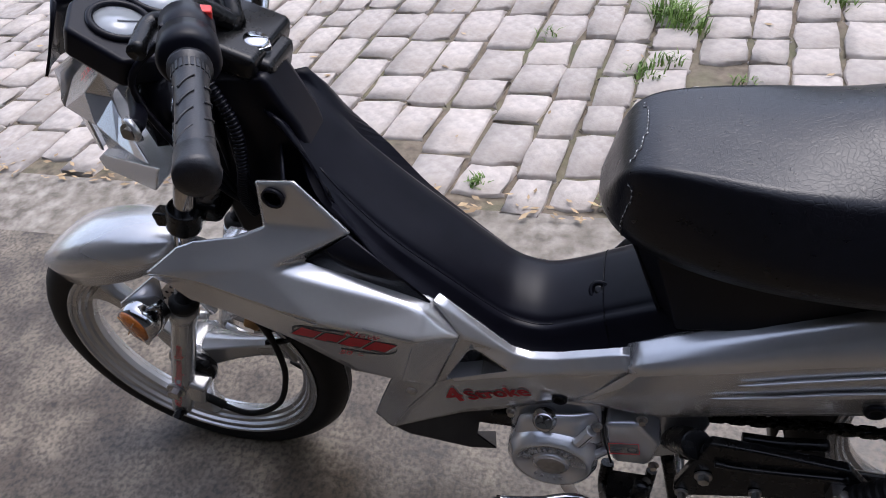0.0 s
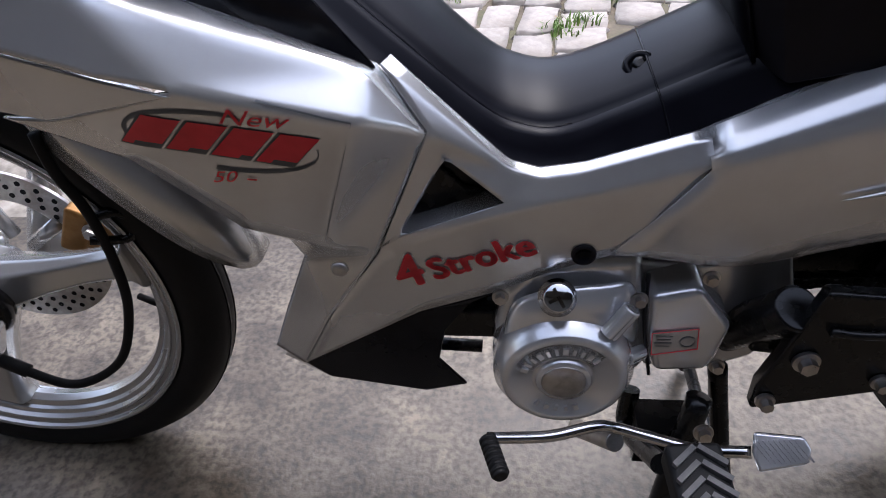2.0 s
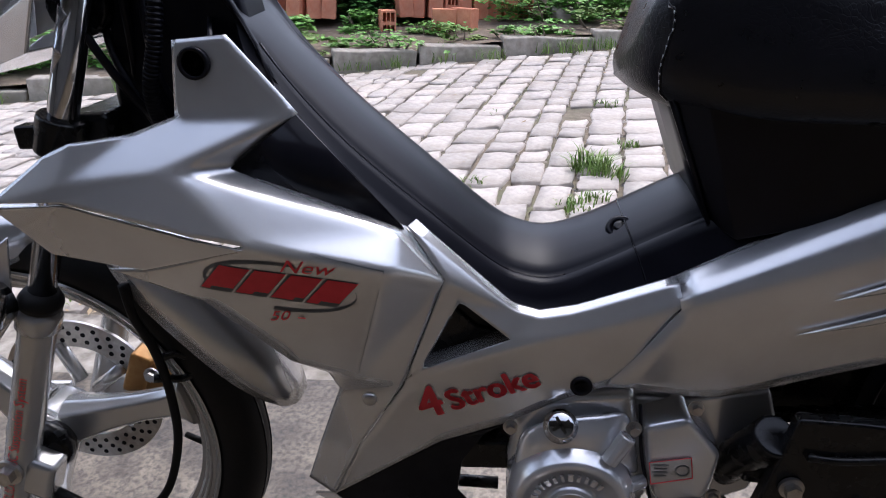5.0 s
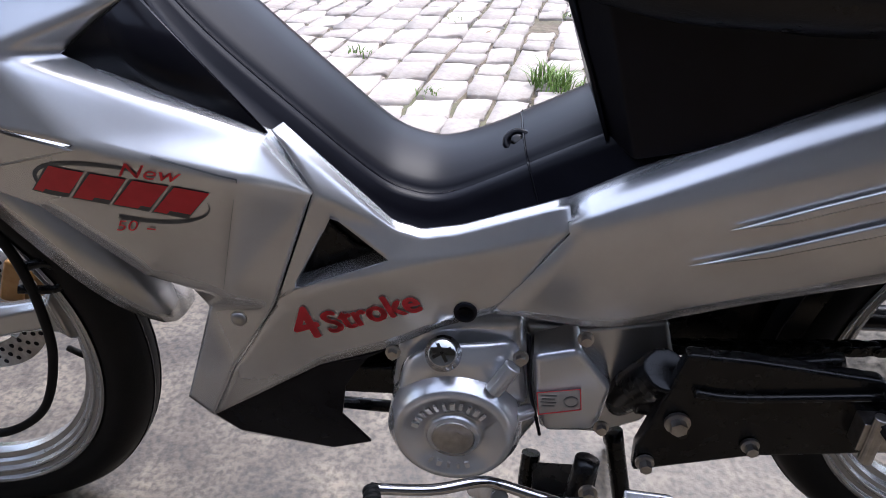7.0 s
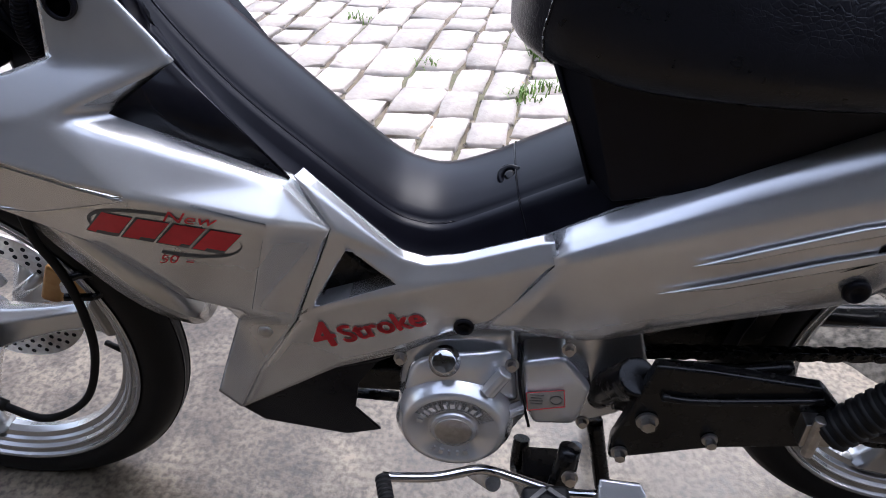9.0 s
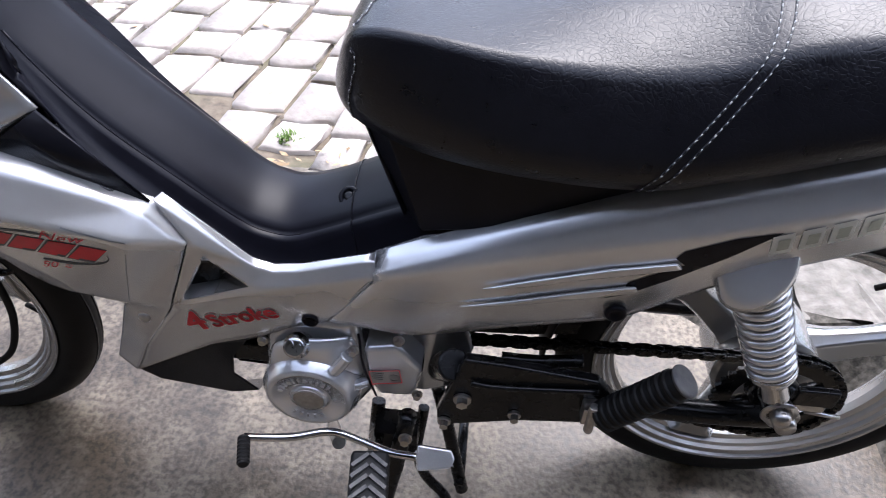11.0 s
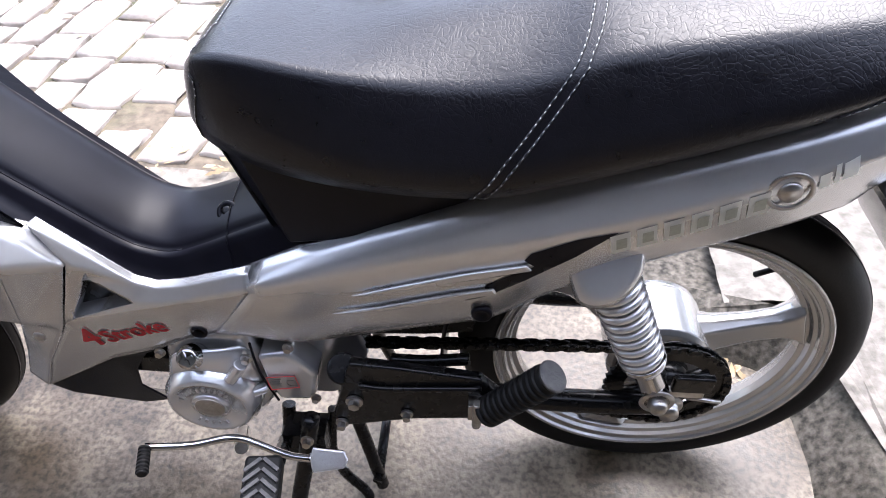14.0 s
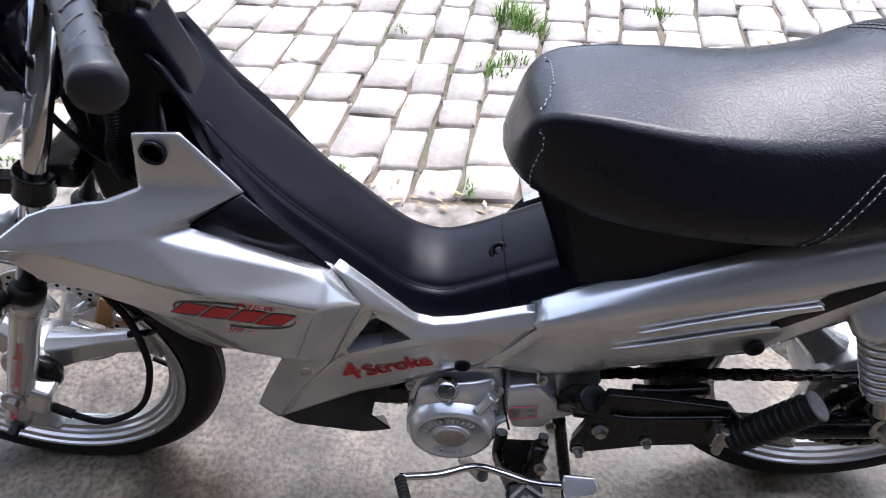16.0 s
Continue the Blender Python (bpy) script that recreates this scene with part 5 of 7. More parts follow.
part("horn_bracket", merged(box((0.05, 0.03, 0.03), Matrix.Translation((-0.385, -0.06, 0.80))), rod((-0.40, -0.075, 0.775), (-0.40, -0.03, 0.775), 0.03)), BLACK_PAINT, motorcycle, "black bracket and horn behind the cowl", bevel=0.004)
part("cable", tube([(-0.36, -0.10, 0.90), (-0.40, -0.115, 0.86), (-0.385, -0.11, 0.78), (-0.36, -0.09, 0.70), (-0.33, -0.06, 0.64)], 0.004, 8), BLACK_PLASTIC, bar, "black clutch cable")
part("cable", tube([(-0.355, 0.02, 0.90), (-0.33, -0.03, 0.80), (-0.35, -0.05, 0.72), (-0.31, -0.05, 0.64)], 0.005, 8), BLACK_PLASTIC, bar, "black brake hose")
part("brake_hose", tube([(-0.36, 0.0, 0.66), (-0.40, 0.02, 0.60), (-0.44, 0.05, 0.50), (-0.47, 0.05, 0.40), (-0.475, MID + 0.05, 0.33)], 0.005, 8), RUBBER, motorcycle, "black brake hose to the caliper")

# ---- engine ----
engine = part("engine", plate([(-0.025, 0.324), (-0.018, 0.366), (0.005, 0.393), (0.043, 0.402), (0.099, 0.406), (0.109, 0.342), (0.12, 0.279), (0.094, 0.232), (0.036, 0.215), (-0.008, 0.228), (-0.025, 0.272)], -0.125, -0.02), SILVER_ENGINE, motorcycle, "silver painted engine with a round magneto cover", bevel=0.012, segments=4)
EC = Vector((0.038, -0.156, 0.293))
em = Matrix.Translation(EC + Vector((0, -0.004, 0))) @ Matrix.Rotation(radians(90), 4, "X") @ Matrix.Scale(1.1, 4)
cover = part("magneto_cover", turned([(0.0, 0.0035), (0.0215, 0.0035), (0.0228, 0.0022), (0.0230, -0.001), (0.0262, -0.001), (0.0272, 0.0010), (0.042, 0.0010), (0.0432, 0.0035), (0.049, 0.0035), (0.0515, 0.001), (0.053, -0.004), (0.0575, -0.009), (0.0585, -0.03), (0.0585, -0.06)], em, 72), SILVER_ENGINE, engine, "round silver magneto cover with embossed rings", bevel=0.0)
for k in range(16):
    a = radians(160 - k * 11.5) if k < 11 else radians(-125 + (k - 11) * 14)
    part("embossed_mark", box((0.0026 if k % 3 else 0.0042, 0.0062, 0.0026), em @ Matrix.Rotation(a, 4, "Z") @ Matrix.Translation((0.0345, 0, 0.0018)) @ Matrix.Rotation(radians(90), 4, "Z")), SILVER_ENGINE, cover, "embossed character-sized mark", smooth=False)
part("cover_slot", box((0.004, 0.016, 0.002), em @ Matrix.Translation((0, 0, 0.0035)) @ Matrix.Rotation(radians(-35), 4, "Z")), STEEL, cover, "slot of the inspection plug", smooth=False)
part("cover_plug", turned([(0, 0.0042), (0.017, 0.0042), (0.0185, 0.0036)], em, 36), STEEL, cover, "bright inspection plug")
part("cover_swelling", loft([[Vector(p) for p in r] for r in ([(-0.016, -0.125, 0.353), (-0.003, -0.138, 0.375), (0.038, -0.142, 0.389), (0.077, -0.138, 0.387), (0.1, -0.125, 0.388)], [(-0.02, -0.135, 0.327), (-0.007, -0.148, 0.352), (0.036, -0.152, 0.37), (0.074, -0.15, 0.365), (0.108, -0.13, 0.333)], [(-0.022, -0.14, 0.295), (-0.011, -0.15, 0.324), (0.037, -0.15, 0.345), (0.079, -0.15, 0.339), (0.114, -0.13, 0.294)])]), SILVER_ENGINE, engine, "swollen top of the crankcase", thick=0.01, subsurf=2)
for a_, b_, r_ in (((0.091, -0.147, 0.37), (0.073, -0.152, 0.343), 0.009), ((0.109, -0.135, 0.306), (0.093, -0.148, 0.31), 0.008)):
    part("cover_boss", tube([a_, b_], r_, 14, 2), SILVER_ENGINE, engine, "cast boss", bevel=0.003)
OC = Vector((0.028, -0.146, 0.379))
om = Matrix.Translation(OC) @ Vector((0.0, -0.75, 0.66)).to_track_quat("Z", "Y").to_matrix().to_4x4()
cap = part("oil_cap", turned([(0, 0.012), (0.011, 0.012), (0.0135, 0.010), (0.0135, 0.0), (0.0165, -0.001), (0.0165, -0.02)], om, 36), CHROME, engine, "bright round oil filler cap")
part("cap_grip", merged(box((0.018, 0.003, 0.003), om @ Matrix.Translation((0, 0, 0.0125)) @ Matrix.Rotation(0.5, 4, "Z")), box((0.018, 0.003, 0.003), om @ Matrix.Translation((0, 0, 0.0125)) @ Matrix.Rotation(0.5 + math.pi / 2, 4, "Z"))), CHROME, cap, smooth=False)
side = part("sprocket_cover", plate([(0.107, 0.372), (0.149, 0.383), (0.183, 0.339), (0.176, 0.299), (0.17, 0.282), (0.123, 0.279), (0.111, 0.319)], -0.137, -0.05), SILVER_ENGINE, engine, "six-sided silver sprocket cover", bevel=0.008, segments=3)
part("cover_seam", tube([(0.103, -0.132, 0.395), (0.107, -0.136, 0.338), (0.12, -0.134, 0.274)], 0.0018, 6), GLOSS_BLACK, engine, "dark joint between the covers")
part("crankcase", plate([(0.1, 0.383), (0.159, 0.38), (0.232, 0.392), (0.245, 0.347), (0.226, 0.265), (0.184, 0.245), (0.122, 0.247)], -0.10, 0.0), SILVER_ENGINE, engine, "silver crankcase behind the cover", bevel=0.006)
st = [(0.114, 0.332), (0.153, 0.339), (0.156, 0.314), (0.117, 0.305)]
sticker = part("sticker", plate(st, -0.1384, -0.1376), ALLOY, engine, "small instruction sticker with a red border", smooth=False)
cx_, cz_ = sum(p[0] for p in st) / 4, sum(p[1] for p in st) / 4
for i in range(4):
    p, q = Vector((st[i][0], -0.1388, st[i][1])), Vector((st[(i + 1) % 4][0], -0.1388, st[(i + 1) % 4][1]))
    part("sticker_border", rod(p, q, 0.0005, n=6), RED, sticker, smooth=False)
for i in range(4):
    part("sticker_bar", box((0.012 if i % 2 else 0.015, 0.0004, 0.0016), Matrix.Translation((cx_ - 0.010, -0.1387, cz_ + 0.0062 - 0.0042 * i))), DARK_PRINT, sticker, smooth=False)
part("sticker_emblem", turned([(0.0055, 0.0), (0.0055, 0.0005), (0.007, 0.0005), (0.007, 0)], Matrix.Translation((cx_ + 0.011, -0.1386, cz_)) @ Matrix.Rotation(radians(90), 4, "X"), 24, closed=True), DARK_PRINT, sticker, smooth=False)
for p in ((0.097, -0.14, 0.374), (0.153, -0.135, 0.395), (-0.02, -0.13, 0.365), (0.176, -0.14, 0.295)):
    part("engine_bolt", bolt(p, (0, -1, 0.1), 0.0048, 0.008), STEEL, engine, "zinc hexagon bolt", smooth=False)
part("engine_mount", box((0.06, 0.05, 0.035), Matrix.Translation((-0.053, -0.09, 0.314))), BLACK_PAINT, engine, "black engine mounting lug", bevel=0.004)
part("mounting_rod", rod((-0.096, -0.06, 0.231), (-0.038, -0.06, 0.228), 0.007), BLACK_PAINT, engine, "black mounting rod")
part("cylinder_head", box((0.09, 0.10, 0.07), Matrix.Translation((-0.075, MID, 0.375))), BLACK_PAINT, engine, "dark cylinder head behind the shield", bevel=0.006)

# gear lever
gear = part("gear_lever", tube([(-0.029, -0.223, 0.288), (0.023, -0.21, 0.276), (0.064, -0.197, 0.275), (0.084, -0.192, 0.267), (0.112, -0.198, 0.264), (0.151, -0.212, 0.268), (0.188, -0.222, 0.281)], 0.0052, 14, 8), CHROME, motorcycle, "chromed rocking gear lever")
part("lever_boss", rod((0.083, -0.2, 0.258), (0.058, -0.14, 0.198), 0.009, n=18), STEEL, gear, "steel lever boss", bevel=0.002)
t0, t1 = Vector((-0.029, -0.223, 0.288)), Vector((-0.017, -0.262, 0.291))
toe = part("toe_rubber", rod(t0, t1, 0.0065, n=20), RUBBER, gear, "ribbed black rubber toe peg", bevel=0.002)
for k in range(7):
    c = t0.lerp(t1, (k + 0.6) / 7.5)
    u = (t1 - t0).normalized() * 0.0016
    part("toe_ring", rod(c - u, c + u, 0.0078, n=16), RUBBER, toe, smooth=True)
hc = Vector((0.208, -0.228, 0.292))
hm = Matrix.Translation(hc) @ Vector((0.05, -0.62, 0.78)).to_track_quat("Z", "X").to_matrix().to_4x4()
heel = part("heel_pad", loft([[hm @ Vector((x, y, z)) for x, y in ((-0.016, 0.020), (-0.011, -0.020), (0.0, -0.025), (0.011, -0.020), (0.016, 0.020), (0.0, 0.023))] for z in (-0.006, 0.0)], closed=True), SILVER_ENGINE, gear, "flat steel heel pad with a cross-cut face", bevel=0.003)
for k in range(9):
    part("pad_ridge", box((0.022, 0.0016, 0.0016), hm @ Matrix.Translation((0, -0.017 + 0.0042 * k, 0.0008)) @ Matrix.Rotation(radians(35), 4, "Z")), SILVER_ENGINE, heel, smooth=False)

# rider's footrest and side stand under the engine
fp0, fp1 = Vector((0.132, -0.235, 0.3)), Vector((0.142, -0.335, 0.284))
fm, fl = axis(fp0, fp1)
xdir = Vector((1, 0, 0.04))
zdir = Vector((0.02, 0.0, 1)).normalized()
ydir = (fp1 - fp0).normalized()
frame_m = Matrix((ydir.cross(zdir).normalized(), ydir, zdir)).transposed().to_4x4()
frame_m.translation = (fp0 + fp1) / 2
rest = part("footrest", box((0.046, fl, 0.024), frame_m), RUBBER, motorcycle, "black rubber footrest with worn arrow tread", bevel=0.006)
for k in range(7):
    for s in (-1, 1):
        part("tread_bar", box((0.024, 0.0045, 0.004), frame_m @ Matrix.Translation((s * 0.011, -fl / 2 + 0.015 + k * fl / 8, 0.0145)) @ Matrix.Rotation(s * radians(38), 4, "Z")), WORN_RUBBER, rest, smooth=False)
part("tread_disc", turned([(0.007, 0), (0.007, 0.004), (0.012, 0.004), (0.012, 0)], frame_m @ Matrix.Translation((0, fl * 0.28, 0.013)), 24, closed=True), WORN_RUBBER, rest)
part("footrest_bracket", merged(tube([(0.116, -0.1, 0.212), (0.114, -0.12, 0.174), (0.127, -0.2, 0.228)], 0.010, 12), tube([(0.181, -0.1, 0.206), (0.174, -0.12, 0.125), (0.186, -0.12, 0.054), (0.222, -0.13, 0.002), (0.232, -0.15, -0.06)], 0.008, 12), box((0.06, 0.04, 0.05), Matrix.Translation((0.147, -0.13, 0.184)))), BLACK_PAINT, motorcycle, "black footrest bracket", bevel=0.004)
stand = part("side_stand", tube([(0.166, -0.15, 0.261), (0.151, -0.17, 0.177), (0.134, -0.21, 0.075), (0.16, -0.25, 0.010)], 0.012, 14, 6), BLACK_PAINT, motorcycle, "black tubular side stand on the ground")
part("stand_foot", box((0.05, 0.045, 0.008), Matrix.Translation((0.16, -0.255, 0.006))), BLACK_PAINT, stand, "flat foot of the stand", bevel=0.002)
part("stand_bolt", bolt((0.165, -0.178, 0.248), (0, -1, 0.2), 0.006, 0.01), STEEL, stand, "pivot bolt", smooth=False)
part("centre_stand", merged(tube([(0.20, -0.09, 0.24), (0.22, -0.10, 0.14), (0.245, -0.12, 0.02)], 0.010, 12), tube([(0.20, 0.08, 0.24), (0.22, 0.09, 0.14), (0.245, 0.11, 0.02)], 0.010, 12), rod((0.24, -0.13, 0.05), (0.24, 0.11, 0.05), 0.008)), BLACK_PAINT, motorcycle, "black centre stand legs")

# ---- swingarm, chain, shock, peg ----
plate_bm = plate([(0.234, 0.406), (0.287, 0.402), (0.393, 0.388), (0.435, 0.338), (0.43, 0.308), (0.307, 0.293), (0.205, 0.265), (0.204, 0.296)], -0.165, -0.150)
side_plate = part("frame_plate", plate_bm, BLACK_PAINT, motorcycle, "black pressed-steel frame plate", bevel=0.004)
part("plate_rib", tube([(0.244, -0.168, 0.368), (0.284, -0.168, 0.365), (0.394, -0.168, 0.375)], 0.004, 10), BLACK_PAINT, side_plate, "pressed rib")
part("pivot_boss", rod((0.222, -0.15, 0.377), (0.199, -0.08, 0.278), 0.02, n=24), BLACK_PAINT, side_plate, "round pivot boss", bevel=0.003)
for p, r_ in (((0.235, -0.166, 0.332), 0.0105), ((0.214, -0.166, 0.281), 0.008), ((0.301, -0.166, 0.31), 0.0075)):
    part("plate_bolt", bolt(p, (0, -1, 0), r_ * 0.72, 0.011), STEEL, side_plate, "zinc hexagon bolt and washer", smooth=False)
part("engine_bracket", plate([(0.22, 0.383), (0.293, 0.398), (0.391, 0.424), (0.424, 0.447), (0.414, 0.335), (0.317, 0.32), (0.211, 0.313)], -0.045, -0.03), BLACK_PAINT, motorcycle, "black inner frame behind the chain", bevel=0.003)
part("link_arm", tube([(0.279, -0.125, 0.367), (0.322, -0.125, 0.367), (0.378, -0.125, 0.376)], 0.008, 12), BLACK_PAINT, side_plate, "black brake link arm")
for y, nm_ in ((-0.118, "swingarm"), (0.07, "swingarm")):
    arm = part(nm_, merged(tube([(0.21, y, 0.315), (0.40, y, 0.292), (0.55, y, 0.287), (0.655, y, REAR_Z)], 0.016, 16, 6)), BLACK_PAINT, motorcycle, "black tubular swingarm", bevel=0.0)
adj = part("chain_adjuster", box((0.055, 0.010, 0.014), Matrix.Translation((0.644, -0.138, 0.348))), STEEL, motorcycle, "rust-stained chain adjuster plate", bevel=0.003)
part("adjuster_bolt", tube([(0.653, -0.138, 0.336), (0.696, -0.138, 0.33)], 0.003, 8, 2), STEEL, adj, "threaded adjuster bolt")
part("axle_nut", merged(turned([(0, 0.018), (0.012, 0.018), (0.0135, 0.012), (0.0135, 0.004), (0.02, 0.003), (0.02, 0.0)], Matrix.Translation((0.632, -0.138, 0.319)) @ Matrix.Rotation(radians(90), 4, "X"), 24)), STEEL, adj, "worn axle nut")
part("axle_bracket", box((0.05, 0.01, 0.03), Matrix.Translation((0.654, -0.138, 0.366))), BLACK_PAINT, adj, bevel=0.003)

SPC = Vector((AXLE_R + 0.004, -0.09, REAR_Z))
sm_ = Matrix.Translation(SPC) @ Matrix.Rotation(radians(90), 4, "X")
NT = 36
spr = bmesh.new()
for h in (-0.0025, 0.0025):
    outer = [spr.verts.new(sm_ @ Vector(((0.083 if k % 2 == 0 else 0.077) * math.cos(math.pi * k / NT), (0.083 if k % 2 == 0 else 0.077) * math.sin(math.pi * k / NT), h))) for k in range(2 * NT)]
    inner_ = [spr.verts.new(sm_ @ Vector((0.055 * math.cos(math.pi * k / NT), 0.055 * math.sin(math.pi * k / NT), h))) for k in range(2 * NT)]
    for k in range(2 * NT):
        j = (k + 1) % (2 * NT)
        spr.faces.new((outer[k], outer[j], inner_[j], inner_[k]))
    if h < 0:
        lo_o, lo_i = outer, inner_
    else:
        for k in range(2 * NT):
            j = (k + 1) % (2 * NT)
            spr.faces.new((lo_o[k], lo_o[j], outer[j], outer[k]))
            spr.faces.new((lo_i[k], lo_i[j], inner_[j], inner_[k]))
sprocket = part("sprocket", spr, BLACK_PAINT, rear, "dark oily rear sprocket", smooth=False)
spider = bmesh.new()
for k in range(4):
    a = math.pi / 2 * k + 0.5
    add_rod(spider, sm_ @ Vector((0.015 * math.cos(a), 0.015 * math.sin(a), 0)), sm_ @ Vector((0.06 * math.cos(a), 0.06 * math.sin(a), 0)), 0.011, n=8)
part("sprocket_arms", spider, BLACK_PAINT, rear, "sprocket arms")
part("sprocket_hub", turned([(0, 0.015), (0.03, 0.013), (0.034, 0.0), (0.034, -0.02)], sm_, 28), BLACK_PAINT, rear, "dark hub of the sprocket")

# chain: alternating inner and outer links along a closed loop
R1, C1, R2, C2 = 0.026, Vector((0.155, -0.09, 0.325)), 0.080, SPC
loop = []
dvec = C2 - C1
L_ = math.hypot(dvec.x, dvec.z)
th = math.atan2(dvec.z, dvec.x)
ph = math.acos((R1 - R2) / L_)
for k in range(13):
    a = th + ph + (2 * math.pi - 2 * ph) * k / 12
    loop.append(C1 + R1 * Vector((math.cos(a), 0, math.sin(a))))
for k in range(25):
    a = th - ph + 2 * ph * k / 24
    loop.append(C2 + R2 * Vector((math.cos(a), 0, math.sin(a))))
loop.append(loop[0].copy())
cum = [0.0]
for a, b in zip(loop, loop[1:]):
    cum.append(cum[-1] + (b - a).length)
def on_loop(s):
    s %= cum[-1]
    for i in range(len(cum) - 1):
        if cum[i + 1] >= s:
            t = (s - cum[i]) / max(1e-9, cum[i + 1] - cum[i])
            return loop[i].lerp(loop[i + 1], t)
    return loop[0]


nl = int(cum[-1] / 0.0127) // 2 * 2
pitch_ = cum[-1] / nl
chain = part("chain", tube([on_loop(pitch_ * k) for k in range(nl + 1)], 0.0026, 6, 1, smooth_path=False), BLACK_PAINT, motorcycle, "black oily drive chain")
link_me = {}
for kind_, dy, hh in (("inner_link", 0.0040, 0.0105), ("outer_link", 0.0062, 0.0098)):
    bm = bmesh.new()
    for s in (-1, 1):
        out_ = [(pitch_ * 0.5 * cxk + hh / 2 * math.cos(a), hh / 2 * math.sin(a)) for cxk, a0_ in ((1, -math.pi / 2), (-1, math.pi / 2)) for a in (a0_, a0_ + math.pi / 4, a0_ + math.pi / 2, a0_ + 3 * math.pi / 4, a0_ + math.pi)]
        v0 = [bm.verts.new((x, s * dy - 0.0009, z)) for x, z in out_]
        v1 = [bm.verts.new((x, s * dy + 0.0009, z)) for x, z in out_]
        bm.faces.new(v0)
        bm.faces.new(v1)
        for i in range(len(v0)):
            j = (i + 1) % len(v0)
            bm.faces.new((v0[i], v0[j], v1[j], v1[i]))
    if kind_ == "outer_link":
        for s in (-1, 1):
            add_rod(bm, (s * pitch_ / 2, -0.0085, 0), (s * pitch_ / 2, 0.0085, 0), 0.0026, n=8)
    bmesh.ops.recalc_face_normals(bm, faces=bm.faces)
    me = bpy.data.meshes.new(kind_)
    bm.to_mesh(me)
    bm.free()
    me.materials.append(BLACK_PAINT)
    link_me[kind_] = me
for k in range(nl):
    a, b = on_loop(pitch_ * k), on_loop(pitch_ * (k + 1))
    u = (b - a).normalized()
    kind_ = "inner_link" if k % 2 else "outer_link"
    ob = new(kind_, link_me[kind_])
    ob.parent = chain
    ob.matrix_basis = Matrix.Translation((a + b) / 2) @ Matrix(((u.x, 0, -u.z), (0, 1, 0), (u.z, 0, u.x))).to_4x4()

# rear shock absorber
S0, S1 = Vector((0.524, -0.142, 0.552)), Vector((0.607, -0.149, 0.361))
shock = part("shock_absorber", tube([S0, S1], 0.013, 20, 2, smooth_path=False), CHROME, motorcycle, "silver rear shock with a thick coil spring")
sx, sl_ = axis(S0, S1)
turns, pts = 9.5, []
for i in range(220):
    t = i / 219
    a = 2 * math.pi * turns * t
    r_ = 0.0255 - 0.003 * t
    pts.append(sx @ Vector((r_ * math.cos(a), r_ * math.sin(a), -sl_ / 2 + 0.004 + (sl_ * 0.68) * t)))
part("spring", tube(pts, 0.0052, 10, 1, smooth_path=False), SILVER_ENGINE, shock, "thick silver coil spring")
part("shock_body", merged(rod(S0.lerp(S1, 0.66), S0.lerp(S1, 0.92), 0.017, n=24), rod(S0.lerp(S1, 0.66), S0.lerp(S1, 0.70), 0.027, n=24)), CHROME, shock, "chromed shock body", bevel=0.002)
part("shock_eye", rod(S1 + Vector((0, -0.016, 0)), S1 + Vector((0, 0.02, 0)), 0.017, n=24), BLACK_PAINT, shock, "rubber shock eye", bevel=0.002)
part("shock_nut", merged(turned([(0, 0.016), (0.008, 0.0155), (0.0115, 0.010), (0.012, 0.0)], Matrix.Translation(S1 + Vector((0, -0.014, 0))) @ Matrix.Rotation(radians(90), 4, "X"), 20), turned([(0, 0.002), (0.0205, 0.002), (0.0215, 0.0), (0, -0.001)], Matrix.Translation(S1 + Vector((0, -0.014, 0))) @ Matrix.Rotation(radians(90), 4, "X"), 28)), STEEL, shock, "domed steel nut on a washer")
part("shock_right", tube([(S0.x, 0.10, S0.z), (S1.x, 0.10, S1.z)], 0.024, 16, 2, smooth_path=False), SILVER_ENGINE, shock, "far shock absorber")

# pillion peg
P0, P1 = Vector((0.400, -0.182, 0.345)), Vector((0.470, -0.192, 0.440))
peg = part("pillion_peg", rod(P0, P1, 0.0175, n=20), RUBBER, motorcycle, "folding pillion peg with a ribbed black rubber", bevel=0.004)
for k in range(11):
    c = P0.lerp(P1, 0.06 + 0.84 * k / 10)
    u = (P1 - P0).normalized() * 0.0022
    part("peg_rib", rod(c - u, c + u, 0.0198, n=20), RUBBER, peg)
part("peg_end", rod(P1 - (P1 - P0).normalized() * 0.001, P1 + (P1 - P0).normalized() * 0.006, 0.0195, n=24), WORN_RUBBER, peg, "worn grey peg end", bevel=0.004)
part("peg_hinge", merged(box((0.03, 0.04, 0.03), Matrix.Translation(P0 + Vector((-0.006, 0.02, -0.004)))), rod(P0 + Vector((-0.01, 0.0, -0.03)), P0 + Vector((-0.01, 0.0, 0.02)), 0.006)), STEEL, peg, "rusty peg hinge", bevel=0.003)

# rear mudguard, tail
part("rear_mudguard", loft([[Vector((AXLE_R + r * math.cos(radians(a)), MID + y, REAR_Z + r * math.sin(radians(a)))) for y, r in ((-0.055, 0.305), (-0.05, 0.325), (0, 0.335), (0.05, 0.325), (0.055, 0.305))] for a in range(150, 66, -7)]), BLACK_PLASTIC, motorcycle, "black inner rear mudguard", thick=0.003)
part("inner_guard", loft([[Vector((AXLE_R + r * math.cos(radians(a)), MID + y, REAR_Z + r * math.sin(radians(a)))) for y, r in ((-0.05, 0.30), (0.05, 0.30))] for a in range(190, 148, -8)]), BLACK_PLASTIC, motorcycle, "black splash guard ahead of the rear wheel", thick=0.003)
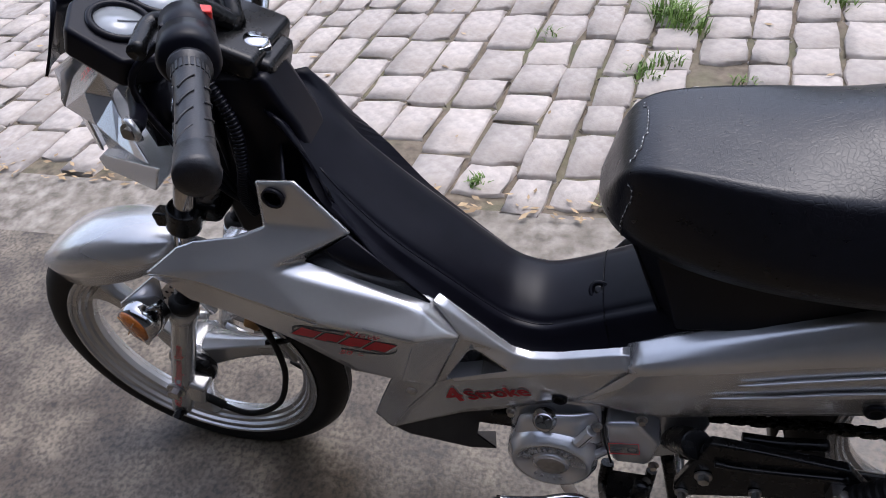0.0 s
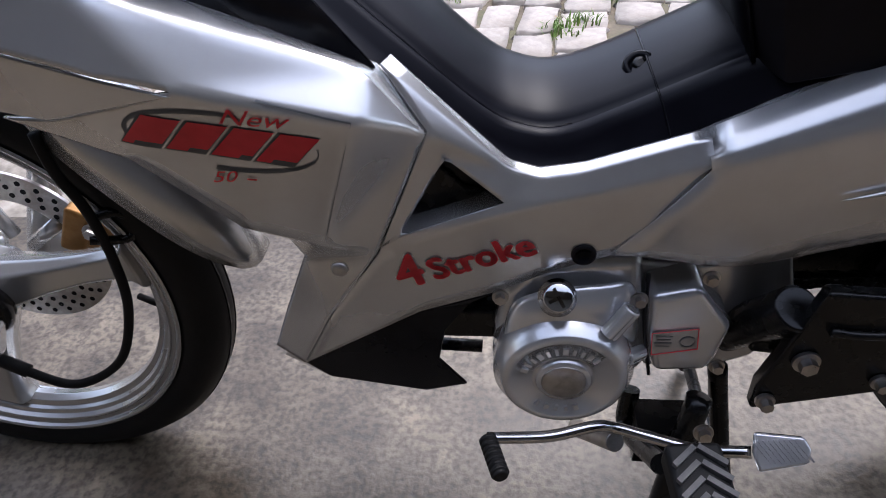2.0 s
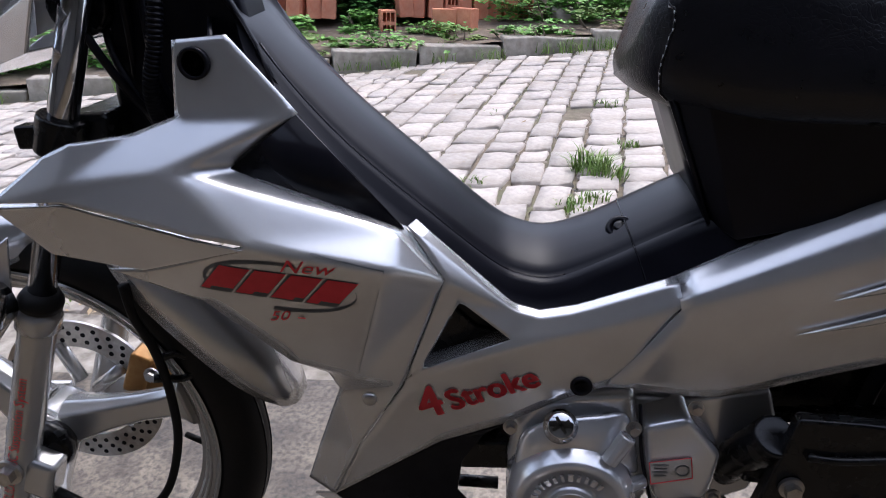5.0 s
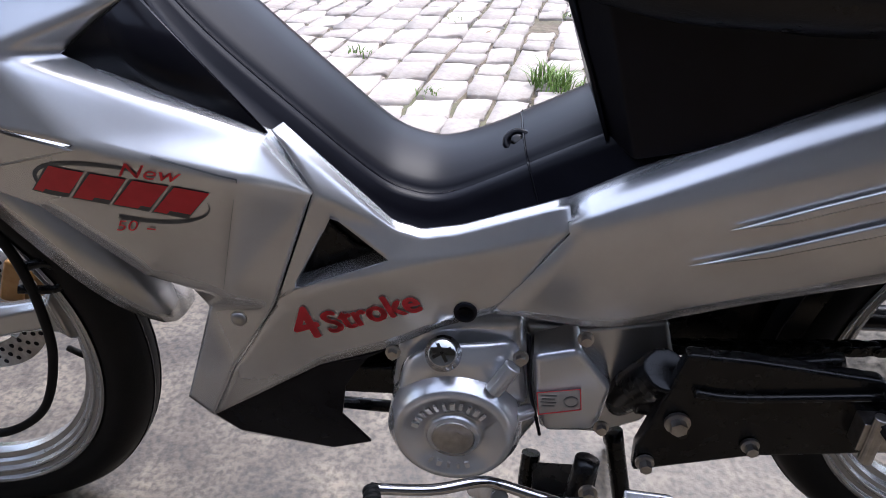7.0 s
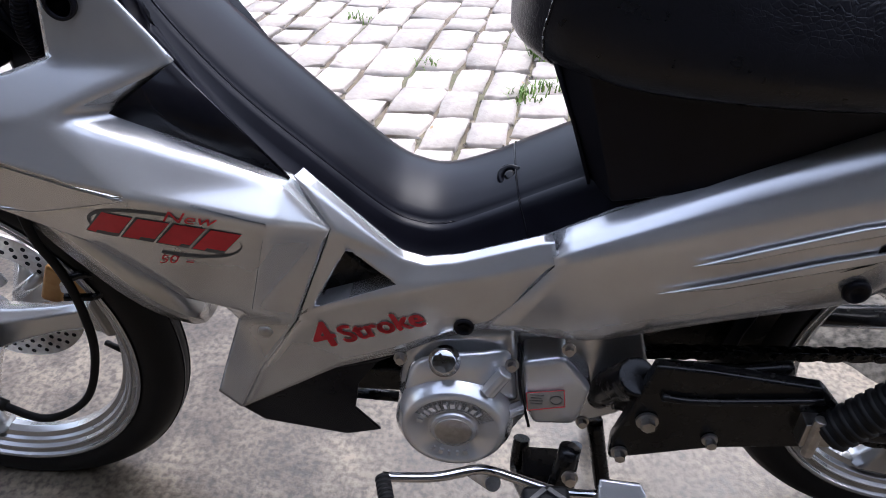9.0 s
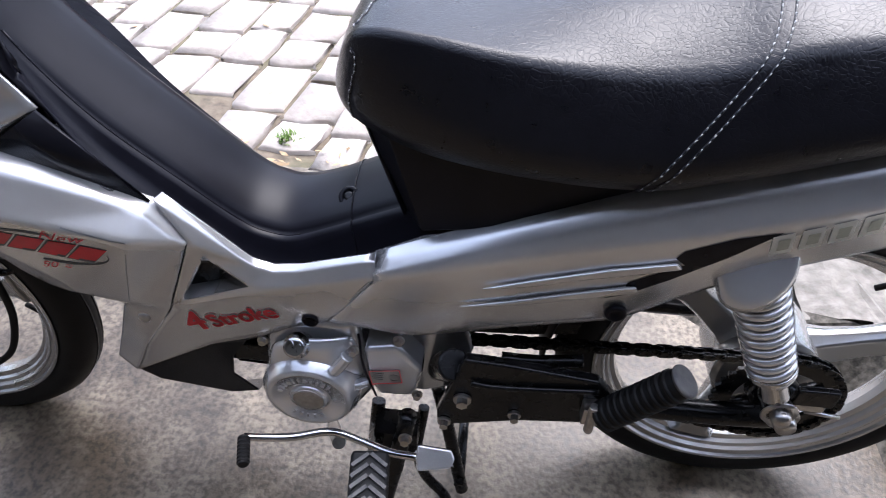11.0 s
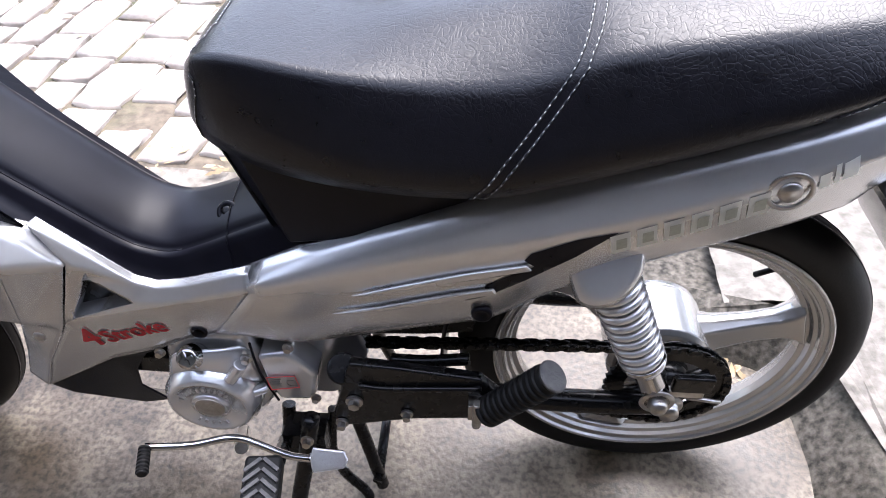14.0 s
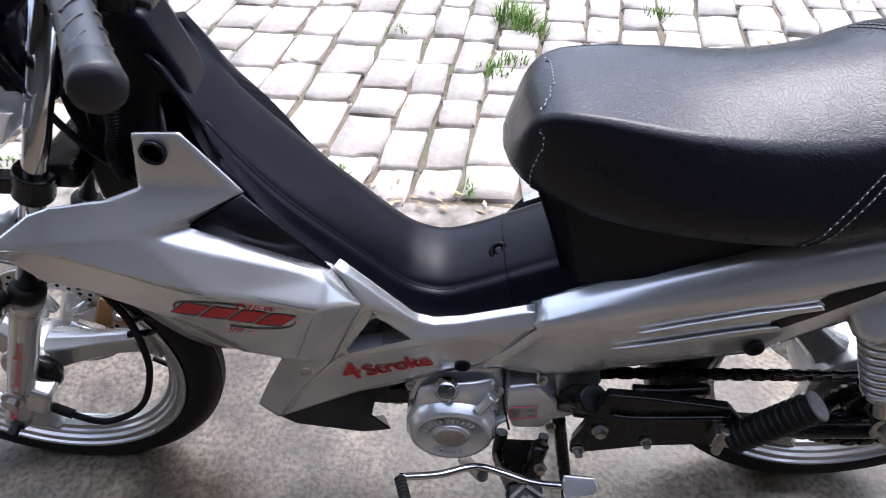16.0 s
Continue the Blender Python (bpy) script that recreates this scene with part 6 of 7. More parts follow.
flap = part("tail_flap", loft([[Vector((x, MID + y, z)) for y in (-0.09, -0.085, 0.085, 0.09)] for x, z in ((0.775, 0.685), (0.80, 0.62), (0.838, 0.555), (0.885, 0.49))]), GLOSS_BLACK, motorcycle, "black plate holder behind the rear wheel", thick=0.006, bevel=0.003)
part("plate_lamp", box((0.04, 0.05, 0.012), Matrix.Translation((0.79, -0.112, 0.646))), ALLOY, flap, "grey indicator stem", bevel=0.003)
part("brake_rod", tube([(0.30, 0.075, 0.30), (0.45, 0.09, 0.35), (0.62, 0.09, 0.40), (0.70, 0.09, 0.43)], 0.012, 12), BLACK_PAINT, motorcycle, "dark exhaust pipe on the far side")
part("drum_plate", turned([(0, 0.002), (0.066, 0.002), (0.068, -0.012), (0, -0.014)], Matrix.Translation((AXLE_R, MID + 0.046, REAR_Z)) @ Matrix.Rotation(radians(90), 4, "X"), 40), ALLOY, rear, "silver brake drum plate")


# ================= across the street =================
def kerb_y(x):
    return 4.98 + 0.34 * x


def leaves(name, label, category, centre, radii, count, size, mat, seed, stems=6, kind="", droop=0.3):
    """A plant: thin stems from the base and many folded leaves in an uneven crown."""
    rng = random.Random(seed)
    cx, cy, cz = centre
    ob = thing(name, label, category, kind=kind, m=Matrix.Translation((cx, cy, cz)))
    bm = bmesh.new()
    for k in range(stems):
        a = rng.uniform(0, 6.283)
        top = Vector((math.cos(a) * radii[0] * 0.7, math.sin(a) * radii[1] * 0.7, radii[2] * rng.uniform(0.9, 1.7)))
        add_rod(bm, Vector((math.cos(a) * 0.05, math.sin(a) * 0.05, -0.06)), top, 0.010, 0.003, n=5)
    part("stem", bm, BARK, ob)
    verts, faces = [], []
    clumps = [(Vector((rng.gauss(0, 0.5) * radii[0], rng.gauss(0, 0.5) * radii[1], radii[2] * rng.uniform(0.1, 1.8))), rng.uniform(0.25, 0.55)) for _ in range(max(5, count // 45))]
    for _ in range(count):
        c, spread_ = rng.choice(clumps)
        p = c + Vector((rng.gauss(0, 0.5) * radii[0] * spread_, rng.gauss(0, 0.5) * radii[1] * spread_, rng.gauss(0, 0.45) * radii[2] * spread_))
        if p.z < 0:
            p.z = rng.uniform(0, 0.05)
        a = rng.uniform(0, 6.283)
        u = Vector((math.cos(a), math.sin(a), rng.uniform(-droop, 0.35))).normalized()
        w = u.cross(Vector((rng.uniform(-0.4, 0.4), rng.uniform(-0.6, 0.2), 1))).normalized()
        nn = w.cross(u)
        s = size * rng.uniform(0.55, 1.3)
        i = len(verts)
        verts += [p - u * s * 0.5, p + w * s * 0.30 + nn * s * 0.07, p + u * s * 0.55, p - w * s * 0.30 + nn * s * 0.07, p - u * 0.05 * s]
        faces += [(i, i + 4, i + 1), (i + 4, i + 2, i + 1), (i, i + 3, i + 4), (i + 4, i + 3, i + 2)]
    me = bpy.data.meshes.new("crown")
    me.from_pydata([tuple(v) for v in verts], [], faces)
    me.materials.append(mat)
    crown = new("crown", me)
    crown.parent = ob
    return ob


def blades(name, label, centre, count, height, spread_, seed, mat=GRASS, group="", parent=None):
    rng = random.Random(seed)
    verts, faces = [], []
    for _ in range(count):
        a, b = rng.uniform(0, 6.283), rng.uniform(0, 6.283)
        r = spread_ * rng.random() ** 0.7
        base = Vector((r * math.cos(a), r * math.sin(a), 0))
        lean = Vector((math.cos(b), math.sin(b), 0)) * height * rng.uniform(0.2, 0.9)
        h = height * rng.uniform(0.4, 1.0)
        w = Vector((-math.sin(b), math.cos(b), 0)) * 0.0028
        i = len(verts)
        verts += [base - w, base + w, base + lean * 0.4 + Vector((0, 0, h * 0.65)) - w * 0.8, base + lean * 0.4 + Vector((0, 0, h * 0.65)) + w * 0.8, base + lean + Vector((0, 0, h * 0.85))]
        faces += [(i, i + 1, i + 3, i + 2), (i + 2, i + 3, i + 4)]
    me = bpy.data.meshes.new(name)
    me.from_pydata([tuple(v) for v in verts], [], faces)
    me.materials.append(mat)
    ob = new(name, me)
    ob.location = centre
    return tagged(ob, label, "weed", group)


# verge behind the kerb, one uneven bank
bm = bmesh.new()
xs_, ds_ = steps(-7.5, 6.5, 70), [0.03, 0.10, 0.25, 0.5, 0.8, 1.2, 1.8, 2.6]
gridv = [[bm.verts.new((x - 0.34 * d * 0.3, kerb_y(x) + d, ground_z(x, kerb_y(x)) + 0.08 + 0.10 * d + 0.05 * noise.noise(Vector((x * 1.7, d * 2.0, 5))))) for x in xs_] for d in ds_]
for a, b in zip(gridv, gridv[1:]):
    for i in range(len(a) - 1):
        bm.faces.new((a[i], a[i + 1], b[i + 1], b[i]))
tagged(part("verge", bm, SOIL), "raised earth verge overgrown with weeds behind the kerb", "verge", kind="structure")


def verge_z(x, y):
    d = y - kerb_y(x)
    return ground_z(x, kerb_y(x)) + 0.08 + 0.10 * d


# hollow clay bricks
def brick_mesh():
    bm = bmesh.new()
    add_box(bm, (0.115, 0.185, 0.185))
    bmesh.ops.bevel(bm, geom=bm.edges[:], offset=0.004, segments=1, affect="EDGES")
    me = bpy.data.meshes.new("brick")
    bm.to_mesh(me)
    bm.free()
    me.materials.append(CLAY)
    return me


def hollow_mesh():
    """A brick whose front shows six recessed holes."""
    xs, zs = [-0.0575, -0.045, -0.018, -0.012, 0.012, 0.018, 0.045, 0.0575], [-0.0925, -0.078, -0.012, 0.012, 0.078, 0.0925]
    bm = bmesh.new()
    front = [[bm.verts.new((x, -0.0925, z)) for x in xs] for z in zs]
    for j in range(len(zs) - 1):
        for i in range(len(xs) - 1):
            ring = [front[j][i], front[j][i + 1], front[j + 1][i + 1], front[j + 1][i]]
            if i % 2 == 1 and j % 2 == 1:
                deep = [bm.verts.new((v.co.x, -0.02, v.co.z)) for v in ring]
                for k in range(4):
                    bm.faces.new((ring[k], ring[(k + 1) % 4], deep[(k + 1) % 4], deep[k]))
                bm.faces.new(deep)
            else:
                bm.faces.new(ring)
    edge = front[0] + [r[-1] for r in front[1:]] + front[-1][-2::-1] + [r[0] for r in front[-2:0:-1]]
    back = [bm.verts.new((v.co.x, 0.0925, v.co.z)) for v in edge]
    for k in range(len(edge)):
        bm.faces.new((edge[k], edge[(k + 1) % len(edge)], back[(k + 1) % len(edge)], back[k]))
    bm.faces.new(back)
    me = bpy.data.meshes.new("brick_hollow")
    bm.to_mesh(me)
    bm.free()
    me.materials.append(CLAY)
    return me


HOLLOW = hollow_mesh()
BRICK = brick_mesh()


def brick_pile(centre, rows, seed, yaw, label):
    """Loosely stacked courses of clay bricks, two deep, narrowing upwards."""
    rng = random.Random(seed)
    x, y, z = centre
    pile = thing("brick_pile", label, "bricks", m=pose(x, y, z, 0, 0, yaw))
    for r, (start, n_) in enumerate(rows):
        for depth in range(3):
            for k in range(n_):
                if depth == 0 and rng.random() < 0.06:
                    continue
                ob = new("brick", HOLLOW if rng.random() < 0.1 else BRICK)
                ob.parent = pile
                lie = rng.random() < 0.12
                ob.matrix_basis = pose(start + k * 0.124 + rng.uniform(-0.008, 0.008), depth * 0.2 + r * 0.035 + rng.uniform(-0.03, 0.03), 0.093 + r * 0.188, rng.uniform(-2, 2), rng.uniform(-4, 4), rng.uniform(-16, 16))
    return pile


PB = Vector((-1.07, 5.75, 0.38))
brick_pile((PB.x, PB.y, PB.z), [(0.0, 9), (0.02, 9), (0.10, 7), (0.30, 5), (0.36, 4), (0.40, 3)], 3, 12, "loose stack of orange hollow clay bricks on the verge")
PC = Vector((-2.292, 5.6, 0.348))
brick_pile((PC.x, PC.y, PC.z), [(0.0, 6), (0.02, 6), (0.0, 5), (0.05, 5), (0.10, 4)], 8, 10, "smaller stack of clay bricks behind the handlebar side")
for px_, k in (((-1.149, 5.45, 0.314), 0), ((-0.546, 5.45, 0.377), 1), ((-0.706, 5.45, 0.356), 2)):
    ob = new("fallen_brick", BRICK if k else HOLLOW)
    ob.matrix_world = pose(px_[0], px_[1], verge_z(px_[0], px_[1]) + 0.07, 90 if k else 0, 0, 20 + 40 * k)
    tagged(ob, "single clay brick lying among weeds on the verge", "brick", "fallen bricks")
rock_bm = bmesh.new()
bmesh.ops.create_icosphere(rock_bm, subdivisions=3, radius=0.11)
for v in rock_bm.verts:
    v.co *= 1 + 0.35 * noise.noise(v.co * 9)
    v.co.z *= 0.75
RK = Vector((0.207, 5.75, 0.397))
rock = part("stone", rock_bm, KERB)
rock.location = (RK.x, RK.y, verge_z(RK.x, RK.y) + 0.06)
tagged(rock, "rough grey stone lying among the verge weeds", "stone")

# shrubs, weeds and creepers
def at_px(p):
    return (p[0], p[1], verge_z(p[0], p[1]))


for i, (p, rad, n_, sz, mt, nm_, lb) in enumerate((
        ((-1.411, 5.95, 0.682), (0.40, 0.22, 0.55), 2600, 0.10, DARK_LEAF, "shrub", "dense dark green broad-leaved shrub between the brick stacks"),
        ((-1.331, 5.55, 0.294), (0.22, 0.15, 0.10), 260, 0.06, LEAF, "weed_patch", "low bright green leafy weeds beside the bricks"),
        ((-0.819, 5.35, 0.297), (0.35, 0.12, 0.06), 320, 0.045, LEAF, "weed_patch", "low bright green leafy weeds beside the bricks"),
        ((0.121, 5.75, 0.492), (0.42, 0.22, 0.13), 700, 0.065, LEAF, "weed_patch", "thick green weeds along the kerb"),
        ((0.747, 5.95, 0.528), (0.45, 0.25, 0.16), 800, 0.07, LEAF, "weed_patch", "thick green weeds along the kerb"),
        ((1.437, 6.2, 0.609), (0.50, 0.25, 0.15), 800, 0.07, LEAF, "weed_patch", "thick green weeds along the kerb"),
        ((2.043, 6.35, 0.582), (0.5, 0.25, 0.10), 500, 0.06, LEAF, "weed_patch", "thin green weeds and dry litter on the bank"),
        ((1.385, 6.9, 0.88), (0.75, 0.4, 0.55), 1700, 0.085, DARK_LEAF, "shrub", "dark green feathery shrub hanging over the wall"),
        ((2.241, 7.1, 0.924), (0.9, 0.4, 0.5), 1700, 0.085, DARK_LEAF, "shrub", "dark green feathery shrub hanging over the wall"),
        ((2.956, 7.1, 0.799), (0.9, 0.4, 0.6), 1500, 0.085, DARK_LEAF, "shrub", "dark green feathery shrub hanging over the wall"),
        ((-4.142, 4.75, 0.46), (0.17, 0.15, 0.42), 620, 0.06, YELLOW_LEAF, "shrub", "slender yellow-green shrub against the block wall"),
        ((-4.717, 4.5, 0.135), (0.5, 0.25, 0.45), 1300, 0.07, LEAF, "shrub", "tall green shrub at the end of the verge"),
        ((-3.799, 4.1, 0.058), (0.40, 0.16, 0.16), 1100, 0.06, LEAF, "weed_patch", "lush green weeds spilling over the kerb"),
        ((-3.375, 4.3, 0.061), (0.36, 0.16, 0.15), 800, 0.06, LEAF, "weed_patch", "lush green weeds spilling over the kerb"),
        ((-2.875, 4.5, 0.111), (0.36, 0.18, 0.15), 700, 0.06, LEAF, "weed_patch", "lush green weeds spilling over the kerb"),
        ((-2.396, 4.8, 0.204), (0.36, 0.18, 0.16), 700, 0.06, LEAF, "weed_patch", "lush green weeds spilling over the kerb"),
        ((-1.926, 5.1, 0.242), (0.30, 0.18, 0.14), 500, 0.06, LEAF, "weed_patch", "low green weeds spilling over the kerb"))):
    x_, y_, z_ = at_px(p)
    leaves(nm_, lb, "shrub" if nm_ == "shrub" else "weeds", (x_, y_, z_ - 0.02), rad, n_ if nm_ == "shrub" else int(n_ * 1.8), sz, mt, 40 + i, stems=7 if nm_ == "shrub" else 4)

rngw_ = random.Random(77)
for i in range(13):
    x_ = -1.6 + i * 0.36 + rngw_.uniform(-0.1, 0.1)
    y_ = kerb_y(x_) + rngw_.uniform(0.10, 0.34)
    leaves("weed_patch", "low bright green weeds creeping over the kerb", "weeds", (x_, y_, verge_z(x_, y_) - 0.01), (rngw_.uniform(0.16, 0.30), 0.11, rngw_.uniform(0.04, 0.085)), rngw_.randrange(160, 300), 0.05, LEAF if i % 3 else GRASS, 130 + i, stems=3)

# trees beyond the wall, tops unseen, added to darken the sky the seat reflects
for i, (x_, y_, rx_, rz_) in enumerate(((4.0, 7.8, 1.5, 2.6), (6.2, 7.2, 1.9, 3.1), (8.4, 6.0, 1.9, 3.3), (9.6, 3.6, 1.9, 3.2), (-6.5, 7.4, 1.4, 1.2))):
    leaves("tree", "dense dark green tree added to block the sky beyond the wall", "tree", (x_, y_, verge_z(x_, y_)), (rx_, 0.9, rz_), 2600, 0.30, DARK_LEAF, 70 + i, stems=9)
# grass along the foot of the kerb
for i in range(26):
    x_ = -5.5 + i * 0.33 + 0.1 * math.sin(i * 7.0)
    blades("grass_tuft", "ragged grass at the foot of the far kerb", (x_, kerb_y(x_) - 0.04 + 0.05 * math.cos(i * 3.0), ground_z(x_, kerb_y(x_))), 45, 0.11, 0.12, 300 + i, group="weeds along the kerb")

# kerb stones along the verge
rngk = random.Random(12)
kerb = thing("kerb", "weathered grey kerb stones along the far side", "kerb", kind="structure")
x_ = -7.2
while x_ < 6.2:
    ln = rngk.uniform(0.55, 0.95)
    xm = x_ + ln * 0.47
    bm = bmesh.new()
    add_box(bm, (ln - 0.02, 0.15, 0.24))
    bmesh.ops.subdivide_edges(bm, edges=bm.edges[:], cuts=2, use_grid_fill=True)
    for v in bm.verts:
        v.co += Vector((noise.noise(v.co * 9 + Vector((x_, 0, 0))), noise.noise(v.co * 8 + Vector((0, x_, 0))), noise.noise(v.co * 7 + Vector((0, 0, x_))))) * 0.012
    ob = part("kerb_stone", bm, KERB, kerb, bevel=0.012)
    ob.matrix_basis = pose(xm, kerb_y(xm) + 0.05, ground_z(xm, kerb_y(xm)) - 0.02 + rngk.uniform(-0.012, 0.012), 0, 0, math.degrees(math.atan(0.34)) + rngk.uniform(-1.5, 1.5))
    x_ += ln * 0.945

# weeds in the street joints
for i, (x_, y_, n_, h_, sp_) in enumerate(((0.20, 2.42, 150, 0.11, 0.075), (0.26, 2.36, 60, 0.08, 0.06), (0.12, 2.06, 60, 0.05, 0.06), (0.19, 2.14, 40, 0.05, 0.05), (0.36, 2.72, 40, 0.05, 0.05), (0.42, 2.02, 25, 0.04, 0.05), (-0.30, 1.46, 45, 0.05, 0.03), (-0.22, 2.30, 25, 0.05, 0.04), (0.34, 3.4, 40, 0.06, 0.06), (-0.55, 2.75, 22, 0.05, 0.05), (0.75, 2.55, 40, 0.06, 0.06), (0.95, 2.9, 40, 0.06, 0.06), (-1.15, 1.44, 25, 0.05, 0.05), (0.05, 1.42, 22, 0.04, 0.03), (-0.6, 4.9, 60, 0.16, 0.10), (0.25, 5.0, 60, 0.16, 0.12), (0.62, 5.1, 40, 0.12, 0.10), (-1.7, 4.35, 60, 0.12, 0.12), (-0.2, 3.3, 16, 0.04, 0.05))):
    blades("grass_tuft", "small green grass tuft growing from a cobble joint", (x_, y_, ground_z(x_, y_) - 0.012), n_, h_, sp_, 90 + i, group="weeds in the joints")
# dry leaf litter along the gutter and by the step
rng = random.Random(5)
verts, faces = [], []
for k in range(420):
    zone = rng.random()
    if zone < 0.4:
        x_, y_ = rng.uniform(-2.2, 0.6), 1.34 + abs(rng.gauss(0, 0.05))
    elif zone < 0.7:
        x_, y_ = rng.gauss(0.86, 0.05), rng.gauss(0.93, 0.05)
    else:
        x_, y_ = rng.uniform(-3, 2), rng.uniform(1.5, 4.8)
    s = rng.uniform(0.006, 0.02)
    a = rng.uniform(0, 6.28)
    c = Vector((x_, y_, ground_z(x_, y_) + 0.004 + rng.uniform(0, 0.006)))
    u, w = Vector((math.cos(a), math.sin(a), rng.uniform(-0.3, 0.3))) * s, Vector((-math.sin(a), math.cos(a), rng.uniform(-0.3, 0.3))) * s * 0.4
    i = len(verts)
    verts += [tuple(c - u), tuple(c + w), tuple(c + u), tuple(c - w)]
    faces.append((i, i + 1, i + 2, i + 3))
me = bpy.data.meshes.new("leaf_litter")
me.from_pydata(verts, [], faces)
me.materials.append(STRAW)
tagged(new("leaf_litter", me), "scattered dry leaves and straw in gutter and joints", "litter", kind="stuff")

# ================= pieces of walls and paving =================
def block_wall(name, a, b, base_z, courses, seed, label, ragged=0.0):
    """A wall of concrete blocks from a to b, each block a piece in a mortar core."""
    rngw = random.Random(seed)
    a, b = Vector((*a, 0)), Vector((*b, 0))
    u = (b - a).normalized()
    yaw = math.degrees(math.atan2(u.y, u.x))
    length = (b - a).length
    wall = tagged(part(name, box((length, 0.12, courses * 0.2), Matrix.Translation((length / 2, 0.01, courses * 0.1))), GUTTER, smooth=False), label, "wall", kind="structure")
    wall.matrix_world = pose(a.x, a.y, base_z, 0, 0, yaw)
    me = []
    for k in range(4):
        bm = bmesh.new()
        add_box(bm, (0.382, 0.15, 0.186))
        bmesh.ops.bevel(bm, geom=bm.edges[:], offset=0.007, segments=1, affect="EDGES")
        for v in bm.verts:
            v.co += Vector((rngw.uniform(-1, 1), rngw.uniform(-1, 1), rngw.uniform(-1, 1))) * 0.004
        m_ = bpy.data.meshes.new("block")
        bm.to_mesh(m_)
        bm.free()
        m_.materials.append(BLOCK)
        me.append(m_)
    for c in range(courses):
        x = -0.2 * (c % 2)
        while x < length - 0.05:
            if 0 <= x + 0.1:
                ob = new("block", rngw.choice(me))
                ob.parent = wall
                ob.matrix_basis = pose(x + 0.2, -0.01 + rngw.uniform(-0.008, 0.008), c * 0.2 + 0.1, 0, rngw.uniform(-0.6, 0.6), 0)
            x += 0.4
    return wall


WA, WB_ = Vector((-2.301, 6.25, 0.627)), Vector((1.212, 6.9, 0.709))
block_wall("wall_north", (WA.x, WA.y), (WB_.x + 3.5, WB_.y + 0.9), verge_z(WA.x, WA.y) - 0.08, 9, 21, "weathered bare concrete block wall behind the verge")
WC, WD = Vector((-6.254, 4.9, 0.101)), Vector((-2.495, 6.1, 0.127))
block_wall("wall_northwest", (WC.x - 2.0, WC.y - 0.6), (WD.x, WD.y), verge_z(WC.x, WC.y) - 0.1, 5, 22, "weathered bare concrete block wall with moss stains")
WE = Vector((-5.623, 7.6, 0.842))
slab("house_wall", (6.0, 0.2, 4.0), (WE.x - 2.4, 7.6, 2.6), CREAM, "cream rendered house wall above the boundary wall", "wall")

# cobbles: long skewed columns of granite setts
rngc = random.Random(31)
LENGTHS = (0.135, 0.16, 0.185, 0.21, 0.245)
PITCH, UX, UY = 0.146, 0.125, 0.992


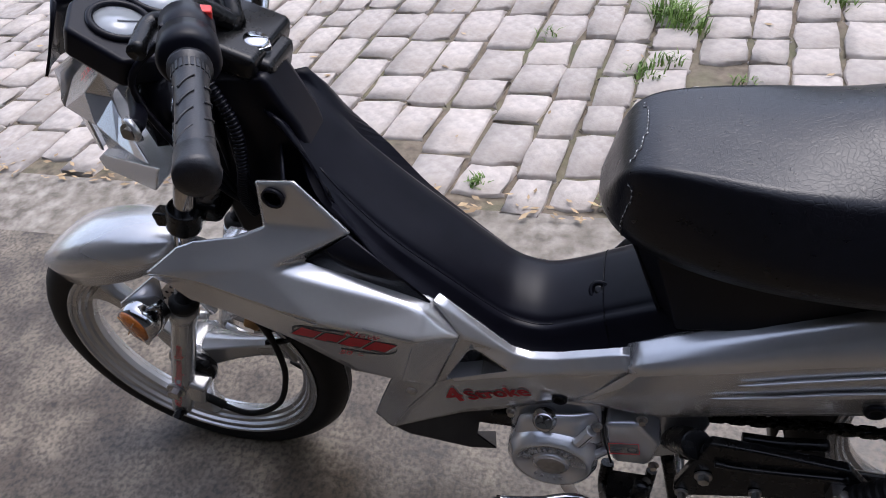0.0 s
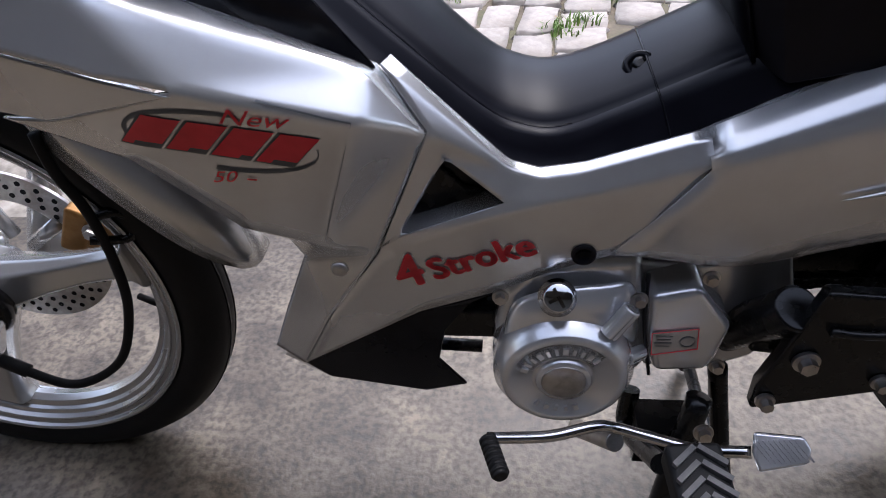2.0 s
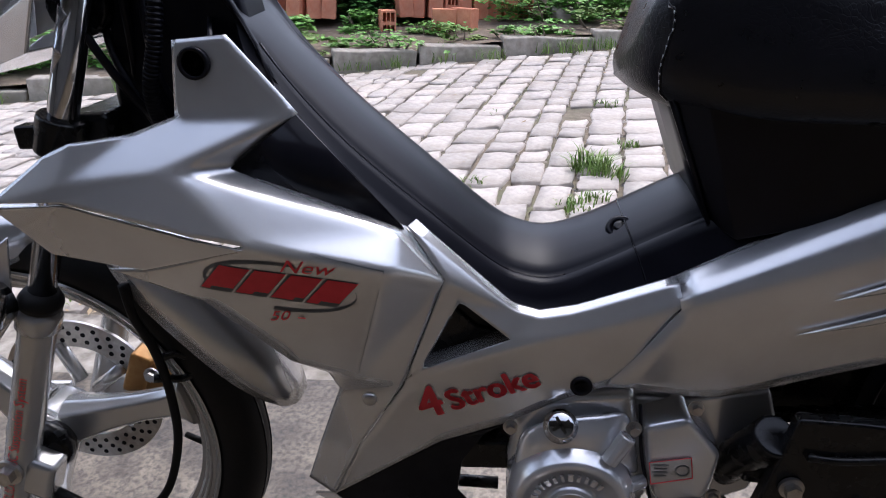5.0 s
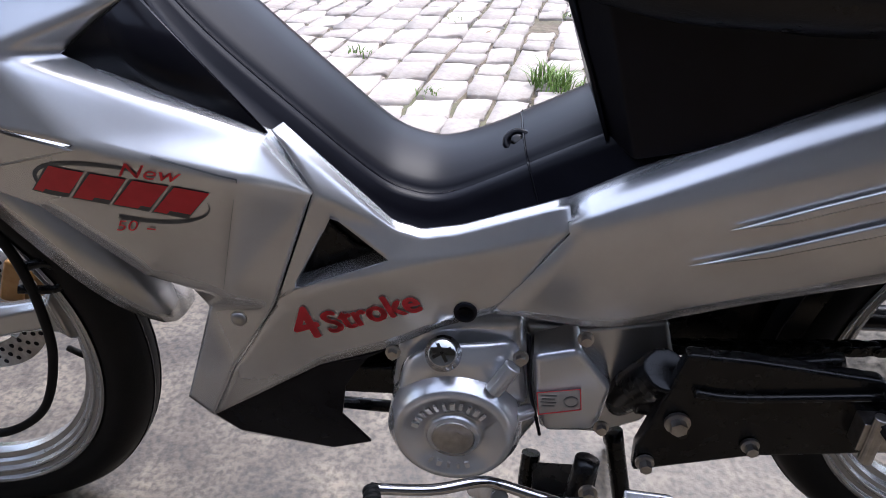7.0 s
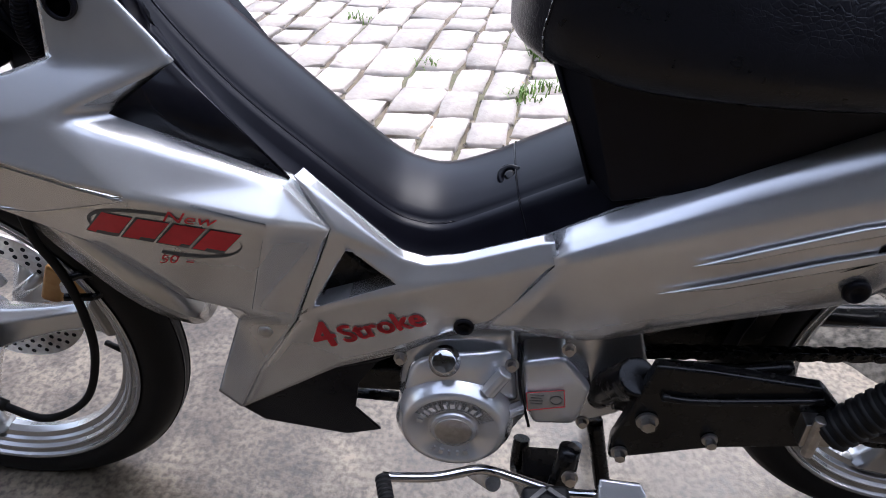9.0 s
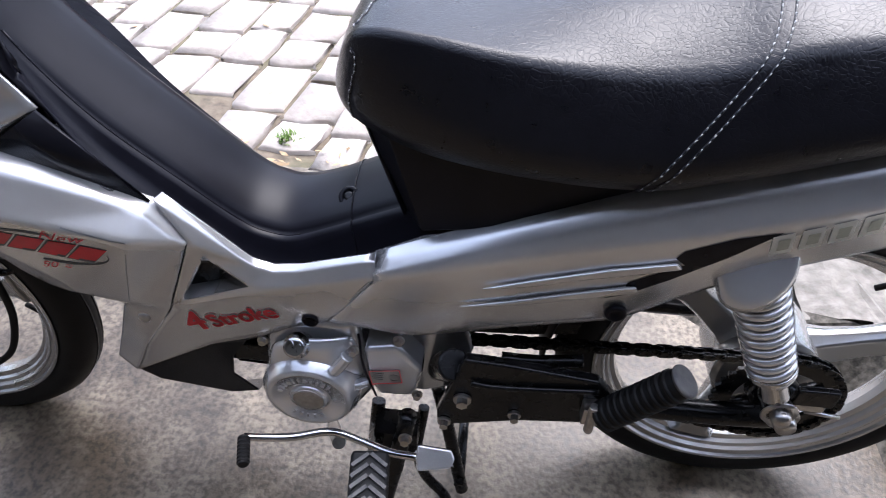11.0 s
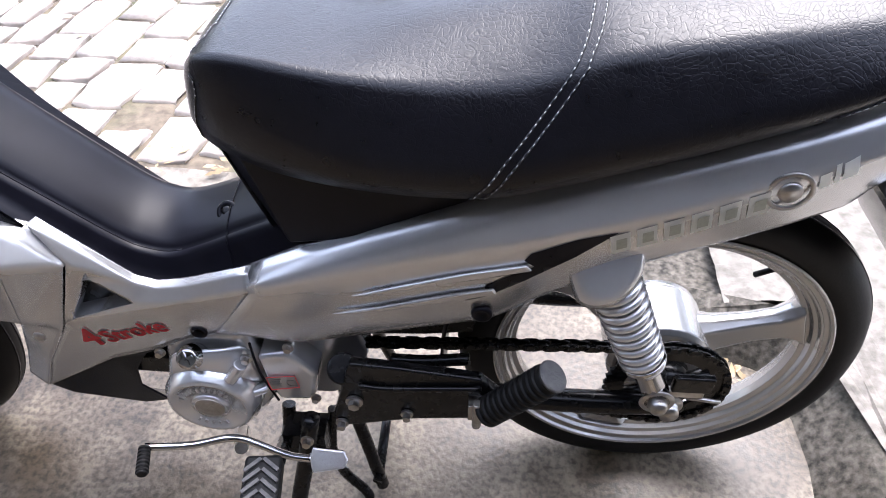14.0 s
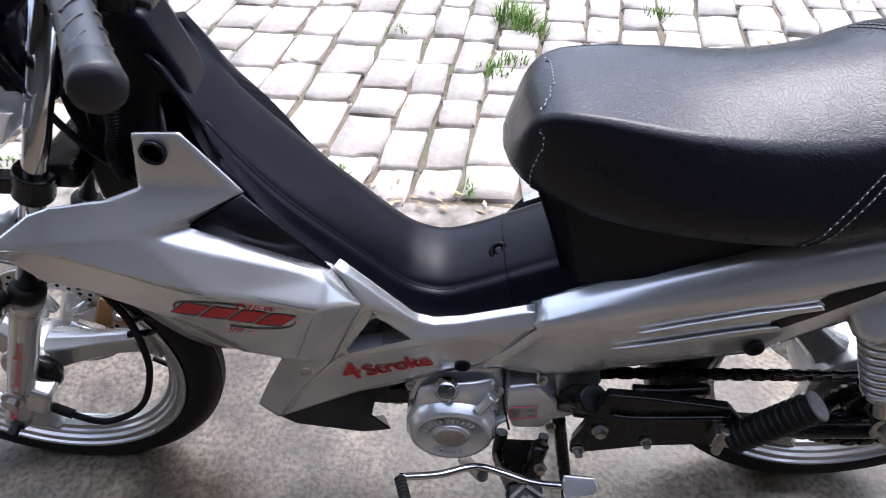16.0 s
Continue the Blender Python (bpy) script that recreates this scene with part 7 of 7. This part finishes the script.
def cobble_geometry(length, seed):
    r = random.Random(seed)
    hw = PITCH / 2 - 0.0045
    hl_ = length / 2 - 0.0045
    n_ = 4
    pts = []
    for j in range(n_ + 1):
        for i in range(n_ + 1):
            a, b = (-1, -0.92, 0, 0.92, 1)[i], (-1, -0.93, 0, 0.93, 1)[j]
            edge = max(abs(a), abs(b))
            corner = abs(a) * abs(b)
            x, y = a * hw * (1 - 0.07 * corner) + UX * b * hl_, b * hl_ * (1 - 0.06 * corner) * UY + a * hw * 0.02
            z = 0.0036 * r.uniform(-1, 1) - 0.0065 * (edge > 0.99)
            k = 0.0095 if edge > 0.99 else 0.004
            pts.append(Vector((x + r.uniform(-k, k), y + r.uniform(-k, k), z)))
    quads = [(j * (n_ + 1) + i, j * (n_ + 1) + i + 1, (j + 1) * (n_ + 1) + i + 1, (j + 1) * (n_ + 1) + i) for j in range(n_) for i in range(n_)]
    rim_ = [i for i in range(n_ + 1)] + [j * (n_ + 1) + n_ for j in range(1, n_ + 1)] + [n_ * (n_ + 1) + i for i in range(n_ - 1, -1, -1)] + [j * (n_ + 1) for j in range(n_ - 1, 0, -1)]
    base = len(pts)
    pts += [pts[i] * 1.03 + Vector((0, 0, -0.05 - pts[i].z)) for i in rim_]
    quads += [(rim_[(i + 1) % len(rim_)], rim_[i], base + i, base + (i + 1) % len(rim_)) for i in range(len(rim_))]
    return pts, quads


shapes = {(ln, k): cobble_geometry(ln, int(ln * 1000) * 10 + k) for ln in LENGTHS for k in range(5)}
stone_me = {}
for key, (pts, quads) in shapes.items():
    me = bpy.data.meshes.new("cobble")
    me.from_pydata([tuple(p) for p in pts], [], quads)
    for p in me.polygons:
        p.use_smooth = True
    me.materials.append(STONE)
    stone_me[key] = me
near, far_v, far_f = 0, [], []
x0 = -7.4
while x0 < 6.6:
    wide = rngc.uniform(0.78, 1.12)
    x0 += PITCH * wide
    s = 0.01 + rngc.uniform(0, 0.12)
    while True:
        ln = rngc.choice(LENGTHS)
        cx_, cy_ = x0 - PITCH * wide / 2 + UX * (s + ln / 2) + 0.007 * max(0.0, s - 1.0) ** 2, 1.335 + UY * (s + ln / 2)
        s += ln
        if cy_ > kerb_y(cx_) - 0.10:
            break
        if (abs(cx_ - 0.34) < 0.085 and abs(cy_ - 2.10) < 0.10) or rngc.random() < 0.012:
            continue
        key = (ln, rngc.randrange(5))
        m_ = pose(cx_, cy_, ground_z(cx_, cy_) + rngc.uniform(-0.004, 0.004), 2.9 + rngc.uniform(-0.9, 0.9), -4.3 + rngc.uniform(-0.9, 0.9), rngc.uniform(-3.2, 3.2)) @ Matrix.Diagonal((wide, 1, 1, 1))
        if -1.35 < cx_ < 1.0 and cy_ < 3.6 and near < 300:
            ob = new("cobble", stone_me[key])
            ob.parent = street_bed
            ob.matrix_basis = m_
            near += 1
        else:
            pts, quads = shapes[key]
            i = len(far_v)
            far_v += [tuple(m_ @ p) for p in pts]
            far_f += [tuple(i + q for q in quad) for quad in quads]
me = bpy.data.meshes.new("cobbles")
me.from_pydata(far_v, [], far_f)
for p in me.polygons:
    p.use_smooth = True
me.materials.append(STONE)
rest_ = tagged(new("cobbles", me), "worn pale granite setts farther along the street", kind="stuff")
rest_.parent = street_bed
